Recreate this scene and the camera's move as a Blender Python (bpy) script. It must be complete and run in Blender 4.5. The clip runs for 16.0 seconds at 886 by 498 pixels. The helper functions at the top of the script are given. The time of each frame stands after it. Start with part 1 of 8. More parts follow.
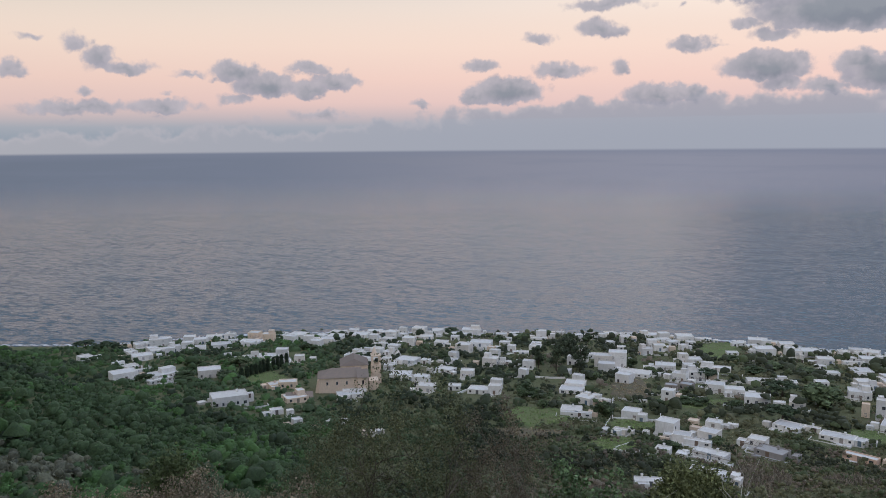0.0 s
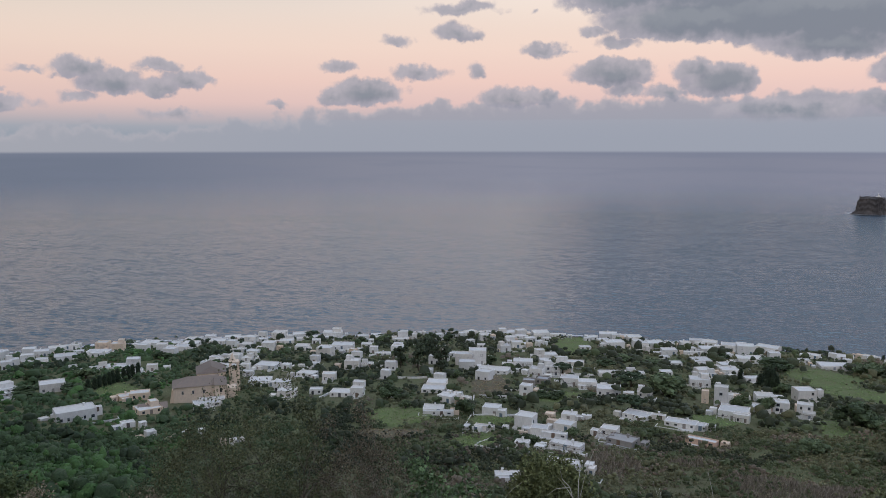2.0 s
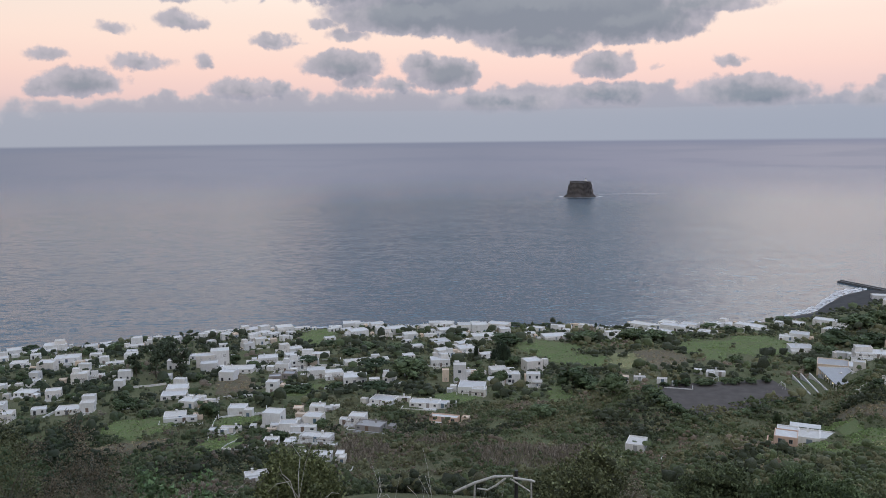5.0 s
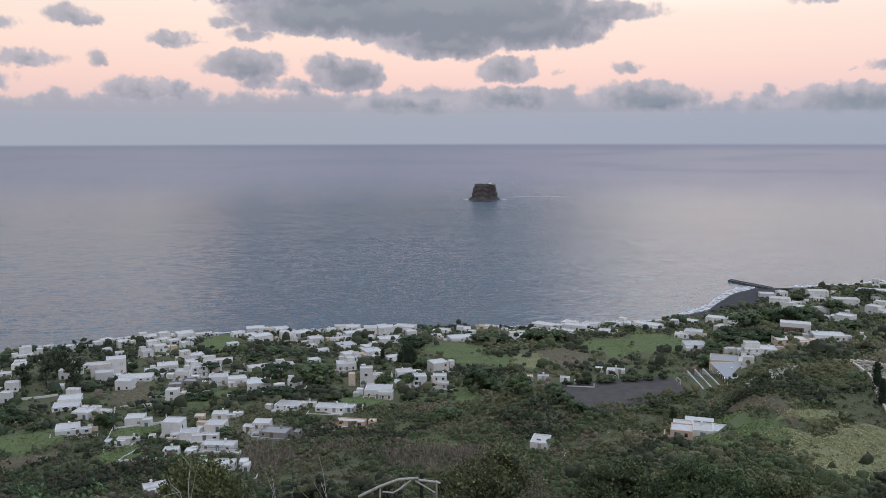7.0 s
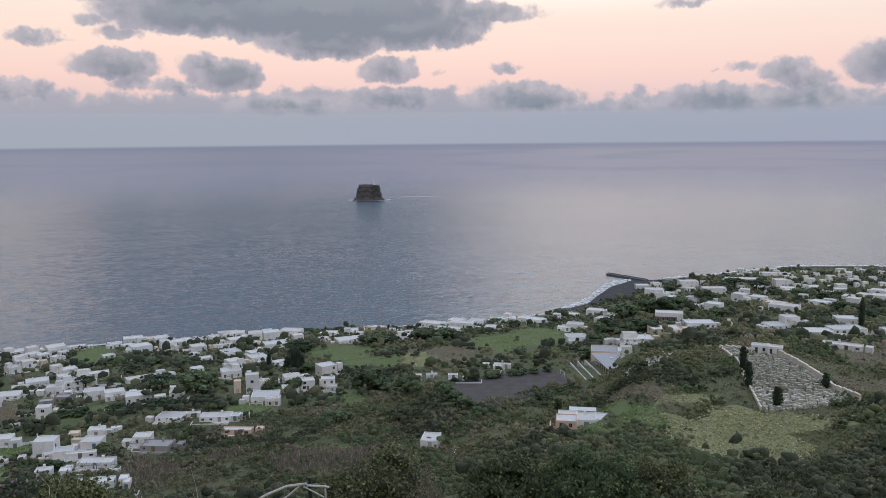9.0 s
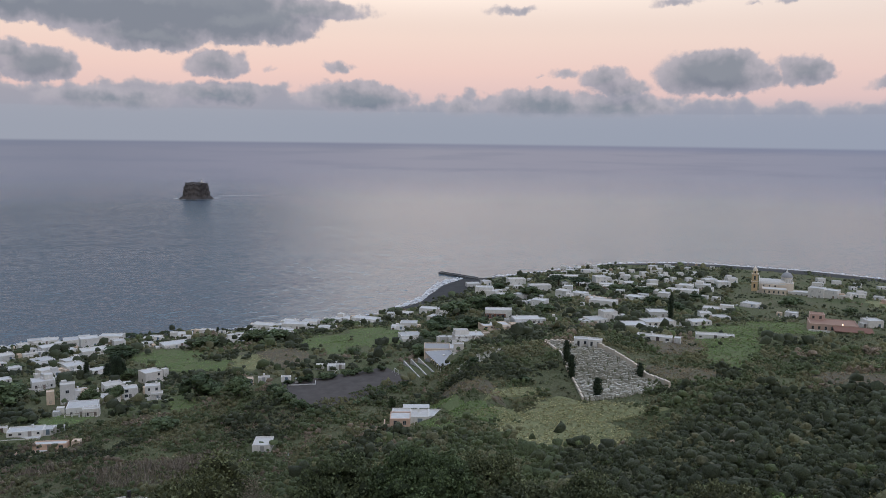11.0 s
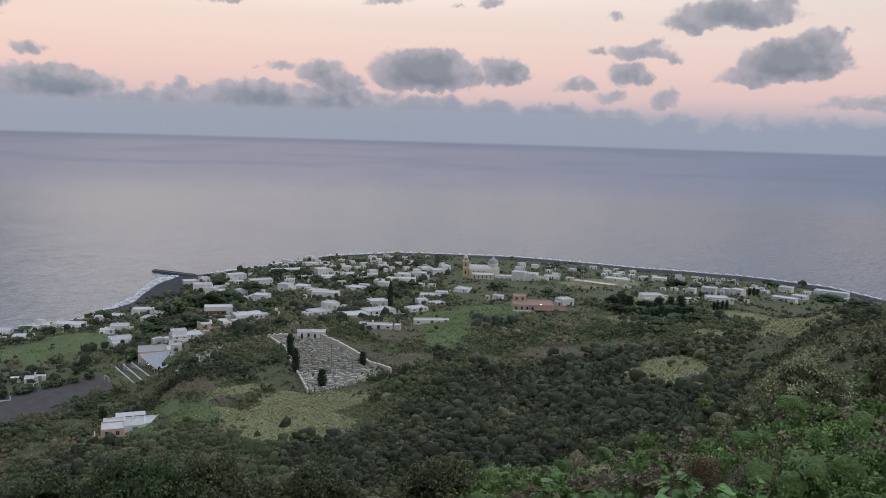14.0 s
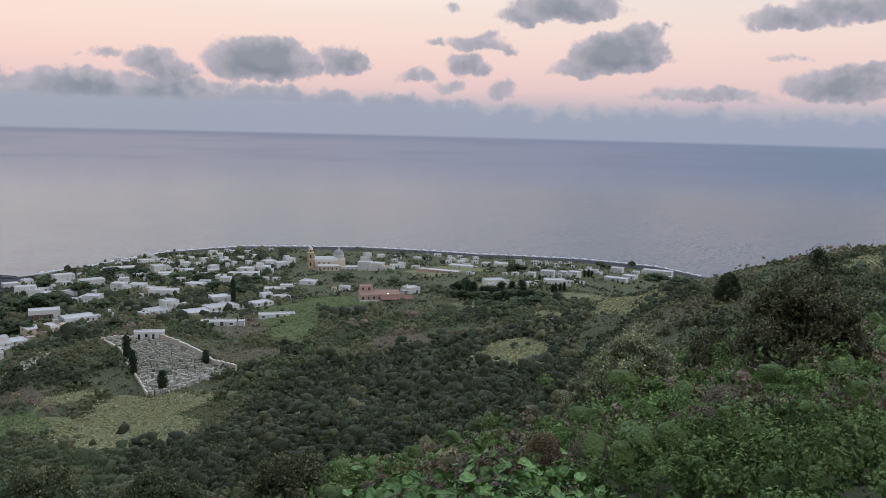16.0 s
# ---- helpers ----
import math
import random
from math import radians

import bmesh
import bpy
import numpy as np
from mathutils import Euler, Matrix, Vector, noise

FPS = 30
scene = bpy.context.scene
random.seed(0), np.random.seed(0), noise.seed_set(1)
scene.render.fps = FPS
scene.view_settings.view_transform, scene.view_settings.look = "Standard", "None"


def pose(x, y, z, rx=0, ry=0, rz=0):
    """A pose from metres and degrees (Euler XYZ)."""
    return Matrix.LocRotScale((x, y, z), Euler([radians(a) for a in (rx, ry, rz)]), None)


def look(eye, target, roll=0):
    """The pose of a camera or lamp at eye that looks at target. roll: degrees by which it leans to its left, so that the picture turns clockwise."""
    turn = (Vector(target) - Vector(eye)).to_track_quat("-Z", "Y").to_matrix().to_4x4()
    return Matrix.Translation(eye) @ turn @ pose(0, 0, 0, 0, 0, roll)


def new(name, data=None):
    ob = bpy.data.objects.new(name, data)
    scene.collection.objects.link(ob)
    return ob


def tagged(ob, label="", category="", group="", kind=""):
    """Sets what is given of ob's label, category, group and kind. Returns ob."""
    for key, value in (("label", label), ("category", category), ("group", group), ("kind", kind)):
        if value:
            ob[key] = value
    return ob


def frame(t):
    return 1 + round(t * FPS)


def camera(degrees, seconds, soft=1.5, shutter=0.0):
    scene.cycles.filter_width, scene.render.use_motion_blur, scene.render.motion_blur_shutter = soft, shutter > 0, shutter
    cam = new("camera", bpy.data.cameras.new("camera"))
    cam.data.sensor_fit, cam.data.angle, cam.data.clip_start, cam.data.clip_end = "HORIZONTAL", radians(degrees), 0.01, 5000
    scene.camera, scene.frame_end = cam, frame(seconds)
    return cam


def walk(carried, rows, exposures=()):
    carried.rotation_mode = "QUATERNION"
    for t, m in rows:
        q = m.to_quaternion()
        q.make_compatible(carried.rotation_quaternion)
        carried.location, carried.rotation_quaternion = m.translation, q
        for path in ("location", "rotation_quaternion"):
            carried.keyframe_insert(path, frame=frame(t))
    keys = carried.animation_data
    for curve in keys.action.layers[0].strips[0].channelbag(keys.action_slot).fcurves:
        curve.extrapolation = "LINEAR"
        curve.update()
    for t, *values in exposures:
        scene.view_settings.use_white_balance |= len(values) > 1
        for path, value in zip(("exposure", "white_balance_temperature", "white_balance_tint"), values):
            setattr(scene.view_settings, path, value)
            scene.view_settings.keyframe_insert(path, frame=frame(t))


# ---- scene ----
EYE = 166.0
cam = camera(56.15, 16.0, soft=0.7)
# held at arm's length while its holder turns on the spot: seconds, yaw, pitch, roll
ARM = 0.6
TURNS = [
    (0.0, 0.04, -7.15, -0.45),
    (0.5, -1.69, -7.14, -0.81),
    (1.0, -4.11, -7.04, -0.88),
    (1.5, -6.80, -7.09, -0.49),
    (2.0, -9.61, -7.09, -0.03),
    (2.5, -11.79, -7.18, 0.18),
    (3.0, -14.91, -7.30, 0.33),
    (3.5, -19.22, -7.40, 0.43),
    (4.0, -21.94, -7.49, 0.12),
    (4.5, -24.85, -7.64, -0.39),
    (7.0, -34.05, -7.59, -0.10),
    (7.5, -35.12, -7.60, -0.20),
    (8.0, -36.72, -7.57, -0.57),
    (8.5, -39.37, -7.64, -0.63),
    (9.0, -41.99, -7.61, -0.55),
    (9.5, -44.30, -7.73, -0.15),
    (10.0, -48.05, -7.64, 0.31),
    (12.5, -61.54, -7.80, 1.24),
    (13.0, -65.95, -7.68, 1.63),
    (13.5, -69.57, -7.63, 1.72),
    (14.0, -72.73, -7.72, 1.68),
    (14.5, -76.06, -7.61, 1.79),
    (15.0, -78.59, -7.71, 1.90),
    (15.5, -81.20, -7.85, 1.96),
    (16.0, -83.48, -8.11, 1.44),
]
walk(cam, [(t, pose(-ARM * math.sin(radians(yaw)), ARM * math.cos(radians(yaw)), EYE, 90 + pitch, 0, yaw) @ pose(0, 0, 0, 0, 0, roll)) for t, yaw, pitch, roll in TURNS],
     exposures=[(0, -0.04), (1, -0.06), (2, -0.12), (2.5, -0.07), (3, 0.08), (4, 0.06), (8, 0.06), (9, 0.05), (9.5, -0.08), (10, -0.12), (12.5, -0.12), (14, -0.11), (15, -0.12), (15.5, -0.02), (16, 0.0)])

# ---- dusk sky: afterglow gradient with a haze band and grey cumulus ----


def srgb(r, g, b):
    lin = lambda c: (c / 255 / 12.92) if c < 10.3 else ((c / 255 + 0.055) / 1.055) ** 2.4
    return (lin(r), lin(g), lin(b), 1.0)


world = bpy.data.worlds.new("dusk_sky")
scene.world = world
world.use_nodes = True
wn, wl = world.node_tree.nodes, world.node_tree.links
wn.clear()


def wnode(kind, **values):
    n = wn.new(kind)
    for key, value in values.items():
        if key == "operation":
            n.operation = value
        elif key == "noise_dimensions":
            n.noise_dimensions = value
        elif key == "interpolation_type":
            n.interpolation_type = value
    return n


def wmath(op, a, b=None, c=None, clamp=False):
    n = wn.new("ShaderNodeMath")
    n.operation, n.use_clamp = op, clamp
    for i, v in enumerate((a, b, c)):
        if v is None:
            continue
        if isinstance(v, (int, float)):
            n.inputs[i].default_value = v
        else:
            wl.new(v, n.inputs[i])
    return n.outputs[0]


way = wnode("ShaderNodeTexCoord").outputs["Generated"]
split = wn.new("ShaderNodeSeparateXYZ")
wl.new(way, split.inputs[0])
bearing = wmath("MULTIPLY", wmath("ARCTAN2", split.outputs[0], split.outputs[1]), 57.29578)
height = wmath("MULTIPLY", wmath("ARCSINE", split.outputs[2]), 57.29578)

# clear sky colour by degrees above the horizon
ramp = wn.new("ShaderNodeValToRGB")
wl.new(wmath("MULTIPLY_ADD", height, 1 / 60, 0.1, clamp=True), ramp.inputs[0])
STOPS = [(-6.0, (150, 154, 170)), (-0.5, (154, 163, 178)), (0.6, (160, 168, 183)), (1.3, (176, 178, 190)), (2.0, (210, 192, 196)),
         (2.8, (238, 205, 201)), (4.4, (250, 215, 205)), (6.5, (254, 226, 213)), (9.0, (250, 231, 219)), (13.0, (238, 230, 223)),
         (26.0, (206, 219, 236)), (54.0, (186, 206, 234))]
while len(ramp.color_ramp.elements) < len(STOPS):
    ramp.color_ramp.elements.new(0.5)
for e, (deg, col) in zip(ramp.color_ramp.elements, STOPS):
    e.position, e.color = deg / 60 + 0.1, srgb(*col)

# the sky is duller and yellower to the north-west, cooler to the south-east
side = wn.new("ShaderNodeValToRGB")
wl.new(wmath("MULTIPLY_ADD", bearing, 1 / 180, 0.3, clamp=True), side.inputs[0])
while len(side.color_ramp.elements) < 4:
    side.color_ramp.elements.new(0.5)
SIDES = [(-40, (0.88, 0.92, 0.9)), (8, (0.97, 0.975, 0.97)), (40, (1.0, 1.0, 1.0)), (105, (0.9, 0.95, 1.0))]
for e, (deg, col) in zip(side.color_ramp.elements, SIDES):
    e.position, e.color = deg / 180 + 0.3, (*col, 1)
clear = wn.new("ShaderNodeMix")
clear.data_type, clear.blend_type = "RGBA", "MULTIPLY"
clear.inputs["Factor"].default_value = 1.0
wl.new(ramp.outputs[0], clear.inputs["A"]), wl.new(side.outputs[0], clear.inputs["B"])

# above the picture the glow is strongest over the middle of the bay
glowing = wn.new("ShaderNodeValToRGB")
wl.new(wmath("MULTIPLY_ADD", bearing, 1 / 360, 0.5, clamp=True), glowing.inputs[0])
GLOW = [(-170, 0.95), (-40, 0.34), (0, 0.85), (35, 1.9), (52, 2.3), (72, 1.95), (100, 1.0), (150, 0.95)]
while len(glowing.color_ramp.elements) < len(GLOW):
    glowing.color_ramp.elements.new(0.5)
for e, (deg, v) in zip(glowing.color_ramp.elements, GLOW):
    e.position, e.color = deg / 360 + 0.5, (v * (1 if v > 0.9 else 0.94), v * (0.985 if v > 1 else 1.04), v * (0.97 if v > 1 else 1.2), 1)
upper = wnode("ShaderNodeMapRange", interpolation_type="SMOOTHSTEP")
wl.new(height, upper.inputs["Value"])
upper.inputs["From Min"].default_value, upper.inputs["From Max"].default_value = 7, 16
reach = wn.new("ShaderNodeMix")
reach.data_type, reach.blend_type = "RGBA", "MULTIPLY"
wl.new(upper.outputs[0], reach.inputs["Factor"]), wl.new(clear.outputs["Result"], reach.inputs["A"]), wl.new(glowing.outputs[0], reach.inputs["B"])

# cloud field: warped ellipses in bearing and height
flat = wn.new("ShaderNodeCombineXYZ")
wl.new(bearing, flat.inputs[0]), wl.new(height, flat.inputs[1])


def wnoise(scale, detail, size, rough=0.55):
    n = wnode("ShaderNodeTexNoise", noise_dimensions="2D")
    n.inputs["Scale"].default_value, n.inputs["Detail"].default_value, n.inputs["Roughness"].default_value = scale, detail, rough
    wl.new(flat.outputs[0], n.inputs["Vector"])
    m = wnode("ShaderNodeVectorMath", operation="MULTIPLY_ADD")
    wl.new(n.outputs["Color"], m.inputs[0])
    m.inputs[1].default_value, m.inputs[2].default_value = (size, size * 0.8, 0), (-size / 2, -size * 0.4, 0)
    return m.outputs[0], n.outputs[0]


coarse, puff = wnoise(0.55, 3.0, 1.3)
small, curl = wnoise(1.9, 3.0, 0.5)
bent = wnode("ShaderNodeVectorMath", operation="ADD")
wl.new(flat.outputs[0], bent.inputs[0]), wl.new(coarse, bent.inputs[1])
warped = wnode("ShaderNodeVectorMath", operation="ADD")
wl.new(bent.outputs[0], warped.inputs[0]), wl.new(small, warped.inputs[1])
above = wnode("ShaderNodeVectorMath", operation="ADD")
wl.new(warped.outputs[0], above.inputs[0])
above.inputs[1].default_value = (0, 0.6, 0)
field = {}


def blend_cloud(key, place, az, el, w, h, thin):
    s = wnode("ShaderNodeVectorMath", operation="MULTIPLY_ADD")
    wl.new(place, s.inputs[0])
    s.inputs[1].default_value, s.inputs[2].default_value = (1 / w, 1 / h, 0), (-az / w, -el / h + 0.1, 0)
    # flat base: heights below the middle count for more
    low = wnode("ShaderNodeVectorMath", operation="MULTIPLY")
    wl.new(s.outputs[0], low.inputs[0])
    low.inputs[1].default_value = (-1, -1.3, 0)
    top = wnode("ShaderNodeVectorMath", operation="MAXIMUM")
    wl.new(s.outputs[0], top.inputs[0]), wl.new(low.outputs[0], top.inputs[1])
    far = wnode("ShaderNodeVectorMath", operation="LENGTH")
    wl.new(top.outputs[0], far.inputs[0])
    # distance from the rim in degrees, so that small and large clouds have rims alike
    d = wmath("MULTIPLY_ADD", far.outputs["Value"], min(w, h * 1.6), thin - min(w, h * 1.6))
    field[key] = d if key not in field else wmath("SMOOTH_MIN", field[key], d, 0.2)


def cloud(az, el, w, h, thin=0.0):
    """One cloud: bearing and height of its middle, half its width and height, in degrees; thin: how far its rim is worn away."""
    blend_cloud("here", warped.outputs[0], az, el, w, h, thin)
    blend_cloud("above", above.outputs[0], az, el, w, h, thin)


cloud(-21.96, 5.66, 0.99, 0.79)
cloud(-23.4, 6.36, 0.61, 0.51)
cloud(-20.75, 4.99, 1.65, 0.4)
cloud(-22.99, 3.52, 0.32, 0.2)
cloud(-23.32, 2.51, 3.35, 0.51)
cloud(-18.22, 2.62, 2.09, 0.53)
cloud(-18.73, 1.93, 0.57, 0.16, 0.22)
cloud(-18.17, 3.47, 0.67, 0.2, 0.22)
cloud(-16.49, 4.64, 0.68, 0.16)
cloud(-13.86, 4.82, 1.5, 0.75)
cloud(-11.71, 4.03, 2.25, 0.88)
cloud(-8.87, 3.72, 1.46, 0.6)
cloud(-15.06, 4.28, 0.59, 0.25, 0.22)
cloud(-13.75, 3.07, 1.1, 0.37)
cloud(-9.02, 5.14, 1.25, 0.55)
cloud(-7.2, 4.22, 1.52, 0.77)
cloud(-8.31, 2.02, 2.51, 0.51, 0.22)
cloud(-24.09, 1.46, 1.74, 0.27, 0.22)
cloud(-1.55, 2.78, 0.75, 0.43, 0.22)
cloud(-13.43, 1.53, 1.81, 0.46, 0.22)
cloud(6.49, 7.02, 1.25, 0.47, 0.22)
cloud(10.66, 7.54, 1.52, 0.68)
cloud(10.76, 9.05, 2.32, 0.43)
cloud(15.61, 8.82, 0.37, 0.25, 0.22)
cloud(16.24, 6.32, 1.26, 0.59)
cloud(17.82, 6.17, 0.7, 0.25, 0.22)
cloud(7.95, 4.9, 1.71, 0.56)
cloud(2.56, 5.26, 1.19, 0.39)
cloud(4.46, 3.57, 2.64, 1.08)
cloud(2.32, 3.29, 1.3, 0.78)
cloud(11.81, 4.94, 0.67, 0.72, 0.22)
cloud(14.68, 3.22, 2.78, 0.89)
cloud(20.93, 4.79, 2.7, 1.06)
cloud(22, 3.77, 1.43, 0.53)
cloud(19.4, 4.96, 1.18, 0.54, 0.22)
cloud(19.53, 7.48, 0.78, 0.49)
cloud(21.26, 6.75, 1.44, 0.45)
cloud(24.49, 3.53, 1.29, 0.52)
cloud(25.9, 4.07, 0.99, 0.59, 0.22)
cloud(33.85, 8.87, 10.12, 3.1)
cloud(34.31, 6.47, 4.42, 1.45)
cloud(27.21, 8.2, 7.35, 1.84)
cloud(39.32, 7.51, 6.07, 1.88)
cloud(43.73, 8.18, 4.62, 0.92)
cloud(27.85, 4.22, 2.42, 1.25)
cloud(26.15, 4.85, 1.3, 0.78)
cloud(38.41, 4.57, 2.04, 0.88)
cloud(39.8, 4.73, 0.77, 0.79)
cloud(46.21, 4.54, 0.78, 0.44)
cloud(41.87, 4.44, 0.36, 0.21, 0.22)
cloud(31.88, 2.21, 4.26, 0.86)
cloud(38.27, 2.65, 3.07, 1.05)
cloud(47.67, 2.63, 4.21, 1.1)
cloud(64.32, 4.03, 1.68, 0.9)
cloud(65.22, 3.33, 1.83, 0.62)
cloud(61.64, 4.37, 0.96, 0.28)
cloud(59.8, 4.3, 0.34, 0.18, 0.22)
cloud(57.77, 8.43, 1.36, 0.25)
cloud(54.68, 2.06, 1.61, 0.75, 0.22)
cloud(60.06, 2.44, 3.59, 0.97)
cloud(64.59, 2.13, 4.41, 0.86)
cloud(71.22, 4.35, 3.83, 1.73)
cloud(68.64, 8.83, 1.28, 0.26)
cloud(73.44, 8.7, 0.48, 0.22, 0.22)
cloud(75.54, 8.9, 0.69, 0.35)
cloud(60.74, 2.15, 4.84, 1)
cloud(64.99, 2.16, 4.17, 0.94, 0.22)
cloud(76.55, 4.32, 1.56, 1.13)
cloud(75.58, 4.91, 0.87, 0.65, 0.22)
cloud(83.65, 8.03, 0.74, 0.3, 0.22)
cloud(82.41, 5.75, 0.6, 0.34, 0.22)
cloud(85.52, 5.84, 1.99, 0.55)
cloud(84.77, 4.4, 1.31, 0.96)
cloud(86.32, 6.25, 0.79, 0.43)
cloud(87.18, 5.42, 0.83, 0.25)
cloud(81.46, 3.55, 1.24, 0.47)
cloud(83.8, 2.94, 1.27, 0.51, 0.22)
cloud(87.12, 2.85, 0.75, 0.76)
cloud(91.21, 8.23, 3.8, 1.08)
cloud(88.47, 7.62, 1.64, 0.67)
cloud(93.87, 8.77, 1.55, 0.7, 0.22)
cloud(94.69, 5.3, 3.18, 1.63)
cloud(96.11, 6.35, 1.51, 0.97)
cloud(97.27, 5.77, 1.02, 1.2, 0.22)
cloud(92.45, 4.3, 1.78, 0.66)
cloud(97.62, 7.04, 0.52, 0.32, 0.22)
cloud(100.39, 2.71, 3.56, 0.51)
cloud(97.32, 2.66, 2.8, 0.22, 0.22)
cloud(103.1, 7.06, 0.47, 0.46)
cloud(105.64, 7.41, 2.97, 0.86)
cloud(108.75, 7.96, 3.45, 0.98)
cloud(105.34, 5.04, 1.5, 0.29, 0.22)
cloud(108.51, 3.31, 3.48, 1.19)
cloud(110, 4.07, 2.16, 0.76)
cloud(-26.98, 4.71, 0.77, 0.52)
cloud(-25.93, 6.8, 0.56, 0.17)
cloud(31.5, 11.6, 15.5, 3.9)
cloud(29.2, 17.75, 14.03, 6.24)
cloud(21.7, 9.6, 4.3, 1.2)

fine, wisp = wnoise(1.1, 4.0, 1.0, 0.5)
rim = wmath("ADD", field["here"], wmath("MULTIPLY_ADD", wisp, 0.7, -0.38))
cover = wnode("ShaderNodeMapRange", interpolation_type="SMOOTHSTEP")
wl.new(rim, cover.inputs["Value"])
cover.inputs["From Min"].default_value, cover.inputs["From Max"].default_value = 0.26, -0.26
depth = wnode("ShaderNodeMapRange", interpolation_type="SMOOTHSTEP")
wl.new(wmath("ADD", rim, wmath("MULTIPLY_ADD", puff, 1.2, -0.6)), depth.inputs["Value"])
depth.inputs["From Min"].default_value, depth.inputs["From Max"].default_value = 0.2, -1.7
body = wn.new("ShaderNodeMix")
body.data_type = "RGBA"
wl.new(depth.outputs[0], body.inputs["Factor"])
body.inputs["A"].default_value, body.inputs["B"].default_value = srgb(182, 178, 188), srgb(132, 141, 154)
# tops catch more of the sky than bases
lit = wnode("ShaderNodeMapRange", interpolation_type="SMOOTHSTEP")
wl.new(wmath("ADD", wmath("SUBTRACT", field["above"], field["here"]), wmath("MULTIPLY_ADD", puff, 0.5, -0.25)), lit.inputs["Value"])
lit.inputs["From Min"].default_value, lit.inputs["From Max"].default_value = -0.6, 0.7
shade = wn.new("ShaderNodeMix")
shade.data_type, shade.blend_type = "RGBA", "MULTIPLY"
shade.inputs["Factor"].default_value = 1.0
tone = wn.new("ShaderNodeMix")
tone.data_type = "RGBA"
wl.new(lit.outputs[0], tone.inputs["Factor"])
tone.inputs["A"].default_value, tone.inputs["B"].default_value = (0.88, 0.9, 0.94, 1), (1.08, 1.07, 1.06, 1)
wl.new(body.outputs["Result"], shade.inputs["A"]), wl.new(tone.outputs["Result"], shade.inputs["B"])


def by_bearing(stops, lo, span):
    """A colour by bearing, in degrees from lo over span."""
    r = wn.new("ShaderNodeValToRGB")
    wl.new(wmath("MULTIPLY_ADD", bearing, 1 / span, -lo / span, clamp=True), r.inputs[0])
    while len(r.color_ramp.elements) < len(stops):
        r.color_ramp.elements.new(0.5)
    for e, (deg, col) in zip(r.color_ramp.elements, stops):
        e.position, e.color = (deg - lo) / span, col
    return r.outputs[0]


def laid_over(under, factor, colour):
    m = wn.new("ShaderNodeMix")
    m.data_type = "RGBA"
    wl.new(factor, m.inputs["Factor"]), wl.new(under, m.inputs["A"])
    if isinstance(colour, tuple):
        m.inputs["B"].default_value = colour
    else:
        wl.new(colour, m.inputs["B"])
    return m.outputs["Result"]


def eased(value, lo, hi, a=0.0, b=1.0):
    m = wnode("ShaderNodeMapRange", interpolation_type="SMOOTHSTEP")
    wl.new(value, m.inputs["Value"])
    for key, v in zip(("From Min", "From Max", "To Min", "To Max"), (lo, hi, a, b)):
        m.inputs[key].default_value = v
    return m.outputs[0]


# a low bank of stratus whose top rises and falls along the horizon, with a level base over paler haze
TOPS = [(-30, 0.9), (-10, 1.1), (0, 2.0), (6, 2.8), (14, 3.0), (26, 3.15), (38, 3.3), (47, 3.3), (51.5, 2.4), (56, 3.1), (66, 3.0), (74, 2.5), (80, 2.5), (88, 1.8), (112, 1.6)]
bank_top = wmath("MULTIPLY", by_bearing([(a, (v / 4, v / 4, v / 4, 1)) for a, v in TOPS], -40, 160), 4.0)
over = wmath("ADD", wmath("SUBTRACT", height, bank_top), wmath("MULTIPLY_ADD", puff, 2.4, wmath("MULTIPLY_ADD", curl, 0.3, -1.35)))
bank = wmath("MULTIPLY", eased(over, 0.2, -0.32), 0.9)
bank_base = eased(wmath("ADD", height, wmath("MULTIPLY", puff, 0.12)), 1.72, 1.86)
bank_tone = laid_over(laid_over(by_bearing([(-30, srgb(176, 176, 184)), (0, srgb(165, 169, 182)), (60, srgb(160, 167, 183)), (110, srgb(156, 164, 186))], -40, 160), bank_base, by_bearing([(-30, srgb(172, 171, 181)), (10, srgb(164, 166, 179)), (60, srgb(155, 161, 177)), (110, srgb(155, 162, 182))], -40, 160)), eased(over, 0.0, -0.8, 0.6, 0.0), srgb(190, 186, 194))
banked = laid_over(reach.outputs["Result"], bank, bank_tone)
# low clouds fade into the haze
seen = wmath("MULTIPLY", cover.outputs[0], eased(height, 1.2, 2.2, 0.0, 0.94))
clouded = laid_over(banked, seen, shade.outputs["Result"])
# the distant water under the horizon, painted into the world: a darker line, then the bay's paler sheen and cloud
# reflection
SEA_SHEEN = [(-29, (112, 121, 138)), (-12, (118, 126, 144)), (4, (137, 140, 156)), (16, (142, 145, 162)), (30, (134, 138, 156)), (40, (142, 144, 162)), (52, (155, 155, 170)), (66, (153, 153, 169)), (80, (146, 149, 168)), (92, (138, 144, 166)), (108, (122, 136, 160))]
painted_water = by_bearing([(a, srgb(*c)) for a, c in SEA_SHEEN], -40, 160)
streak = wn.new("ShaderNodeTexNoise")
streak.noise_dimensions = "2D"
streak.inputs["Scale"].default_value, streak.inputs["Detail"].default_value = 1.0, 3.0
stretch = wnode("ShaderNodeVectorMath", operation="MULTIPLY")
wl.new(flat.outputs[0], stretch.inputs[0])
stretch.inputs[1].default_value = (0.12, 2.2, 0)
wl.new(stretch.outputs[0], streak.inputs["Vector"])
painted_water = laid_over(painted_water, eased(streak.outputs[0], 0.45, 0.75, 0.0, 0.25), srgb(122, 129, 149))
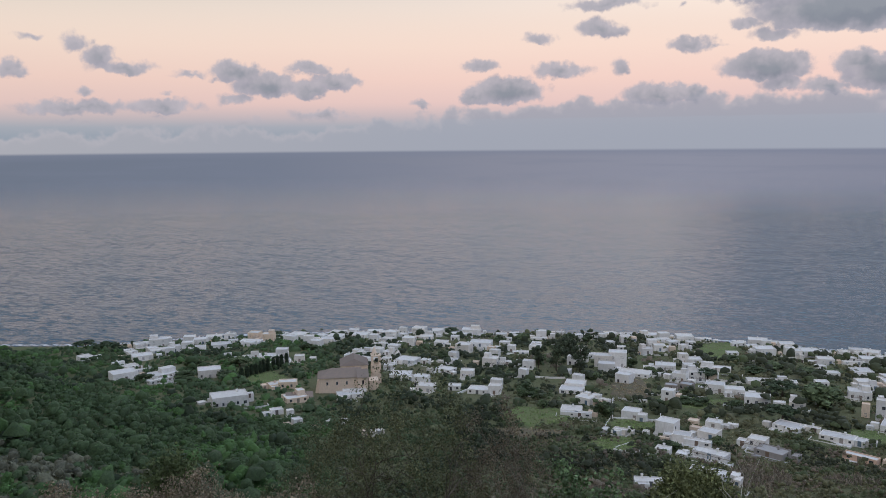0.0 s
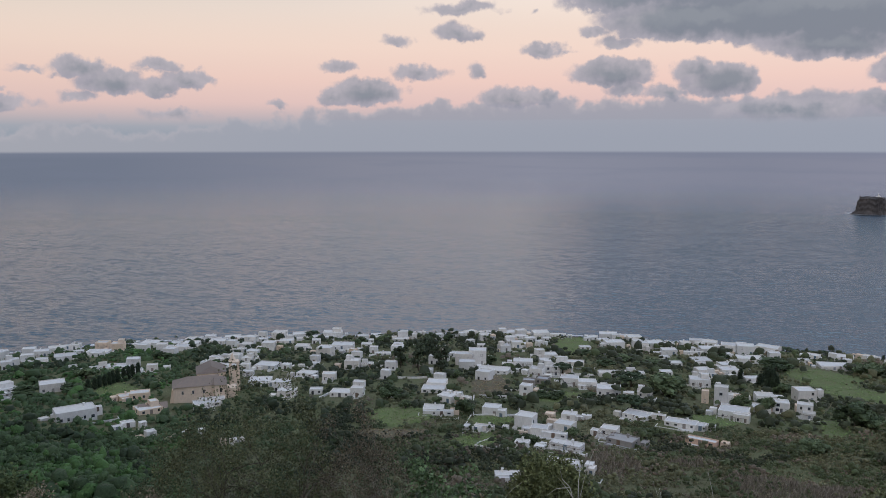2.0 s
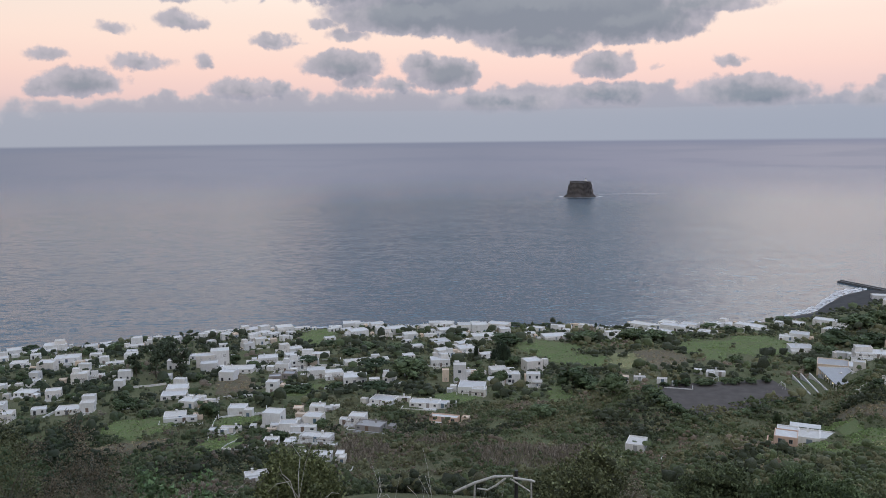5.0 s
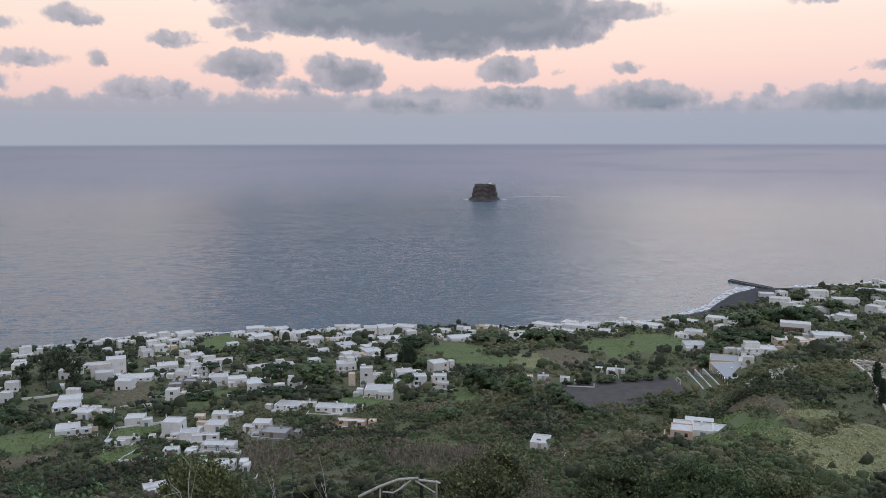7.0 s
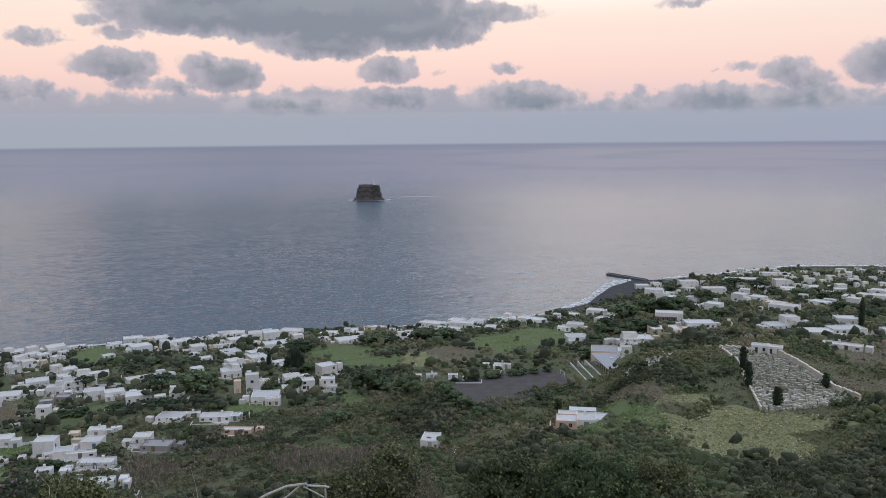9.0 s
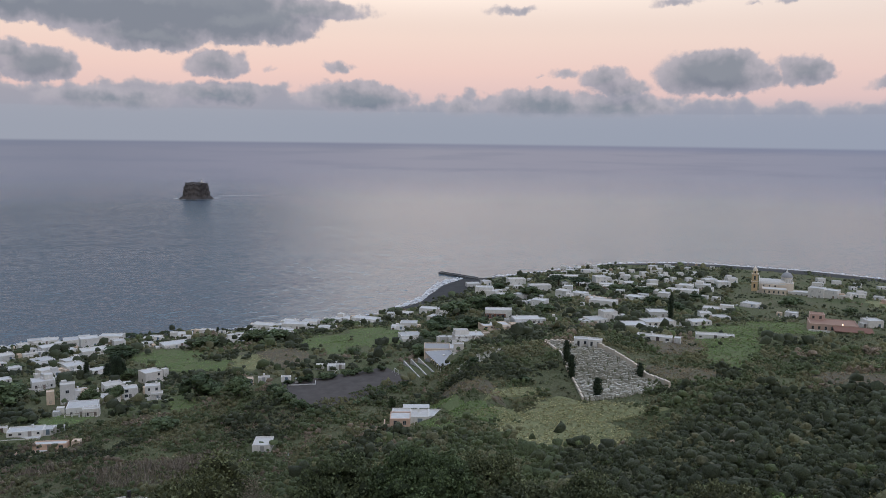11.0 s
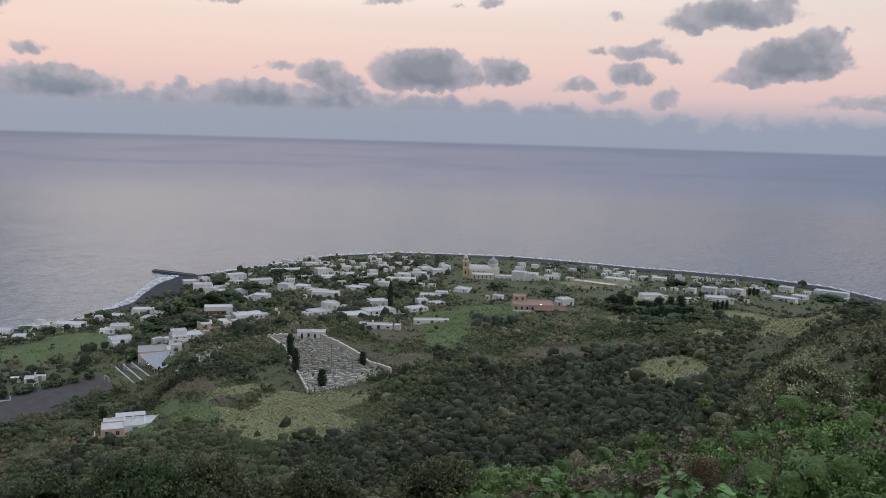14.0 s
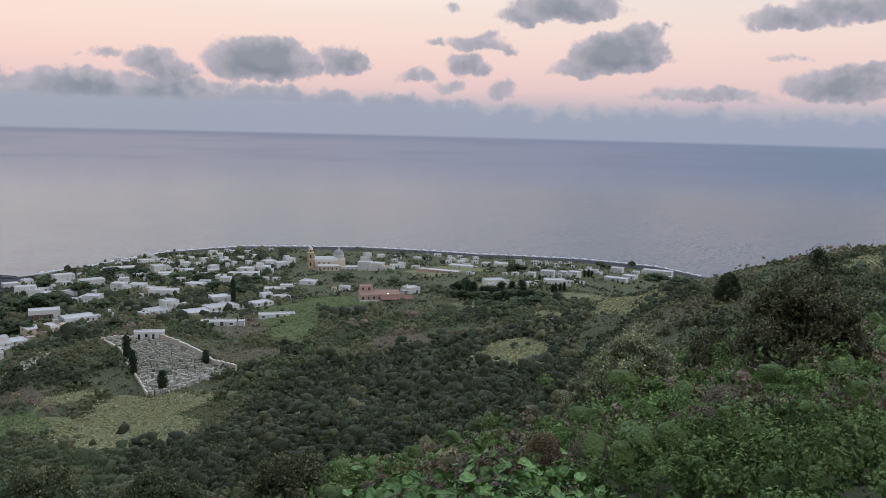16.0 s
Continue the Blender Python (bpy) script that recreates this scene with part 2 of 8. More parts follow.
painted_water = laid_over(painted_water, eased(height, -0.95, -0.45, 0.0, 0.55), by_bearing([(-30, srgb(124, 131, 150)), (30, srgb(126, 133, 154)), (70, srgb(124, 131, 158)), (110, srgb(128, 142, 166))], -40, 160))
sky = laid_over(clouded, eased(height, -0.3, -0.52), painted_water)
shine = wn.new("ShaderNodeBackground")
shine.inputs["Strength"].default_value = 1.0
wl.new(sky, shine.inputs["Color"])
wl.new(shine.outputs[0], wn.new("ShaderNodeOutputWorld").inputs["Surface"])

# the afterglow behind the hill, wide and weak
glow = new("afterglow", bpy.data.lights.new("afterglow", "SUN"))
glow.data.energy, glow.data.angle, glow.data.color = 0.95, radians(60), (1.0, 0.93, 0.9)
glow.matrix_world = look((-300, -500, 700), (0, 0, 0))

# ---- the lie of the land: sections through the island, outward from the lookout ----
SECTIONS = {}


def section(az, *steps):
    """A section at a bearing (degrees, clockwise): ground heights at growing distances."""
    SECTIONS[az] = steps


section(-29, (0, 164.3), (40, 147), (110, 122), (180, 110), (300, 101), (360, 80), (450, 40), (700, 8))
section(-22, (0, 164.3), (40, 145), (100, 121), (180, 104), (260, 93), (330, 60), (450, 36), (690, 8))
section(-15, (0, 164.3), (40, 143), (100, 117), (200, 92), (250, 74), (320, 50), (450, 34), (690, 8))
section(-5, (0, 164.3), (10, 158), (100, 117), (250, 55), (320, 46), (450, 33), (600, 19), (690, 8))
section(35, (0, 164.3), (10, 158), (100, 117), (250, 57), (320, 48), (450, 34), (600, 19), (680, 8))
section(42, (0, 164.3), (10, 158), (100, 119), (250, 59), (325, 50), (400, 49.5), (500, 36), (690, 8))
section(51, (0, 164.3), (10, 158), (100, 122), (220, 82), (275, 68), (318, 50.5), (410, 49.5), (520, 36), (740, 6))
section(57, (0, 164.3), (10, 158), (100, 124), (180, 98), (230, 83), (290, 84), (330, 80), (430, 60), (600, 38), (920, 4))
section(64, (0, 164.3), (10, 158), (60, 138), (150, 107), (220, 82), (275, 79), (320, 88), (345, 85), (430, 66), (600, 40), (1050, 4))
section(70, (0, 164.3), (10, 158), (60, 136), (150, 108), (220, 88), (280, 84), (340, 79), (430, 68), (600, 44), (1110, 4))
section(78, (0, 164.3), (10, 158), (60, 139), (120, 119), (200, 98), (280, 88), (380, 78), (480, 67), (620, 42), (800, 28), (1110, 4))
section(90, (0, 164.3), (10, 159.3), (30, 153.6), (80, 134), (150, 122), (250, 104), (350, 91), (450, 76), (600, 55), (800, 30), (1060, 4))
section(100, (0, 164.3), (10, 160), (30, 155.8), (80, 144.5), (150, 135), (250, 124), (330, 106), (450, 70), (700, 30), (980, 4))
section(112, (0, 164.3), (20, 159.2), (60, 151.5), (120, 147), (200, 142), (300, 122), (450, 70), (700, 30), (960, 4))
section(140, (0, 164.3), (20, 163), (60, 165), (120, 172), (200, 180), (300, 180), (450, 150), (700, 90), (960, 30))
section(190, (0, 164.3), (20, 172), (60, 190), (120, 215), (300, 320), (700, 560), (1000, 680))
section(290, (0, 164.3), (20, 168), (60, 182), (120, 200), (300, 260), (700, 380), (1000, 300))
section(315, (0, 164.3), (20, 162), (60, 152), (120, 142), (300, 118), (450, 60), (700, 8))
SHORE = [(-45, 800), (-29, 785), (-23, 742), (-13, 738), (-5, 728), (3, 716), (16, 724), (30, 716), (38, 719), (45, 742), (49, 772), (52, 830),
         (53.6, 930), (55, 975), (57, 990), (60, 1028), (65, 1130), (70, 1172), (78, 1163), (86, 1120), (93, 1112), (98, 1084), (101, 1030),
         (112, 1010), (140, 1050), (190, 1200), (290, 1200), (315, 800)]


def wrapped(table):
    """Bearing table as arrays that run once round and a little over."""
    a = np.array([row[0] for row in table], float)
    v = np.array([row[1] for row in table], float)
    order = np.argsort(a % 360)
    a, v = (a % 360)[order], v[order]
    return np.concatenate([a[-2:] - 360, a, a[:2] + 360]), np.concatenate([v[-2:], v, v[:2]])


SHORE_A, SHORE_R = wrapped(SHORE)
RADII = np.concatenate([np.arange(0, 60, 2.0), np.arange(60, 1301, 5.0)])


def shore(az):
    return np.interp(np.asarray(az) % 360, SHORE_A, SHORE_R)


def smooth_line(steps, r):
    """Heights along a section, eased by a short moving mean."""
    out = 0
    for k in (-0.08, -0.04, 0.0, 0.04, 0.08):
        rr = r * (1 + k)
        out = out + np.interp(rr, [s[0] for s in steps], [s[1] for s in steps])
    return out / 5


def land_table():
    keys = sorted(SECTIONS, key=lambda a: a % 360)
    rows = []
    for a in keys:
        steps = list(SECTIONS[a])
        s = float(shore(a))
        z = smooth_line(steps + [(s - 4, 2.0), (s, 0.0)] if steps[-1][1] < 50 else steps, RADII)
        rows.append(z)
    ka = np.array([a % 360 for a in keys], float)
    ka = np.concatenate([[ka[-1] - 360], ka, [ka[0] + 360]])
    return ka, np.array([rows[-1]] + rows + [rows[0]])


LAND_A, LAND_Z = land_table()


def rumple(x, y):
    """Small unevenness of the ground, in metres."""
    r, az = np.hypot(x, y), np.degrees(np.arctan2(x, y))
    folds = np.sin((x + 0.5 * y) / 21 + 1.1 * np.sin(y / 33)) * np.sin((y - 0.35 * x) / 27 + 0.6) * 2.9
    folds = folds * np.clip((r - 80) / 50, 0, 1) * np.clip((350 - r) / 60, 0, 1) * np.where(az > 60, np.clip((az - 69) / 4, 0, 1), np.clip((50 - az) / 6, 0, 1) * 0.6)
    return folds + (np.sin(x / 23 + 1.3 * np.sin(y / 31)) * np.sin(y / 19 + 0.7 * np.sin(x / 41)) * 0.9 + np.sin(x / 7.1 + y / 9.3) * np.sin(y / 6.3 - x / 11) * 0.3)


def ground(x, y):
    """Height of the ground at x, y (numbers or arrays)."""
    x, y = np.asarray(x, float), np.asarray(y, float)
    r, az = np.hypot(x, y), np.degrees(np.arctan2(x, y)) % 360
    i = np.clip(np.searchsorted(LAND_A, az, side="right") - 1, 0, len(LAND_A) - 2)
    f = (az - LAND_A[i]) / (LAND_A[i + 1] - LAND_A[i])
    f = f * f * (3 - 2 * f) * 0.5 + f * 0.5
    j = np.clip(np.searchsorted(RADII, r, side="right") - 1, 0, len(RADII) - 2)
    g = np.clip((r - RADII[j]) / (RADII[j + 1] - RADII[j]), 0, 1)
    z = (LAND_Z[i, j] * (1 - g) + LAND_Z[i, j + 1] * g) * (1 - f) + (LAND_Z[i + 1, j] * (1 - g) + LAND_Z[i + 1, j + 1] * g) * f
    # the level shelf of the playing field
    u, v = np.abs(x - 278), np.abs(y - 263)
    level = np.clip(1.15 - np.maximum((u - 36) / 16, (v - 24) / 14), 0, 1)
    s = shore(az)
    z = z + (1 - level) * rumple(x, y) * np.clip((r - 12) / 60, 0, 1) * np.clip((s - r) / 60, 0, 1)
    z = z * (1 - level) + 50.3 * level
    away = (s - r) / np.interp(az, [46, 50, 51.5, 53, 54.5, 55.5, 57, 60, 64, 72, 96, 106], [1, 1, 1.2, 3, 4.4, 4, 1.8, 1, 1.1, 1.9, 1.9, 1])
    z = np.where(away < 70, np.minimum(z, np.interp(away, [-60, 0, 10, 26, 34, 70], [-9, -0.2, 1.0, 2.6, 7, 60])), z)
    return z


# ---- materials ----
class Look:
    """A node material under construction."""

    def __init__(self, name, rough=0.85, specular=0.3):
        self.m = bpy.data.materials.new(name)
        self.m.use_nodes = True
        self.n, self.l = self.m.node_tree.nodes, self.m.node_tree.links
        self.b = self.n["Principled BSDF"]
        self.b.inputs["Roughness"].default_value = rough
        self.b.inputs["Specular IOR Level"].default_value = specular
        self.pos = self.n.new("ShaderNodeNewGeometry").outputs["Position"]

    def noise(self, scale, detail=4.0, rough=0.6, stretch=None):
        t = self.n.new("ShaderNodeTexNoise")
        t.inputs["Scale"].default_value, t.inputs["Detail"].default_value, t.inputs["Roughness"].default_value = scale, detail, rough
        source = self.pos
        if stretch:
            k = self.n.new("ShaderNodeVectorMath")
            k.operation = "MULTIPLY"
            self.l.new(source, k.inputs[0])
            k.inputs[1].default_value = stretch
            source = k.outputs[0]
        self.l.new(source, t.inputs["Vector"])
        return t.outputs[0]

    def ramp(self, value, *stops):
        r = self.n.new("ShaderNodeValToRGB")
        self.l.new(value, r.inputs[0])
        while len(r.color_ramp.elements) < len(stops):
            r.color_ramp.elements.new(0.5)
        for e, (p, c) in zip(r.color_ramp.elements, stops):
            e.position, e.color = p, (*c, 1) if len(c) == 3 else c
        return r.outputs[0]

    def mix(self, f, a, b, how="MIX"):
        x = self.n.new("ShaderNodeMix")
        x.data_type, x.blend_type = "RGBA", how
        for socket, v in (("Factor", f), ("A", a), ("B", b)):
            if isinstance(v, (int, float)):
                x.inputs[socket].default_value = v
            elif isinstance(v, tuple):
                x.inputs[socket].default_value = (*v, 1)
            else:
                self.l.new(v, x.inputs[socket])
        return x.outputs["Result"]

    def grey(self, value, lo, hi):
        return self.ramp(value, (0.3, (lo, lo, lo)), (0.7, (hi, hi, hi)))

    def colour(self, c):
        self.l.new(c, self.b.inputs["Base Color"])
        return self

    def bump(self, value, strength, distance):
        k = self.n.new("ShaderNodeBump")
        k.inputs["Strength"].default_value, k.inputs["Distance"].default_value = strength, distance
        self.l.new(value, k.inputs["Height"])
        self.l.new(k.outputs[0], self.b.inputs["Normal"])
        return self

    def per_object(self):
        return self.n.new("ShaderNodeObjectInfo").outputs["Random"]

    def per_island(self):
        return self.n.new("ShaderNodeNewGeometry").outputs["Random Per Island"]

    def attribute(self, name):
        a = self.n.new("ShaderNodeAttribute")
        a.attribute_name = name
        return a.outputs["Color"]


def paint(name, base, stain, rough=0.85, streak=(1, 1, 0.25)):
    """Limewash or plaster with streaks and blotches."""
    k = Look(name, rough)
    c = k.mix(k.grey(k.noise(0.6, 5), 0.0, 0.55), base, stain)
    c = k.mix(k.grey(k.noise(2.2, 4, stretch=streak), 0.0, 0.35), c, tuple(v * 0.72 for v in stain))
    c = k.mix(0.7, c, k.ramp(k.per_object(), (0, (0.72, 0.72, 0.73)), (0.35, (1, 1, 1)), (0.75, (1, 0.98, 0.95)), (1, (0.86, 0.8, 0.73))), "MULTIPLY")
    return k.colour(c).bump(k.noise(9, 3), 0.25, 0.03).m


WHITEWASH = paint("whitewash", (0.83, 0.805, 0.775), (0.6, 0.575, 0.54))
TAN_PLASTER = paint("tan_plaster", (0.78, 0.63, 0.49), (0.58, 0.46, 0.36))
PEACH = paint("peach_plaster", (0.68, 0.47, 0.36), (0.56, 0.4, 0.31))
GREY_STONE = paint("grey_plaster", (0.36, 0.33, 0.31), (0.24, 0.22, 0.2))
OCHRE = paint("ochre_plaster", (0.7, 0.53, 0.33), (0.56, 0.44, 0.29))
PINK = paint("pink_plaster", (0.62, 0.44, 0.37), (0.5, 0.37, 0.32))
TERRACE = paint("terracotta_paving", (0.4, 0.25, 0.19), (0.33, 0.22, 0.18), 0.9, (1, 1, 1))
CREAM = paint("cream_plaster", (0.8, 0.7, 0.58), (0.64, 0.56, 0.47))
ROOF = paint("roof_screed", (0.7, 0.68, 0.655), (0.5, 0.485, 0.46), 0.9, (1, 1, 1))
ROOF_GREY = paint("concrete_roof", (0.42, 0.42, 0.43), (0.33, 0.33, 0.33), 0.9, (1, 1, 1))
TILE = paint("terracotta_tile", (0.26, 0.13, 0.09), (0.2, 0.11, 0.085), 0.9, (1, 1, 1))
OLD_TILE = paint("old_roof_tile", (0.27, 0.21, 0.17), (0.2, 0.17, 0.15), 0.9, (1, 1, 1))
k = Look("dry_stone", 0.95)
DRY_STONE = k.colour(k.mix(k.grey(k.noise(1.4, 5), 0, 0.7), k.ramp(k.per_object(), (0, (0.46, 0.43, 0.36)), (0.6, (0.66, 0.62, 0.54)), (1, (0.82, 0.78, 0.7))), (0.2, 0.19, 0.14))).bump(k.noise(6, 4), 0.6, 0.1).m
k = Look("dark_glass", 0.12, 0.5)
GLASS = k.colour(k.ramp(k.per_object(), (0, (0.02, 0.022, 0.028)), (1, (0.06, 0.06, 0.065)))).m
k = Look("painted_wood", 0.6)
WOOD_PAINT = k.colour(k.mix(k.grey(k.noise(8, 4, stretch=(1, 1, 0.2)), 0, 0.4), k.ramp(k.per_object(), (0, (0.14, 0.09, 0.06)), (0.35, (0.09, 0.16, 0.22)), (0.6, (0.45, 0.44, 0.42)), (1, (0.2, 0.13, 0.09))), (0.1, 0.09, 0.08))).m
k = Look("lit_lamp")
k.b.inputs["Emission Color"].default_value, k.b.inputs["Emission Strength"].default_value = (1.0, 0.75, 0.48, 1), 6.0
LIT = k.m
k = Look("dead_wood", 0.85)
DEAD_WOOD = k.colour(k.ramp(k.noise(14, 5, stretch=(1, 1, 0.3)), (0.3, (0.16, 0.13, 0.1)), (0.7, (0.36, 0.32, 0.27)))).bump(k.noise(40, 4), 0.4, 0.01).m
k = Look("bleached_twigs", 0.8)
PALE_WOOD = k.colour(k.ramp(k.noise(14, 5, stretch=(1, 1, 0.3)), (0.3, (0.36, 0.33, 0.29)), (0.7, (0.62, 0.59, 0.53)))).bump(k.noise(40, 4), 0.4, 0.01).m
k = Look("bark", 0.95)
BARK = k.colour(k.ramp(k.noise(6, 5, stretch=(1, 1, 0.3)), (0.3, (0.045, 0.035, 0.025)), (0.7, (0.12, 0.095, 0.07)))).bump(k.noise(20, 4), 0.6, 0.03).m
k = Look("black_iron", 0.5)
IRON = k.colour(k.ramp(k.noise(8, 3), (0.3, (0.02, 0.02, 0.02)), (0.7, (0.05, 0.045, 0.04)))).m
k = Look("dark_concrete", 0.9)
CONCRETE = k.colour(k.ramp(k.noise(0.5, 6), (0.3, (0.07, 0.07, 0.072)), (0.7, (0.19, 0.185, 0.18)))).bump(k.noise(3, 4), 0.5, 0.1).m
k = Look("volcanic_rock", 0.95)
ROCK = k.colour(k.mix(k.grey(k.noise(0.04, 6, stretch=(1, 1, 0.25)), 0, 1), (0.035, 0.031, 0.031), (0.12, 0.104, 0.094))).bump(k.noise(0.3, 6), 0.8, 2.0).m
k = Look("black_sand", 0.9)
SAND = k.colour(k.ramp(k.noise(0.12, 6), (0.3, (0.022, 0.022, 0.024)), (0.7, (0.05, 0.048, 0.048)))).bump(k.noise(2.5, 5), 0.4, 0.08).m
k = Look("beaten_earth", 0.95)
EARTH = k.colour(k.mix(k.grey(k.noise(0.25, 6), 0, 1), (0.072, 0.06, 0.054), (0.106, 0.091, 0.082))).bump(k.noise(1.5, 5), 0.3, 0.08).m
k = Look("bare_soil", 0.95)
SOIL = k.colour(k.mix(k.grey(k.noise(0.35, 6), 0, 1), (0.14, 0.1, 0.075), (0.1, 0.105, 0.055))).bump(k.noise(1.2, 6), 0.6, 0.3).m
k = Look("dry_meadow", 0.95, 0.15)
MEADOW = k.colour(k.mix(k.grey(k.noise(0.08, 6), 0, 1), k.mix(k.grey(k.noise(0.9, 5, stretch=(0.5, 2, 1)), 0, 1), (0.27, 0.255, 0.14), (0.225, 0.225, 0.11)), (0.175, 0.185, 0.085))).bump(k.noise(1.1, 6), 0.8, 0.5).m
k = Look("green_grass", 0.95, 0.15)
LAWN = k.colour(k.mix(k.grey(k.noise(0.1, 6), 0, 1), k.mix(k.grey(k.noise(0.8, 5), 0, 1), (0.1, 0.148, 0.054), (0.135, 0.172, 0.068)), (0.14, 0.148, 0.07))).bump(k.noise(1.0, 6), 0.7, 0.4).m
k = Look("hillside_ground", 0.97, 0.1)
GROUND = k.colour(k.mix(k.grey(k.noise(0.02, 7), 0, 1), k.mix(k.grey(k.noise(0.35, 6), 0, 1), (0.095, 0.115, 0.054), (0.128, 0.144, 0.068)), (0.152, 0.143, 0.087))).bump(k.noise(0.9, 8, 0.7), 1.0, 0.9).m
# leaves: species tint with painted-in shade from the mesh, small variation leaf by leaf
k = Look("foliage", 0.7, 0.2)
leaf_tone = k.mix(0.5, k.attribute("tint"), k.ramp(k.per_island(), (0, (0.76, 0.77, 0.76)), (0.6, (1, 1, 1)), (1, (1.26, 1.25, 1.16))), "MULTIPLY")
leaf_tone = k.mix(1.0, leaf_tone, k.ramp(k.noise(2.6, 5, 0.7), (0.33, (0.6, 0.6, 0.6)), (0.5, (1.0, 0.98, 0.95)), (0.68, (1.36, 1.32, 1.22))), "MULTIPLY")
FOLIAGE = k.colour(leaf_tone).bump(k.noise(4.5, 4, 0.7), 0.8, 0.25).m
# sea: deep water under small wind waves
k = Look("sea_water", 0.26, 0.5)
k.b.inputs["IOR"].default_value = 1.36
k.colour(k.mix(k.grey(k.noise(0.0011, 4), 0, 1), (0.03, 0.065, 0.095), (0.05, 0.085, 0.115)))
# the slopes of the wind waves tilt the surface: two scales of chop, and crests drawn out across the wind
tilt = None
for scale, gain, crest in ((0.34, 0.34, None), (0.1, 0.18, None), (1.0, 0.46, (0.07, 0.2)), (1.0, 0.14, (0.008, 0.04))):
    t = k.n.new("ShaderNodeTexNoise")
    t.inputs["Scale"].default_value, t.inputs["Detail"].default_value = scale, 3.0
    if crest:
        turned = k.n.new("ShaderNodeVectorRotate")
        turned.rotation_type = "Z_AXIS"
        turned.inputs["Angle"].default_value = radians(24)
        k.l.new(k.pos, turned.inputs["Vector"])
        drawn = k.n.new("ShaderNodeVectorMath")
        drawn.operation = "MULTIPLY"
        drawn.inputs[1].default_value = (*crest, 1)
        k.l.new(turned.outputs[0], drawn.inputs[0])
        k.l.new(drawn.outputs[0], t.inputs["Vector"])
    else:
        k.l.new(k.pos, t.inputs["Vector"])
    v = k.n.new("ShaderNodeVectorMath")
    v.operation = "MULTIPLY_ADD"
    k.l.new(t.outputs["Color"], v.inputs[0])
    v.inputs[1].default_value, v.inputs[2].default_value = (gain, gain, 0), (-gain / 2, -gain / 2, 0.25)
    if tilt is None:
        tilt = v.outputs[0]
    else:
        w = k.n.new("ShaderNodeVectorMath")
        w.operation = "ADD"
        k.l.new(tilt, w.inputs[0]), k.l.new(v.outputs[0], w.inputs[1])
        tilt = w.outputs[0]
unit = k.n.new("ShaderNodeVectorMath")
unit.operation = "NORMALIZE"
k.l.new(tilt, unit.inputs[0])
k.l.new(unit.outputs[0], k.b.inputs["Normal"])
# far water turns transparent to imitate haze, showing the sea painted into the world
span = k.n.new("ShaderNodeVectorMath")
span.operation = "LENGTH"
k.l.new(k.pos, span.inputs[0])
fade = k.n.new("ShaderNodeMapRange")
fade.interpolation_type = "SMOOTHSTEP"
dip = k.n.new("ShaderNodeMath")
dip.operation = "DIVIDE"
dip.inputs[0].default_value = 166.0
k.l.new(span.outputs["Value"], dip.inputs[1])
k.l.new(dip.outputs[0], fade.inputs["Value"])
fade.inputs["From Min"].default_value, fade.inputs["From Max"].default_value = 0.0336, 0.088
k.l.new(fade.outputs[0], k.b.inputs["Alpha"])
WATER = k.m
k = Look("sea_foam", 0.7)
FOAM_GAPS = k.grey(k.noise(0.22, 6, 0.7), 0.0, 1.0)
k.colour(k.ramp(k.noise(0.4, 4), (0.3, (0.55, 0.56, 0.58)), (0.7, (0.8, 0.8, 0.8))))
k.l.new(FOAM_GAPS, k.b.inputs["Alpha"])
FOAM = k.m


# ---- mesh helpers ----
def mesh_of(name, verts, faces, mats, smooth=False, slots=None):
    me = bpy.data.meshes.new(name)
    me.from_pydata([tuple(v) for v in verts], [], faces)
    for m in mats if isinstance(mats, (list, tuple)) else [mats]:
        me.materials.append(m)
    if smooth:
        me.polygons.foreach_set("use_smooth", [True] * len(me.polygons))
    if slots is not None:
        me.polygons.foreach_set("material_index", slots)
    me.update()
    return me


def soup(name, co, tris, mat, tint=None, smooth=False):
    """A mesh from large arrays of corners and triangles."""
    me = bpy.data.meshes.new(name)
    me.vertices.add(len(co))
    me.vertices.foreach_set("co", np.asarray(co, np.float32).ravel())
    me.loops.add(len(tris) * 3)
    me.loops.foreach_set("vertex_index", np.asarray(tris, np.int32).ravel())
    me.polygons.add(len(tris))
    me.polygons.foreach_set("loop_start", np.arange(0, len(tris) * 3, 3, dtype=np.int32))
    me.update(calc_edges=True)
    if smooth:
        me.polygons.foreach_set("use_smooth", np.ones(len(tris), bool))
    me.materials.append(mat)
    if tint is not None:
        a = me.color_attributes.new("tint", "FLOAT_COLOR", "POINT")
        a.data.foreach_set("color", np.concatenate([np.asarray(tint, np.float32), np.ones((len(co), 1), np.float32)], 1).ravel())
    me.validate()
    return me


BOX_FACES = [(0, 3, 2, 1), (4, 5, 6, 7), (0, 1, 5, 4), (1, 2, 6, 5), (2, 3, 7, 6), (3, 0, 4, 7)]


def box_verts(x0, x1, y0, y1, z0, z1):
    return [(x0, y0, z0), (x1, y0, z0), (x1, y1, z0), (x0, y1, z0), (x0, y0, z1), (x1, y0, z1), (x1, y1, z1), (x0, y1, z1)]


def joined(*solids):
    """Verts and faces of several solids as one."""
    vs, fs = [], []
    for v, f in solids:
        fs += [tuple(i + len(vs) for i in q) for q in f]
        vs += list(v)
    return vs, fs


def box(x0, x1, y0, y1, z0, z1):
    return box_verts(x0, x1, y0, y1, z0, z1), BOX_FACES


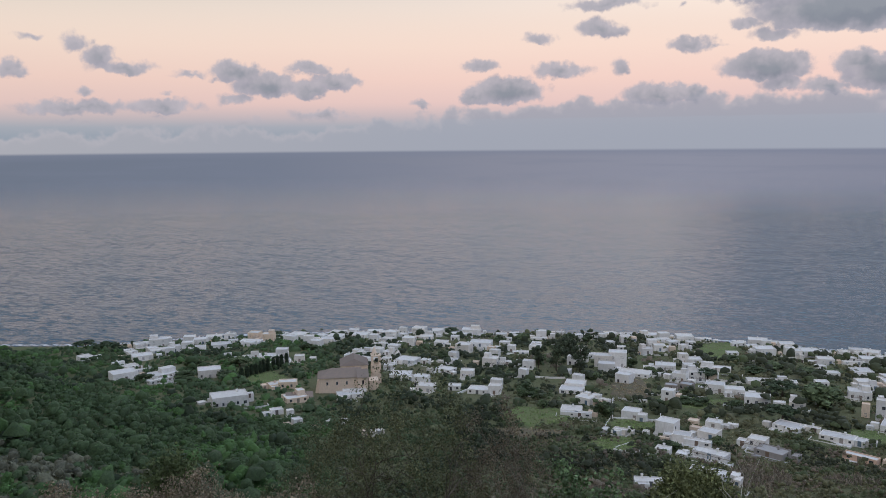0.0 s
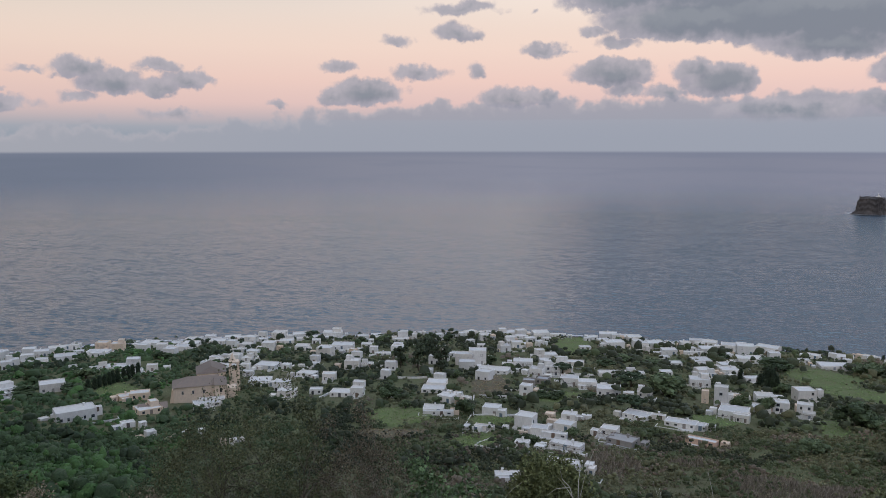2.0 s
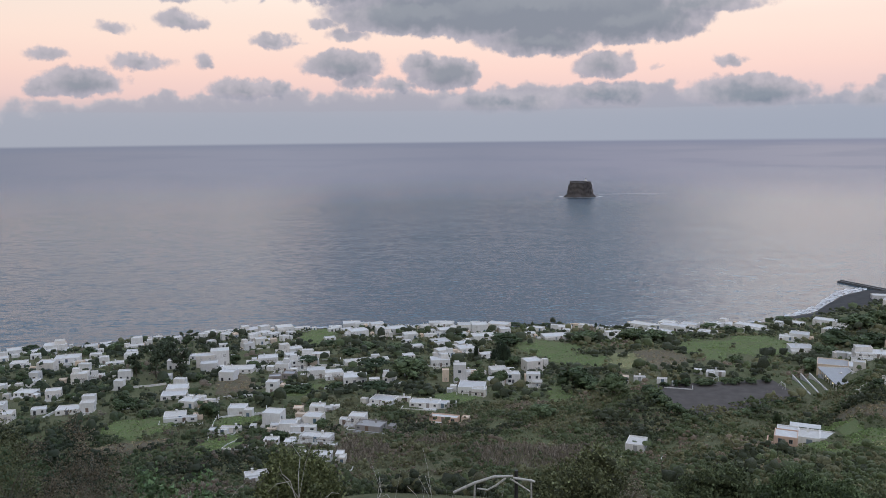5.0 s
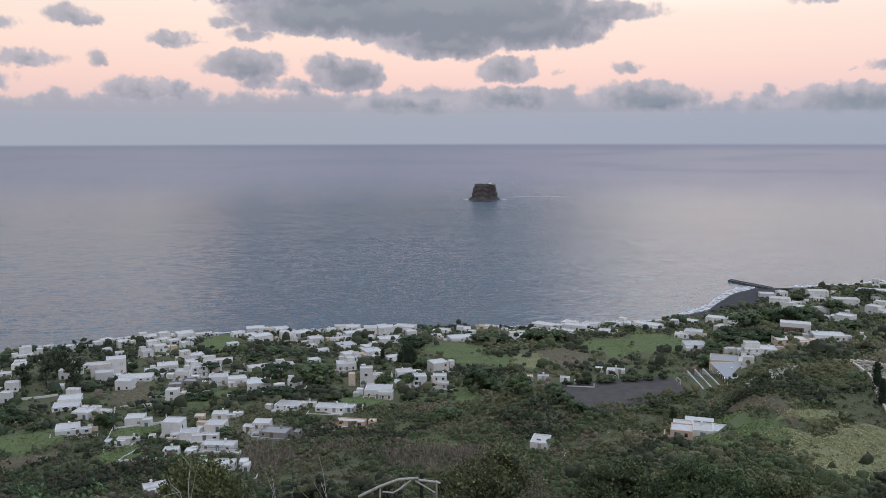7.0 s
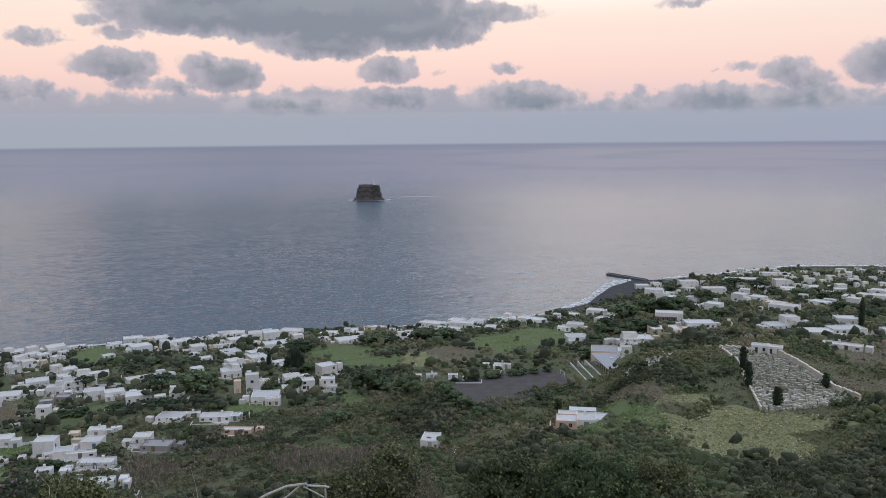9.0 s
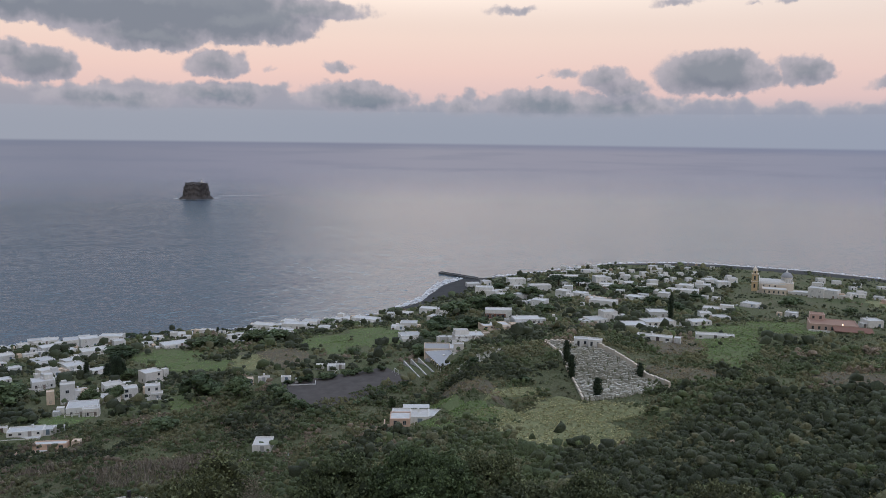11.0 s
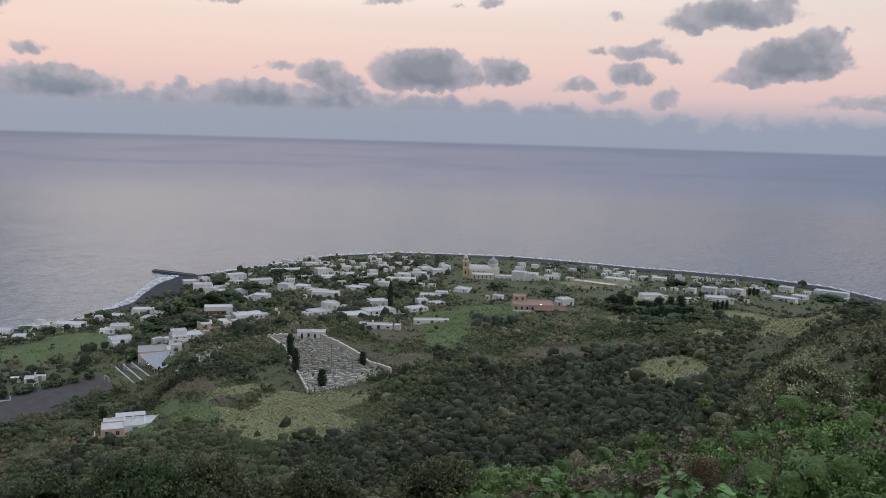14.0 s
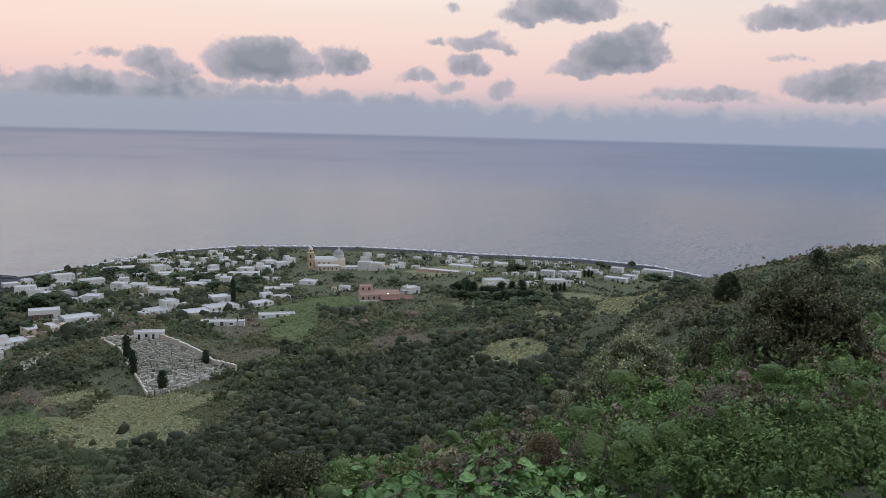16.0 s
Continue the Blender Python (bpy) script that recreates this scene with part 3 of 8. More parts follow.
def prism(radius0, radius1, z0, z1, n=12, cx=0, cy=0):
    vs = [(cx + r * math.cos(2 * math.pi * i / n), cy + r * math.sin(2 * math.pi * i / n), z) for r, z in ((radius0, z0), (radius1, z1)) for i in range(n)]
    fs = [(i, (i + 1) % n, n + (i + 1) % n, n + i) for i in range(n)] + [tuple(range(n - 1, -1, -1)), tuple(range(n, 2 * n))]
    return vs, fs


def gable(x0, x1, y0, y1, z0, z1):
    """A pitched roof with its ridge along x."""
    ym = (y0 + y1) / 2
    return [(x0, y0, z0), (x1, y0, z0), (x1, y1, z0), (x0, y1, z0), (x0, ym, z1), (x1, ym, z1)], [(0, 1, 5, 4), (2, 3, 4, 5), (0, 4, 3), (1, 2, 5), (0, 3, 2, 1)]


def dome(radius, z0, height, cx=0, cy=0, n=16, rings=6):
    vs, fs = [], []
    for j in range(rings):
        u = math.pi / 2 * j / rings
        vs += [(cx + radius * math.cos(u) * math.cos(2 * math.pi * i / n), cy + radius * math.cos(u) * math.sin(2 * math.pi * i / n), z0 + height * math.sin(u)) for i in range(n)]
    vs.append((cx, cy, z0 + height))
    for j in range(rings - 1):
        fs += [(j * n + i, j * n + (i + 1) % n, (j + 1) * n + (i + 1) % n, (j + 1) * n + i) for i in range(n)]
    fs += [((rings - 1) * n + i, (rings - 1) * n + (i + 1) % n, len(vs) - 1) for i in range(n)]
    return vs, fs


def tube(points, radii, n=6):
    """A tapered limb through points."""
    vs, fs = [], []
    for i, (p, r) in enumerate(zip(points, radii)):
        a = Vector(points[min(i + 1, len(points) - 1)]) - Vector(points[max(i - 1, 0)])
        a = a.normalized() if a.length > 1e-6 else Vector((0, 0, 1))
        u = a.orthogonal().normalized()
        w = a.cross(u)
        vs += [tuple(Vector(p) + r * (math.cos(2 * math.pi * j / n) * u + math.sin(2 * math.pi * j / n) * w)) for j in range(n)]
    for i in range(len(points) - 1):
        fs += [(i * n + j, i * n + (j + 1) % n, (i + 1) * n + (j + 1) % n, (i + 1) * n + j) for j in range(n)]
    fs += [tuple(range(n - 1, -1, -1)), tuple(range(len(vs) - n, len(vs)))]
    return vs, fs


def part(name, solid, mat, parent, label="", smooth=False, at=None):
    ob = new(name, mesh_of(name, solid[0], solid[1], mat, smooth))
    ob.parent = parent
    if at is not None:
        ob.matrix_basis = at
    return tagged(ob, label)


def root(name, x, y, turn=0, z=None, label="", category="", group=""):
    ob = new(name)
    ob.matrix_basis = pose(x, y, float(ground(x, y)) if z is None else z, 0, 0, turn)
    ob.empty_display_size = 0.5
    return tagged(ob, label, category, group)


# ---- land and sea ----
def grid_mesh(name, X, Y, Z, mat):
    n, m = X.shape
    idx = np.arange(n * m).reshape(n, m)
    q = np.stack([idx[:-1, :-1], idx[1:, :-1], idx[1:, 1:], idx[:-1, 1:]], -1).reshape(-1, 4)
    tris = np.concatenate([q[:, [0, 1, 2]], q[:, [0, 2, 3]]])[:, ::-1]
    return new(name, soup(name, np.stack([X, Y, Z], -1).reshape(-1, 3), tris, mat, smooth=True))


rr = np.concatenate([np.linspace(0.0, 20, 16), np.geomspace(21.5, 1260, 200)])
aa = np.radians(np.concatenate([np.arange(-45, 125, 0.6), np.arange(125, 313, 3.0), [315.0]]))
R, A = np.meshgrid(rr, aa, indexing="ij")
X, Y = R * np.sin(A), R * np.cos(A)
tagged(grid_mesh("ground", X, Y, ground(X, Y), GROUND), "scrub-covered volcanic hillside falling to the sea", "ground", kind="structure")


def waves(x, y):
    """The long low swell under the wind waves."""
    pick = np.random.default_rng(4)
    z = np.zeros_like(x)
    for lam in (52, 64, 75, 88, 105):
        turn = radians(24) + pick.normal() * 0.5
        k = 2 * np.pi / lam
        z += 0.007 / k * np.sin(k * (x * np.sin(turn) + y * np.cos(turn)) + pick.uniform(0, 6.28))
    r = np.hypot(x, y)
    return z * np.clip((r - shore(np.degrees(np.arctan2(x, y))) - 2) / 40, 0.12, 1) * np.clip((2600 - r) / 1200, 0, 1)


sr = np.concatenate([np.arange(640, 1700, 9.0), np.geomspace(1708, 4990, 90)])
sa = np.radians(np.arange(-33, 115.01, 0.6))
R, A = np.meshgrid(sr, sa, indexing="ij")
X, Y = R * np.sin(A), R * np.cos(A)
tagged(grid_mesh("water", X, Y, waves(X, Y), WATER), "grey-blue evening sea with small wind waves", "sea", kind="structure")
sb = np.radians(np.arange(115, 327.1, 4.0))
R, A = np.meshgrid(np.geomspace(640, 4990, 14), sb, indexing="ij")
tagged(grid_mesh("water_2", R * np.sin(A), R * np.cos(A), R * 0, WATER), "grey-blue evening sea behind the island", "sea", kind="structure")


def strip(name, a0, a1, inner, outer, lift, mat, label, category, steps=160, flat=None):
    """A band along the shore between two bearings, draped on the land or flat on the water."""
    az = np.linspace(a0, a1, steps)
    s = shore(az)
    w = np.linspace(0, 1, 7)
    rad = (s + inner(az))[:, None] * (1 - w) + (s + outer(az))[:, None] * w
    Xs, Ys = rad * np.sin(np.radians(az))[:, None], rad * np.cos(np.radians(az))[:, None]
    Zs = ground(Xs, Ys) + lift if flat is None else np.full_like(Xs, flat)
    return tagged(grid_mesh(name, Xs[:, ::-1], Ys[:, ::-1], Zs[:, ::-1], mat), label, category, kind="structure")


wob = lambda az, k, p: np.sin(az * 9.1 + p) * k + np.sin(az * 23.7 + 2 * p) * k * 0.6
strip("beach_1", 49.6, 57.2, lambda a: -np.interp(a, [49.6, 51.5, 53, 54.5, 55.6, 56.6, 57.2], [6, 26, 78, 116, 100, 40, 12]), lambda a: 0 * a + 3, 0.25, SAND, "black volcanic sand beach beside the pier", "beach")
strip("beach_2", 64, 104, lambda a: -np.interp(a, [64, 72, 85, 98, 104], [14, 44, 52, 50, 20]) + wob(a, 2, 1), lambda a: 0 * a + 3, 0.3, SAND, "long black sand beach", "beach", 260)
strip("surf_1", 49.4, 54.9, lambda a: 0 * a - 1 + wob(a, 1.5, 0), lambda a: np.interp(a, [49.4, 51, 53, 54.9], [4, 16, 44, 12]) + wob(a, 3, 2), 0, FOAM, "white surf breaking along the black beach", "surf", 160, 0.75)
strip("surf_2", 57, 101, lambda a: 0 * a + wob(a, 1.2, 3), lambda a: 9 + wob(a, 4, 1), 0, FOAM, "thin line of surf along the shore", "surf", 300, 0.7)
strip("surf_3", -29, 49, lambda a: 0 * a - 1 + wob(a, 0.8, 3), lambda a: 3.5 + wob(a, 1.5, 1), 0, FOAM, "thin line of surf under the village", "surf", 400, 0.7)

PATCH_MATERIAL = {"lawn": LAWN, "meadow": MEADOW, "soil": SOIL}
PATCH_LABEL = {"lawn": "bright green grass plot between the shrubs", "meadow": "pale dry grass meadow on the slope", "soil": "bare brown soil plot"}
PATCHES = []


def patch(kind, x, y, a, b, turn):
    """A plot of other ground cover, with an uneven rim, draped on the land."""
    a, b = min(a, 60), min(b, 34)
    c, s = math.cos(radians(turn)), math.sin(radians(turn))
    u = np.linspace(0, 2 * np.pi, 61)
    rim = 1 + 0.13 * np.sin(3 * u + x) + 0.1 * np.sin(5 * u + y) + 0.07 * np.sin(9 * u + x * y)
    rim[-1] = rim[0]
    w = np.linspace(0.0, 1, 12)
    lx, ly = a * np.cos(u)[None] * rim * w[:, None], b * np.sin(u)[None] * rim * w[:, None]
    Xp, Yp = x + lx * c - ly * s, y + lx * s + ly * c
    lift = np.where(w < 0.97, 0.45, -0.4)[:, None]
    ob = grid_mesh("grass_plot" if kind != "soil" else "soil_plot", Xp[::-1], Yp[::-1], (ground(Xp, Yp) + lift)[::-1], PATCH_MATERIAL[kind])
    PATCHES.append((x, y, a, b, c, s, kind))
    tagged(ob, PATCH_LABEL[kind], "grass" if kind != "soil" else "soil", kind="structure")


patch("lawn", 232, 324, 22, 6, 58)
patch("lawn", 313, 449, 33, 22, 68)
patch("lawn", 295, 393, 31, 14, 86)
patch("meadow", 303, 358, 33, 11, 57)
patch("soil", 319, 349, 46, 15, 49)
patch("lawn", 420, 374, 99, 26, -138)
patch("lawn", 385, 377, 53, 18, -135)
patch("lawn", 122, 405, 17, 10, 177)
patch("lawn", 82, 356, 12, 9, -157)
patch("lawn", 67, 319, 14, 10, 82)
patch("lawn", 43, 371, 18, 16, 95)
patch("soil", 102, 441, 34, 11, 75)
patch("lawn", -105, 478, 24, 13, 118)
patch("lawn", 204, 602, 60, 14, 70)
patch("lawn", 183, 343, 22, 11, -144)
patch("soil", 35, 342, 15, 8, 175)
patch("lawn", 83, 353, 11, 7, 0)
patch("lawn", 70, 324, 12, 6, 60)
patch("lawn", 129, 409, 16, 5, -14)
patch("soil", 101, 434, 9, 14, -12)
patch("lawn", 232, 178, 14, 7, 40)
patch("lawn", 205, 139, 14, 6, 62)
patch("lawn", 197, 148, 20, 3, 54)
patch("meadow", 202, 107, 24, 19, -151)
patch("meadow", 231, 112, 20, 10, 96)
patch("meadow", 206, 130, 10, 6, 120)
patch("lawn", 423, 132, 111, 17, -162)
patch("lawn", 481, 118, 91, 23, -167)
patch("soil", 292, 48, 20, 9, 58)
patch("soil", 289, 103, 16, 13, -177)
patch("meadow", 201, 3, 15, 9, -167)
patch("meadow", 415, 20, 32, 22, 164)
patch("meadow", 506, -33, 205, 23, 173)
patch("meadow", 289, -10, 41, 7, -168)
patch("meadow", 265, -28, 192, 8, 178)
patch("meadow", 195, 5, 18, 8, -150)
patch("meadow", 176, -68, 11, 5, 178)
patch("meadow", 819, 88, 77, 37, 159)
patch("meadow", 229, -29, 55, 3, -179)
patch("soil", 350, 130, 34, 13, -165)
patch("meadow", 612, 29, 67, 24, -171)
patch("meadow", 227, 138, 12, 4, 161)
patch("meadow", 226, 117, 18, 10, 163)
patch("lawn", 227, 166, 38, 3, 46)
patch("soil", 236, 163, 36, 4, 52)
patch("lawn", 367, 112, 75, 13, -162)

# the earth playing field, level, with its goals and bank
FZ = 50.5


def field_point(u, v):
    """Corner-to-corner coordinates of the field, 0 to 1 along its length and its width."""
    p00, p10, p11, p01 = (241, 244), (255, 288), (313, 267), (304, 243)
    return tuple(p00[i] * (1 - u) * (1 - v) + p10[i] * (1 - u) * v + p01[i] * u * (1 - v) + p11[i] * u * v for i in (0, 1))


us, vs_ = np.meshgrid(np.linspace(0, 1, 25), np.linspace(0, 1, 25), indexing="ij")
PX, PY = field_point(us, vs_)
tagged(grid_mesh("playing_field", PX[:, ::-1], PY[:, ::-1], (FZ + 0.0 * PX)[:, ::-1], EARTH), "brown beaten-earth football field", "playing field", kind="structure")


def goal(u, v, turn):
    x, y = field_point(u, v)
    r = root("football_goal", x, y, turn, max(float(ground(x, y)) + 0.4, FZ), "white metal football goal on bare earth", "goal", "football goals")
    for s in (-1, 1):
        part("post", box(s * 2.6 - 0.08, s * 2.6 + 0.08, -0.08, 0.08, 0, 2.2), WHITEWASH, r)
        part("back_stay", tube([(s * 2.6, 0, 2.2), (s * 2.6, 1.4, 0)], [0.05, 0.05]), WHITEWASH, r)
    part("crossbar", box(-2.7, 2.7, -0.08, 0.08, 2.2, 2.36), WHITEWASH, r)


goal(0.97, 0.45, 60)
goal(0.55, 0.97, 20)

# breakwater
pier = root("pier", 0, 0, 0, 0, "dark concrete breakwater running out from the beach", "pier")
PA, PB = (813, 606), (806, 545)
dx, dy = PB[0] - PA[0], PB[1] - PA[1]
ln = math.hypot(dx, dy)
t_ = math.degrees(math.atan2(dy, dx))
part("deck", box(0, ln, -2.2, 2.2, -4, 1.7), CONCRETE, pier, at=pose(PA[0], PA[1], 0, 0, 0, t_))
part("parapet", box(0, ln, 1.5, 2.1, 1.702, 2.6), CONCRETE, pier, at=pose(PA[0], PA[1], 0, 0, 0, t_))
for i in range(9):
    part("pier_post", box(-0.8, 0.8, -2.9, -2.2, -4, 1.9), CONCRETE, pier, at=pose(PA[0] + dx * (i + 0.5) / 9, PA[1] + dy * (i + 0.5) / 9, 0, 0, 0, t_))

# the sea stack with its lighthouse
ISX, ISY = 2266 * math.sin(radians(36.95)), 2266 * math.cos(radians(36.95))
stack = root("sea_stack", ISX, ISY, -36.95, 0, "steep dark volcanic sea stack with a flat top", "islet")
n, m = 110, 34
vs, fs = [], []
for j in range(m):
    v = j / (m - 1)
    for i in range(n):
        u = 2 * math.pi * i / n
        px, py = math.cos(u), math.sin(u)
        # steep cliffs that flare to a skirt of fallen rock at the foot
        side = 0.78 - 0.1 * v + 0.24 * max(0.0, 1 - v * 2.6) ** 2 + (0.07 * (1 - v) if px < 0 else 0)
        ribs = noise.noise(Vector((px * 6, py * 6, v * 0.5))) * 0.07 + noise.noise(Vector((px * 15, py * 15, v * 1.2))) * 0.035
        g = noise.fractal(Vector((px * 2.2, py * 2.2, v * 1.6)), 0.9, 2.1, 5) * 0.07 + ribs
        ledge = 0.025 * math.sin(v * 19 + 3 * noise.noise(Vector((px * 2, py * 2, 7))))
        top = 38 + 2.2 * noise.noise(Vector((px * 3, py * 3, 4))) + 2.5 * max(0.0, noise.noise(Vector((px * 9, py * 9, 2)))) + (4.0 if px < -0.9 else 0) + (2.0 if px > 0.3 else 0)
        vs.append((42 * (side + ledge) * (1 + g) * (abs(px) ** 0.85) * (1 if px > 0 else -1), 29 * (side + ledge) * (1 + g) * py, -3 + (top + 3) * v ** 0.94))
edge = len(vs) - n
for q, lift in ((0.8, 1.6), (0.45, 3.4)):
    vs += [(x_ * q, y_ * q, z_ * 0.4 + 39 * 0.6 + lift + 1.5 * noise.noise(Vector((x_ * q * 0.12, y_ * q * 0.12, 3)))) for x_, y_, z_ in vs[edge:edge + n]]
vs.append((0, 0, 42.5))
fs = [(j * n + i, j * n + (i + 1) % n, (j + 1) * n + (i + 1) % n, (j + 1) * n + i) for j in range(m + 1) for i in range(n)]
fs += [((m + 1) * n + i, (m + 1) * n + (i + 1) % n, len(vs) - 1) for i in range(n)]
part("rock", (vs, fs), ROCK, stack)
light = root("lighthouse", ISX + 13 * math.cos(radians(-36.95)), ISY + 13 * math.sin(radians(-36.95)), -36.95, 40.5, "small white lighthouse on the flat top of the stack", "lighthouse")
part("keepers_house", box(-5, 5, -3, 3, -0.5, 3.4), WHITEWASH, light)
part("tower", prism(1.9, 1.5, 0, 8.2, 10), WHITEWASH, light)
part("lantern", prism(1.1, 0.9, 8.2, 9.6, 10), GLASS, light)
part("cap", dome(1.3, 9.6, 0.8, n=10, rings=3), WHITEWASH, light)


def foam_ring():
    az = np.linspace(0, 2 * np.pi, 120)
    w = np.linspace(0, 1, 4)
    inner, outer = 1.0, 1.16 + 0.06 * np.sin(5 * az) + 0.04 * np.sin(11 * az)
    k = inner * (1 - w)[None] + outer[:, None] * w[None]
    lx, ly = 49 * k * np.cos(az)[:, None], 33 * k * np.sin(az)[:, None]
    c, s = math.cos(radians(-36.95)), math.sin(radians(-36.95))
    tagged(grid_mesh("surf_4", ISX + lx * c - ly * s, ISY + lx * s + ly * c, lx * 0 + 1.1, FOAM), "white water round the foot of the stack", "surf", kind="structure")


foam_ring()
# a wake trailing off behind the stack
wa = np.linspace(38.2, 43.2, 60)
wr = 2340 + 8 * np.sin((wa - 38) * 1.3) + (wa - 38) * 14
wd = np.linspace(0, 1, 3)
WR = wr[:, None] + (wd - 0.5)[None] * (5 + 9 * np.sin((wa - 38.2) / 5 * np.pi))[:, None]
tagged(grid_mesh("wake", (WR * np.sin(np.radians(wa))[:, None])[:, ::-1], (WR * np.cos(np.radians(wa))[:, None])[:, ::-1], WR * 0 + 1.2, FOAM), "long thin streak of foam on the sea", "foam", kind="structure")


# ---- houses ----
WINDOW_FRAME = mesh_of("window", *joined(box(-0.5, 0.5, -0.07, 0.02, -0.08, 0.0), box(-0.5, 0.5, -0.07, 0.02, 1.0, 1.06), box(-0.56, -0.46, -0.06, 0.02, -0.08, 1.06), box(0.46, 0.56, -0.06, 0.02, -0.08, 1.06), box(-0.03, 0.03, -0.05, 0.02, 0, 1)), WOOD_PAINT)
WINDOW_PANE = mesh_of("pane", *box(-0.46, 0.46, -0.03, 0.015, 0.0, 1.0), GLASS)
DOOR_LEAF = mesh_of("door", *joined(box(-0.5, 0.5, -0.08, 0.02, 0, 1), box(-0.56, 0.56, -0.05, 0.02, 0, 1.04), box(-0.4, -0.06, -0.1, 0, 0.1, 0.9), box(0.06, 0.4, -0.1, 0, 0.1, 0.9)), WOOD_PAINT)
BEAM = mesh_of("pergola_beam", *box(-0.05, 0.05, 0, 1, 0, 0.1), DEAD_WOOD)
FOOTPRINTS = []
LOOKS = {"white": (WHITEWASH, ROOF, "whitewashed"), "tan": (TAN_PLASTER, ROOF, "tan plastered"), "peach": (PEACH, ROOF, "peach plastered"), "grey": (GREY_STONE, ROOF_GREY, "bare grey masonry")}
dice = random.Random(7)
clutter = random.Random(23)


def shared(name, me, parent, at):
    ob = new(name, me)
    ob.parent, ob.matrix_basis = parent, at
    return ob


def opening(parent, kind, x, y, z, w, h, turn, panes):
    at = pose(x, y, z, 0, 0, turn) @ Matrix.Diagonal((w, 1, h, 1))
    if kind == "door":
        return shared("door", DOOR_LEAF, parent, at)
    win = shared("window", WINDOW_FRAME, parent, at)
    shared("pane", WINDOW_PANE, win, Matrix.Identity(4)) if panes else None
    return win


def walls(x0, x1, y0, y1, h, rim=0.28, deep=0.45, foot=-2.0):
    """Four walls that rise to a parapet round a sunken flat roof."""
    a = [(x0, y0), (x1, y0), (x1, y1), (x0, y1)]
    b = [(x0 + rim, y0 + rim), (x1 - rim, y0 + rim), (x1 - rim, y1 - rim), (x0 + rim, y1 - rim)]
    c = [(x0 + 0.06, y0 + 0.06), (x1 - 0.06, y0 + 0.06), (x1 - 0.06, y1 - 0.06), (x0 + 0.06, y1 - 0.06)]
    vs = [(*p, foot) for p in a] + [(*p, h - 0.07) for p in a] + [(*p, h) for p in c] + [(*p, h) for p in b] + [(*p, h - deep) for p in b]
    fs = [(j * 4 + i, j * 4 + (i + 1) % 4, j * 4 + 4 + (i + 1) % 4, j * 4 + 4 + i) for j in range(4) for i in range(4)]
    return vs, fs


def volume(r, x0, y0, w, d, h, look, near):
    """One cubic volume of a house: walls, roof, windows and perhaps a door."""
    mat, roof, _ = LOOKS[look]
    x1, y1 = x0 + w, y0 + d
    part("wall", walls(x0, x1, y0, y1, h), mat, r)
    part("roof", box(x0 + 0.285, x1 - 0.285, y0 + 0.285, y1 - 0.285, h - 0.75, h - 0.4), roof, r)
    storeys = 2 if h > 5.2 else 1
    for k in range(storeys):
        z = 0.9 + k * (h - 0.4) / storeys
        n = max(1, int(w / (3.4 if near else 4.6)))
        for i in range(n):
            u = x0 + w * (i + 0.5) / n + dice.uniform(-0.3, 0.3)
            if k == 0 and i == n // 2:
                opening(r, "door", u, y0, 0.02, 1.25, 2.15, 0, False)
            elif dice.random() < 0.75:
                opening(r, "window", u, y0, z, dice.choice((0.9, 1.1, 1.4)), min(1.3, h - 1.6), 0, near)
        for side, x in ((90, x1), (-90, x0)):
            if d > 4 and dice.random() < 0.6:
                opening(r, "window", x, y0 + d * dice.uniform(0.3, 0.7), z, 1.0, min(1.2, h - 1.6), side, near)


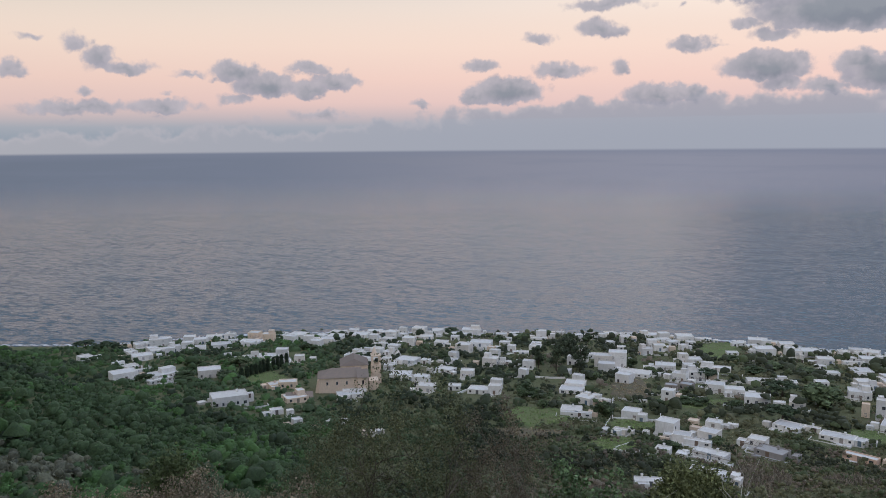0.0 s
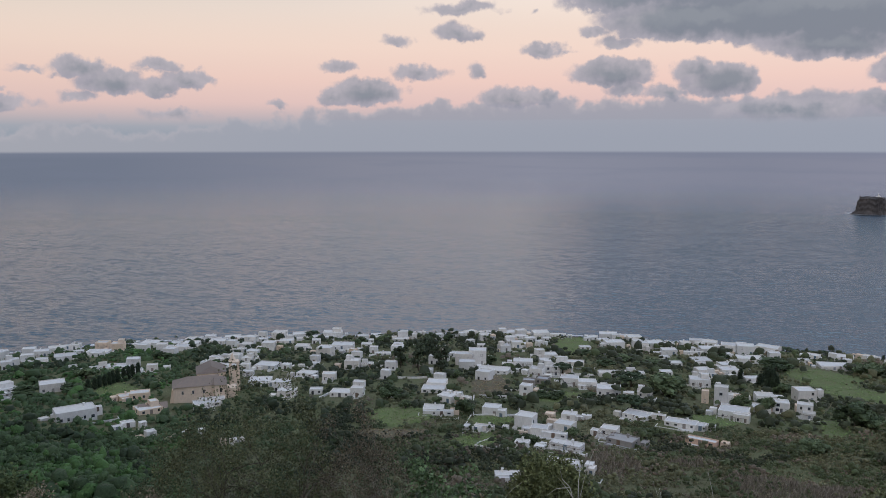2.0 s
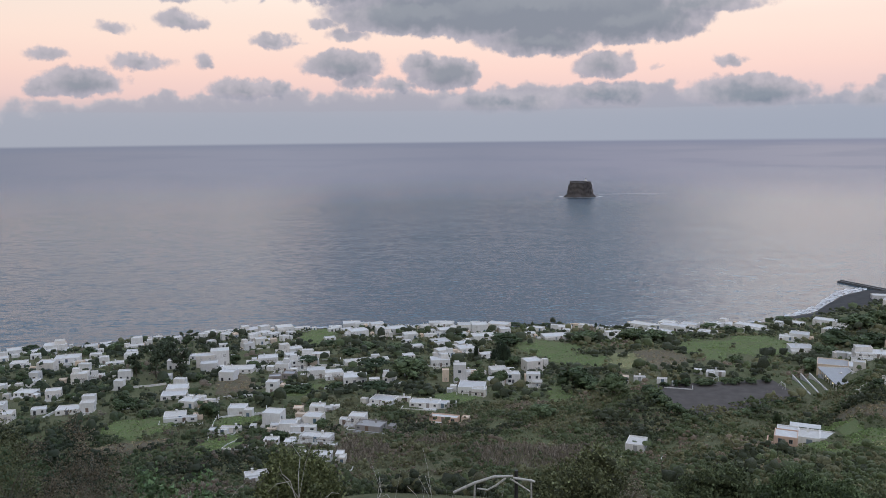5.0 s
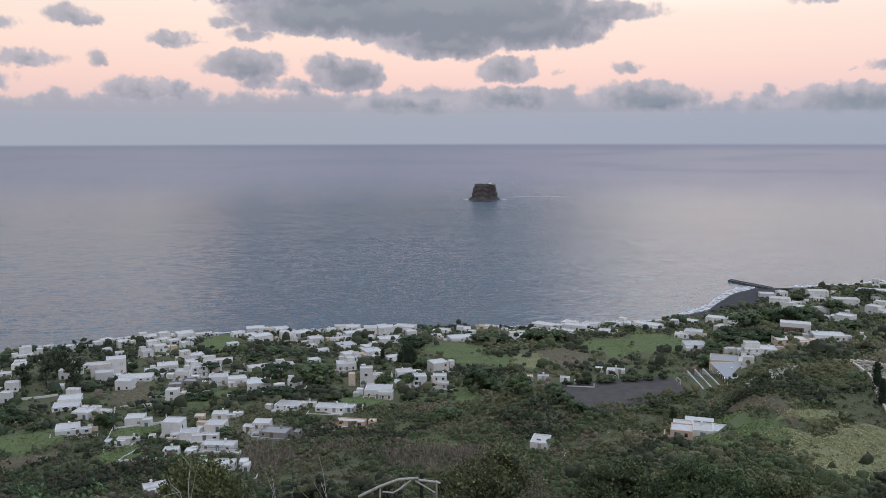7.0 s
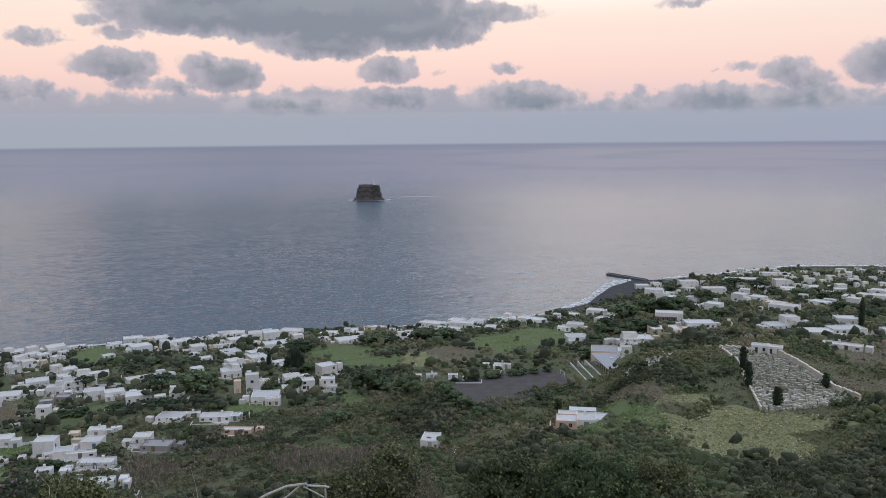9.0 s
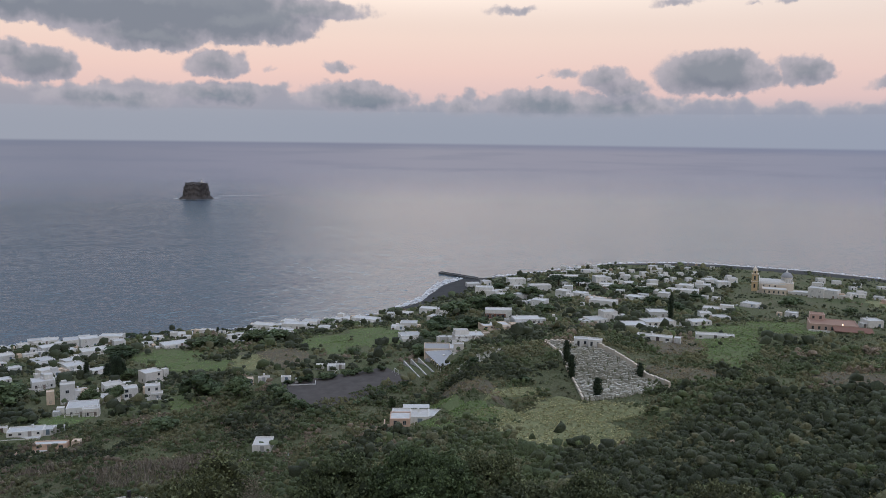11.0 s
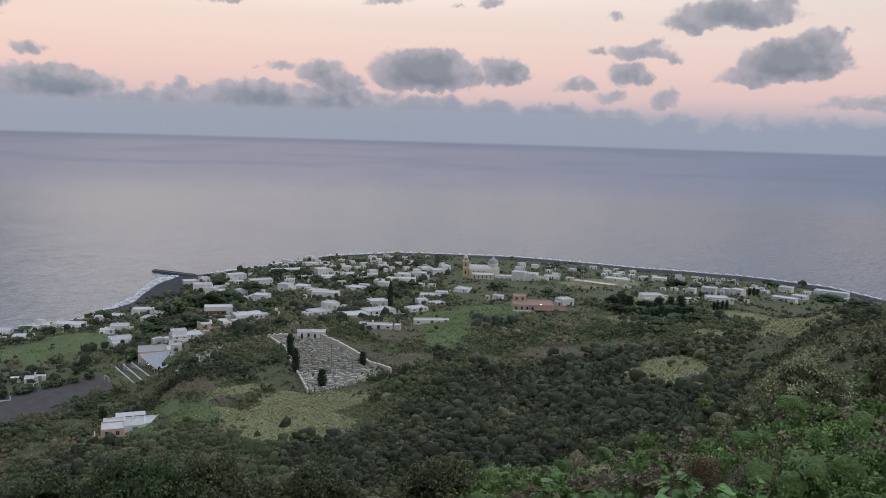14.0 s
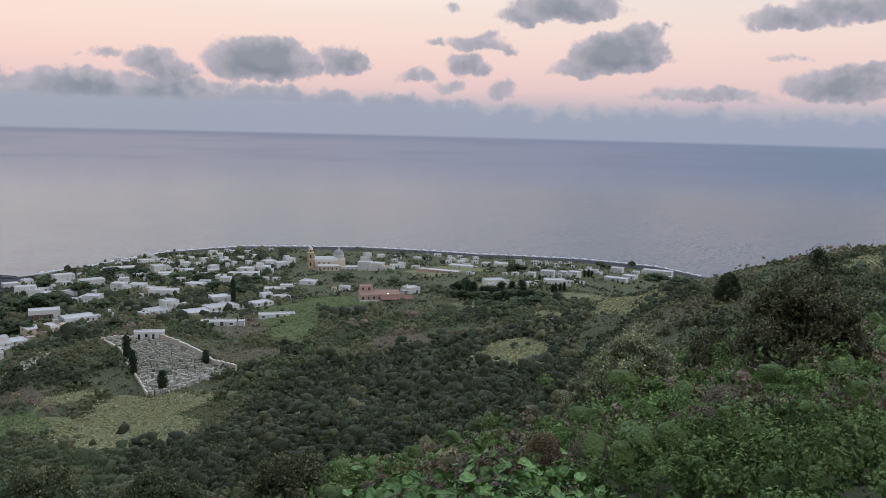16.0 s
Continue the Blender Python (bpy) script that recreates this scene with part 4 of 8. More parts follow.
def house(x, y, turn, w, d, h, look="white", wings=()):
    """A cubic island house; x, y: the middle of its front at the ground."""
    far = math.hypot(x, y)
    size = "two-storey" if h > 5.2 else "long low" if w > 2.4 * h + 3 else "small cubic" if w < 7 else "single-storey"
    tail = " with a lower wing" if wings else " with a parapet" if w < 12 else " with a broad terrace roof"
    r = root("house", x, y, turn, None, "%s %s flat-roofed house%s" % (size, LOOKS[look][2], tail), "house", "village houses")
    near = far < 520
    volume(r, -w / 2, 0, w, d, h, look, near)
    FOOTPRINTS.append((x, y, turn, w / 2 + 1.0, -1.5, d + 1))
    for lx, ly, ww, dd, hh in wings:
        volume(r, lx - ww / 2, ly, ww, dd, hh, look, near)
        FOOTPRINTS.append((x, y, turn, abs(lx) + ww / 2 + 0.5, ly - 1, ly + dd + 0.5))
    wall_paint, roof_paint, _ = LOOKS[look]
    if not wings and w > 6.5 and dice.random() < 0.62:
        # a lower room built against the front or the side, or a small room on the roof
        way_ = dice.choice(("front", "front", "side", "roof"))
        if way_ == "front":
            ww, dd, hh = w * dice.uniform(0.35, 0.6), dice.uniform(2.4, 3.8), max(2.3, h * dice.uniform(0.6, 0.8))
            volume(r, dice.choice((-w / 2, w / 2 - ww)), -dd + 0.004, ww, dd, hh, look, near)
        elif way_ == "side":
            ww, dd, hh = dice.uniform(2.6, 4.5), d * dice.uniform(0.5, 0.8), max(2.3, h * dice.uniform(0.55, 0.8))
            volume(r, w / 2 - 0.004 if dice.random() < 0.5 else -w / 2 - ww + 0.004, d * 0.1, ww, dd, hh, look, near)
        else:
            ww, dd = w * dice.uniform(0.35, 0.5), d * 0.5
            x0 = dice.choice((-w / 2 + 0.5, w / 2 - ww - 0.5))
            part("roof_room", walls(x0, x0 + ww, d * 0.4, d * 0.4 + dd, h + 2.3, 0.2, 0.3, h - 0.5), wall_paint, r)
            part("roof_room_roof", box(x0 + 0.2, x0 + ww - 0.2, d * 0.4 + 0.2, d * 0.4 + dd - 0.2, h + 1.8, h + 2.05), roof_paint, r)
    # small rooms, sheds and yard walls built on over the years
    for _ in range(clutter.choice((0, 1, 1, 2)) if far < 720 else clutter.choice((0, 0, 1))):
        ww, dd, hh = clutter.uniform(2.2, 4.6), clutter.uniform(2.4, 4.4), clutter.uniform(2.0, max(2.4, h * 0.8))
        side = clutter.choice((-1, 1))
        x0 = side * (w / 2 + clutter.uniform(0.2, 3.5)) - (ww if side < 0 else 0)
        y0 = clutter.uniform(-4.0, d * 0.7)
        part("outhouse", joined(walls(x0, x0 + ww, y0, y0 + dd, hh, 0.2, 0.3), box(x0 + 0.205, x0 + ww - 0.205, y0 + 0.205, y0 + dd - 0.205, hh - 0.6, hh - 0.25)), clutter.choice((wall_paint, wall_paint, roof_paint, TAN_PLASTER)), r)
        if clutter.random() < 0.7:
            opening(r, "door" if clutter.random() < 0.5 else "window", x0 + ww / 2, y0, 0.05 if hh < 2.3 else 0.6, 1.0, min(1.4, hh - 0.8), 0, False)
    if far < 640 and clutter.random() < 0.6:
        x0, ln_ = clutter.uniform(-w * 0.9, w * 0.3), clutter.uniform(6, 14)
        y0, x1_ = clutter.uniform(-9, -5.4), x0 + clutter.choice((0, ln_ - 0.25))
        part("yard_wall", joined(box(x0, x0 + ln_, y0, y0 + 0.25, -2.5, clutter.uniform(0.6, 1.1)), box(x1_, x1_ + 0.25, y0 + 0.254, y0 + clutter.uniform(3, 6), -2.5, 0.8)), wall_paint, r)
    if dice.random() < 0.4 and w > 5:
        cx = dice.uniform(-w / 3, w / 3)
        part("chimney", joined(box(cx - 0.35, cx + 0.35, d * 0.7, d * 0.7 + 0.7, h - 0.5, h + 0.9), box(cx - 0.45, cx + 0.45, d * 0.7 - 0.1, d * 0.7 + 0.8, h + 0.9, h + 1.05)), wall_paint, r)
    if w > 6 and dice.random() < 0.6:
        tw, td = w * dice.uniform(0.6, 1.25), dice.uniform(2.8, 5.0)
        ox = dice.uniform(-0.2, 0.2) * w
        part("terrace", box(ox - tw / 2, ox + tw / 2, -td, -0.01, -2.5, 0.12), roof_paint, r)
        part("terrace_wall", joined(box(ox - tw / 2, ox + tw / 2, -td - 0.22, -td - 0.004, -2.5, 0.8), box(ox - tw / 2 - 0.22, ox - tw / 2 - 0.004, -td - 0.22, -0.01, -2.5, 0.8), box(ox + tw / 2 + 0.004, ox + tw / 2 + 0.22, -td - 0.22, -0.01, -2.5, 0.8)), wall_paint, r)
        FOOTPRINTS.append((x, y, turn, tw / 2 + abs(ox), -td - 0.8, 0))
        if near and dice.random() < 0.5:
            n = max(3, int(tw / 2.6))
            for i in range(n):
                cx = ox - tw / 2 + tw * (i + 0.5) / n
                part("column", prism(0.26, 0.23, 0.79, 2.5, 8, cx, -td - 0.11), wall_paint, r)
            part("pergola_rail", box(ox - tw / 2, ox + tw / 2, -td - 0.2, -td, 2.5, 2.66), DEAD_WOOD, r)
            for i in range(6):
                shared("pergola_beam", BEAM, r, pose(ox - tw / 2 + tw * (i + 0.5) / 6, -td - 0.4, 2.66) @ Matrix.Diagonal((1, td + 0.38, 1, 1)))
    return r


def polar(az, r):
    return r * math.sin(radians(az)), r * math.cos(radians(az))


FAR_SHELLS, FAR_ROOFS, FAR_OPENINGS = [], [], []


def far_house(x, y, turn, w, d, h):
    """One of the small houses packed between the others, too small to pick out."""
    at = pose(x, y, float(ground(x, y)), 0, 0, turn)
    put = lambda g: ([tuple(at @ Vector(q)) for q in g[0]], g[1])
    FAR_SHELLS.append(put(walls(-w / 2, w / 2, 0, d, h)))
    FAR_ROOFS.append(put(box(-w / 2 + 0.285, w / 2 - 0.285, 0.285, d - 0.285, h - 0.75, h - 0.4)))
    for i in range(max(1, int(w / 3.2))):
        u = -w / 2 + w * (i + 0.5) / max(1, int(w / 3.2)) + dice.uniform(-0.3, 0.3)
        FAR_OPENINGS.append(put(box(u - 0.5, u + 0.5, -0.05, 0.02, 0.9, 2.1) if i % 2 else box(u - 0.6, u + 0.6, -0.05, 0.02, 0, 2.1)))
    FOOTPRINTS.append((x, y, turn, w / 2 + 1.0, -1.5, d + 1))


house(-257, 584, 47, 9.1, 8.3, 3.0)
house(-223, 556, 46, 8.2, 3.0, 2.3)
house(-202, 527, 46, 9.0, 8.1, 2.4)
house(-192, 488, 37, 15.0, 11.0, 4.6, wings=[(10.2, 10.5, 5.4, 3.0, 2.3)])
house(-168, 487, 42, 18.1, 11.0, 3.1)
house(-164, 469, 48, 14.1, 4.2, 2.4)
house(-140, 483, 19, 13.4, 10.3, 5.0)
house(-104, 392, 23, 17.4, 11.0, 5.1, wings=[(10.8, 10.5, 4.3, 3.0, 2.3)])
house(-78, 375, 24, 5.9, 4.3, 2.4, wings=[(-5.4, -2.5, 4.9, 3.0, 2.3)])
house(-116, 401, 39, 1.7, 3.0, 2.3)
house(-230, 600, 45, 7.6, 7.0, 2.9)
house(-212, 571, 27, 13.8, 11.0, 3.3)
house(-214, 614, 27, 15.5, 7.8, 2.4)
house(-227, 646, 20, 13.7, 10.4, 6.3)
house(-238, 645, 31, 13.3, 11.0, 2.8)
house(-204, 616, 25, 8.6, 7.0, 4.5)
house(-201, 635, 8, 8.7, 7.2, 4.3)
house(-196, 652, 7, 10.6, 8.8, 4.1)
house(-182, 606, 13, 7.9, 6.2, 4.5)
house(-189, 669, 16, 12.5, 9.4, 3.7)
house(-170, 620, 16, 15.1, 11.0, 3.2)
house(-180, 681, -6, 7.6, 6.9, 3.8)
house(-152, 572, 21, 6.1, 3.0, 2.3)
house(-154, 656, -10, 9.2, 8.4, 7.4, "tan")
house(-141, 649, -2, 9.5, 8.3, 6.5, "tan")
house(-153, 639, -8, 16.0, 8.1, 2.4)
house(-142, 688, -20, 12.8, 9.7, 2.4)
house(-133, 559, 18, 11.4, 3.0, 2.3)
house(-113, 564, 3, 8.3, 6.8, 5.9, wings=[(-9.1, -5.1, 14.6, 10.2, 2.4)])
house(-106, 521, 1, 12.1, 9.6, 2.4)
house(-90, 445, 28, 12.4, 7.3, 2.4, "tan")
house(-74, 407, 28, 11.4, 10.1, 2.7, "tan")
house(-121, 665, -15, 12.9, 11.0, 4.4)
house(-103, 617, 0, 7.3, 6.1, 7.2)
house(-92, 632, -12, 11.5, 10.4, 3.7)
house(-89, 657, -10, 12.1, 10.8, 2.7)
house(-88, 691, -20, 20.9, 9.4, 2.4)
house(-77, 691, -3, 8.2, 6.8, 4.6)
house(-69, 662, -10, 12.3, 10.8, 2.7)
house(-59, 691, -0, 12.8, 9.4, 2.4)
house(-50, 680, -2, 9.1, 7.4, 2.7)
house(-43, 654, -18, 9.0, 8.1, 5.6)
house(-44, 618, -20, 8.8, 8.0, 4.4)
house(-46, 593, -25, 5.5, 5.1, 3.3)
house(-48, 559, -24, 7.8, 7.3, 4.6)
house(-59, 567, -24, 12.4, 5.1, 2.4)
house(-64, 538, -15, 5.8, 5.3, 3.5)
house(-96, 536, 3, 6.5, 5.3, 4.2)
house(-48, 531, -25, 17.6, 4.0, 2.4)
house(-38, 524, -12, 5.8, 5.1, 4.0)
house(-39, 556, -21, 7.3, 6.3, 2.4)
house(-26, 526, -23, 13.7, 11.0, 2.6)
house(-35, 505, -7, 6.5, 5.5, 3.1)
house(-26, 467, -5, 12.4, 10.1, 2.7, wings=[(6.7, -2.3, 11.9, 4.6, 2.4)])
house(-11, 432, -16, 9.0, 7.9, 3.6)
house(-13, 524, -21, 5.6, 5.1, 3.0)
house(-27, 601, -13, 8.9, 7.8, 6.1)
house(-22, 679, -17, 10.7, 9.5, 5.6)
house(-14, 637, -2, 10.6, 8.3, 2.6)
house(-3, 598, -13, 9.8, 8.4, 3.0, wings=[(4.6, -1.5, 6.1, 3.0, 2.3)])
house(-3, 687, 4, 13.2, 10.4, 3.8)
house(2, 661, 2, 17.5, 4.3, 2.4)
house(22, 682, -8, 15.2, 11.0, 4.5)
house(28, 682, 10, 6.5, 5.5, 4.7)
house(12, 563, -23, 10.1, 9.1, 6.0)
house(26, 593, -12, 15.7, 11.0, 3.1)
house(32, 570, -28, 4.7, 4.3, 4.0, "tan")
house(37, 579, -25, 4.2, 4.0, 2.7)
house(5, 537, -29, 5.6, 5.2, 4.8)
house(4, 519, -12, 7.3, 6.2, 3.4)
house(-1, 487, -28, 10.9, 7.6, 2.4)
house(13, 473, -9, 7.8, 6.4, 4.3, wings=[(0.4, -2.0, 4.3, 4.0, 2.4)])
house(28, 508, -15, 9.1, 7.7, 5.1)
house(38, 512, -14, 7.7, 3.4, 2.4)
house(26, 426, -15, 6.5, 5.5, 4.9, wings=[(-8.7, -1.3, 10.8, 8.1, 2.6)])
house(46, 653, -1, 9.1, 7.1, 3.4)
house(47, 571, -14, 5.6, 4.6, 4.6)
house(-65, 357, 31, 4.1, 4.0, 2.7)
house(-50, 356, 11, 5.3, 3.4, 2.4)
house(-28, 338, 20, 5.6, 3.0, 2.3)
house(-49, 418, 13, 12.9, 7.7, 2.4)
house(54, 559, -8, 7.9, 6.1, 2.4)
house(64, 579, -20, 8.0, 6.9, 3.5)
house(49, 516, -13, 7.2, 3.0, 2.3)
house(77, 646, -5, 8.2, 6.3, 6.7, wings=[(-1.7, -6.7, 12.3, 7.2, 2.4)])
house(97, 675, 8, 6.4, 4.8, 2.4)
house(86, 649, 10, 5.1, 3.0, 2.3)
house(119, 647, 19, 4.6, 4.2, 2.4)
house(125, 639, 6, 6.0, 5.3, 5.3)
house(140, 673, 19, 9.6, 8.9, 3.3)
house(147, 672, 10, 4.1, 4.0, 3.4)
house(138, 621, 4, 6.3, 5.5, 4.7)
house(155, 670, 4, 10.6, 9.1, 2.4)
house(170, 668, -2, 16.6, 11.0, 2.8)
house(155, 606, -2, 6.8, 5.8, 4.9)
house(154, 580, -4, 8.4, 7.1, 4.4)
house(173, 634, 10, 8.5, 7.8, 2.4)
house(140, 559, 10, 7.8, 7.2, 4.1)
house(193, 651, -6, 13.2, 11.0, 4.4)
house(209, 657, -14, 13.1, 5.0, 2.4)
house(175, 591, 16, 5.3, 5.0, 4.2)
house(156, 529, -3, 6.3, 5.4, 6.3)
house(163, 527, -5, 9.1, 7.8, 3.0)
house(153, 529, -10, 6.7, 4.5, 2.4)
house(109, 511, -13, 11.2, 8.5, 9.3, wings=[(-8.7, -4.1, 10.9, 8.2, 7.8)])
house(99, 496, -14, 9.9, 7.7, 5.1)
house(111, 477, -24, 18.7, 10.1, 2.4)
house(136, 499, -15, 12.3, 9.2, 3.6, wings=[(-8.0, -2.6, 10.6, 5.2, 2.4)])
house(134, 463, -32, 8.0, 7.0, 4.9)
house(146, 469, -10, 9.7, 8.0, 5.7)
house(166, 496, -19, 18.0, 6.5, 2.4)
house(157, 474, -16, 7.0, 5.4, 3.0)
house(122, 436, -22, 6.6, 5.4, 3.1, "grey")
house(131, 441, -36, 7.0, 6.2, 3.3, "grey")
house(145, 434, -22, 10.1, 7.9, 4.5)
house(152, 424, -18, 9.6, 7.3, 3.7)
house(112, 407, -32, 6.0, 5.3, 6.2)
house(69, 430, -17, 10.6, 8.7, 3.7, wings=[(-0.6, -8.8, 12.4, 9.3, 2.7)])
house(68, 399, -40, 8.2, 7.7, 3.5)
house(77, 412, -34, 4.8, 3.0, 2.3)
house(79, 401, -41, 5.3, 3.0, 2.3)
house(58, 371, -14, 9.6, 7.7, 2.5, wings=[(2.6, -2.5, 14.2, 3.0, 2.3)])
house(84, 365, -26, 8.0, 6.9, 3.9, wings=[(5.6, -2.0, 3.8, 4.0, 3.6)])
house(91, 333, -36, 7.9, 7.1, 7.4)
house(95, 323, -25, 7.3, 6.0, 3.5)
house(100, 318, -29, 10.5, 3.0, 2.3)
house(117, 351, -30, 6.6, 5.6, 3.0)
house(108, 332, -40, 7.9, 7.2, 3.1)
house(75, 339, -31, 8.6, 3.0, 2.3)
house(84, 337, -28, 2.6, 3.0, 2.3)
house(82, 303, -30, 5.5, 4.4, 2.4)
house(98, 298, -40, 12.6, 5.6, 2.4)
house(90, 275, -32, 12.2, 4.9, 2.4)
house(123, 317, -36, 7.0, 6.1, 3.3, wings=[(-4.6, -1.8, 4.9, 3.5, 2.4)])
house(123, 305, -46, 11.3, 7.7, 2.4, "grey")
house(154, 424, -17, 7.2, 5.6, 3.1)
house(155, 400, -23, 12.1, 9.3, 4.0)
house(183, 464, -11, 18.3, 4.3, 2.4)
house(194, 457, -13, 11.1, 5.5, 2.4)
house(228, 575, -5, 13.9, 11.0, 4.5)
house(236, 646, -20, 7.4, 4.9, 2.4)
house(247, 641, -20, 14.6, 11.0, 4.5)
house(257, 637, -11, 13.3, 11.0, 2.8)
house(264, 625, -10, 11.1, 9.5, 3.9)
house(238, 548, -5, 7.3, 6.5, 7.8)
house(257, 566, -2, 13.2, 11.0, 4.6)
house(254, 539, -12, 10.5, 9.0, 3.6, wings=[(-7.3, -0.9, 8.6, 3.0, 2.3)])
house(280, 594, -15, 6.3, 5.3, 2.5)
house(281, 570, -12, 7.2, 6.2, 5.0)
house(308, 608, -25, 9.7, 7.4, 3.5)
house(314, 603, -36, 14.9, 11.0, 2.8)
house(289, 549, -11, 11.4, 10.1, 2.8)
house(273, 541, -15, 13.7, 3.0, 2.3)
house(261, 503, -6, 11.9, 10.7, 2.8)
house(237, 454, -3, 8.5, 7.8, 3.6)
house(236, 448, -6, 9.4, 4.5, 2.4)
house(219, 425, -21, 11.2, 9.1, 4.3)
house(172, 393, -23, 7.7, 5.8, 3.3)
house(318, 569, -26, 15.8, 11.0, 4.5)
house(315, 544, -22, 12.4, 10.2, 6.4)
house(347, 572, -50, 17.0, 11.0, 4.3)
house(289, 524, -12, 7.4, 6.5, 3.4)
house(296, 505, -19, 16.5, 11.0, 3.4)
house(271, 485, -4, 12.7, 9.2, 2.4)
house(256, 458, -9, 11.0, 9.9, 3.2)
house(260, 455, -1, 4.6, 4.3, 2.6)
house(204, 374, -29, 6.7, 5.1, 10.0, wings=[(11.8, -4.6, 23.1, 9.2, 2.4)])
house(212, 376, -24, 5.8, 4.7, 5.2)
house(196, 348, -36, 13.3, 10.8, 4.2, wings=[(4.1, -2.7, 7.2, 5.4, 4.0)])
house(258, 436, -8, 8.6, 5.9, 2.4)
house(234, 383, -19, 9.4, 8.0, 4.1)
house(229, 361, -24, 7.6, 6.2, 5.3)
house(147, 347, -46, 11.7, 8.2, 2.4)
house(157, 346, -36, 8.4, 3.0, 2.3)
house(161, 330, -38, 13.6, 6.9, 2.4)
house(157, 303, -45, 12.4, 4.2, 2.4, "peach")
house(68, 264, -8, 10.4, 4.1, 2.4)
house(261, 388, -9, 9.9, 9.1, 6.1)
house(235, 351, -33, 7.2, 5.5, 6.2, wings=[(1.9, -3.5, 5.4, 4.0, 3.3)])
house(229, 361, -30, 6.6, 5.1, 5.1)
house(365, 541, -49, 9.4, 7.9, 2.4)
house(344, 482, -19, 20.2, 10.9, 2.4)
house(384, 533, -38, 15.3, 10.0, 2.4)
house(414, 546, -57, 7.4, 6.7, 2.8)
house(419, 542, -53, 4.3, 4.0, 2.6)
house(413, 522, -50, 5.3, 3.0, 2.3)
house(368, 449, -25, 11.0, 8.9, 2.4)
house(451, 519, -69, 20.0, 11.0, 3.3)
house(262, 300, -36, 5.5, 3.0, 2.3)
house(264, 287, -44, 4.7, 3.0, 2.4)
house(192, 222, -50, 6.6, 9.0, 2.7)
house(476, 515, -66, 12.6, 11.0, 3.8)
house(456, 486, -60, 19.6, 11.0, 4.3)
house(479, 492, -60, 12.8, 11.0, 3.7)
house(456, 449, -57, 13.6, 7.6, 2.4)
house(512, 498, -62, 15.1, 3.5, 2.4)
house(515, 489, -78, 15.3, 11.0, 2.6)
house(503, 454, -77, 22.4, 11.0, 3.2)
house(471, 380, -59, 12.0, 9.8, 4.7)
house(464, 384, -53, 9.3, 7.2, 2.6)
house(408, 326, -39, 13.3, 11.0, 3.7)
house(578, 443, -65, 16.6, 11.0, 3.7)
house(537, 398, -72, 10.2, 9.0, 6.1)
house(510, 385, -80, 13.4, 11.0, 2.9)
house(545, 394, -77, 7.2, 6.5, 3.3)
house(566, 461, -73, 11.2, 8.7, 2.4)
house(295, 284, -51, 8.6, 3.0, 2.3)
house(381, 262, -43, 16.8, 10.1, 2.4)
house(389, 279, -37, 6.1, 4.0, 2.4)
house(342, 242, -52, 5.2, 4.1, 4.0)
house(752, 513, -44, 14.7, 11.0, 4.3)
house(662, 440, -61, 16.4, 11.0, 5.9)
house(747, 492, -36, 9.7, 8.7, 4.6)
house(595, 388, -79, 8.5, 7.7, 8.6)
house(611, 384, -73, 15.2, 11.0, 3.8)
house(581, 352, -79, 13.1, 7.7, 2.4)
house(762, 463, -43, 19.2, 11.0, 6.4)
house(696, 396, -45, 21.2, 11.0, 6.0)
house(638, 343, -90, 10.6, 9.8, 6.8)
house(568, 326, -82, 11.7, 10.6, 4.5)
house(439, 258, -44, 17.4, 11.0, 3.4)
house(411, 263, -37, 17.2, 10.4, 2.4, "tan")
house(813, 430, -53, 35.2, 11.0, 2.9)
house(904, 437, -64, 32.6, 9.2, 2.4)
house(939, 466, -85, 12.6, 11.0, 3.6)
house(658, 337, -88, 12.3, 11.0, 3.1)
house(776, 370, -42, 13.0, 11.0, 6.7)
house(738, 347, -65, 13.5, 10.1, 2.9)
house(721, 378, -51, 6.3, 5.3, 2.6)
house(620, 303, -90, 14.8, 11.0, 3.6, "tan")
house(586, 279, -80, 20.5, 11.0, 5.2)
house(467, 223, -34, 12.1, 11.0, 3.0)
house(478, 221, -39, 9.3, 8.5, 7.1)
house(429, 184, -49, 16.3, 11.0, 2.7)
house(454, 178, -40, 18.7, 11.0, 3.0)
house(524, 208, -54, 12.3, 10.7, 3.6)
house(353, 142, -77, 15.8, 5.4, 2.4)
house(652, 283, -96, 13.7, 11.0, 2.5)
house(533, 179, -55, 7.6, 6.7, 4.6)
house(599, 193, -78, 21.8, 11.0, 3.5)
house(471, 160, -39, 12.4, 8.4, 2.4)
house(536, 169, -47, 10.3, 7.7, 2.4)
house(397, 130, -65, 14.5, 6.0, 2.4)
house(660, 189, -97, 12.3, 11.0, 2.8)
house(776, 370, -36, 7.5, 7.0, 5.2)
house(717, 335, -75, 10.2, 8.6, 3.0)
house(812, 360, -53, 11.2, 9.6, 5.6)
house(767, 334, -51, 11.9, 10.4, 3.5)
house(861, 359, -47, 8.4, 7.6, 6.3)
house(914, 368, -72, 13.5, 10.7, 5.7)
house(824, 321, -44, 9.4, 8.6, 6.3)
house(817, 309, -41, 5.1, 4.7, 4.6)
house(756, 307, -64, 11.2, 8.8, 3.1)
house(702, 277, -84, 14.3, 11.0, 2.4)
house(715, 272, -87, 11.7, 10.4, 2.6)
house(735, 268, -82, 12.5, 10.6, 4.6)
house(702, 252, -77, 15.0, 11.0, 4.2)
house(760, 260, -75, 13.8, 10.9, 4.7)
house(834, 276, -42, 13.1, 11.0, 4.8)
house(808, 255, -53, 12.9, 11.0, 6.1)
house(864, 264, -49, 10.7, 9.8, 4.6)
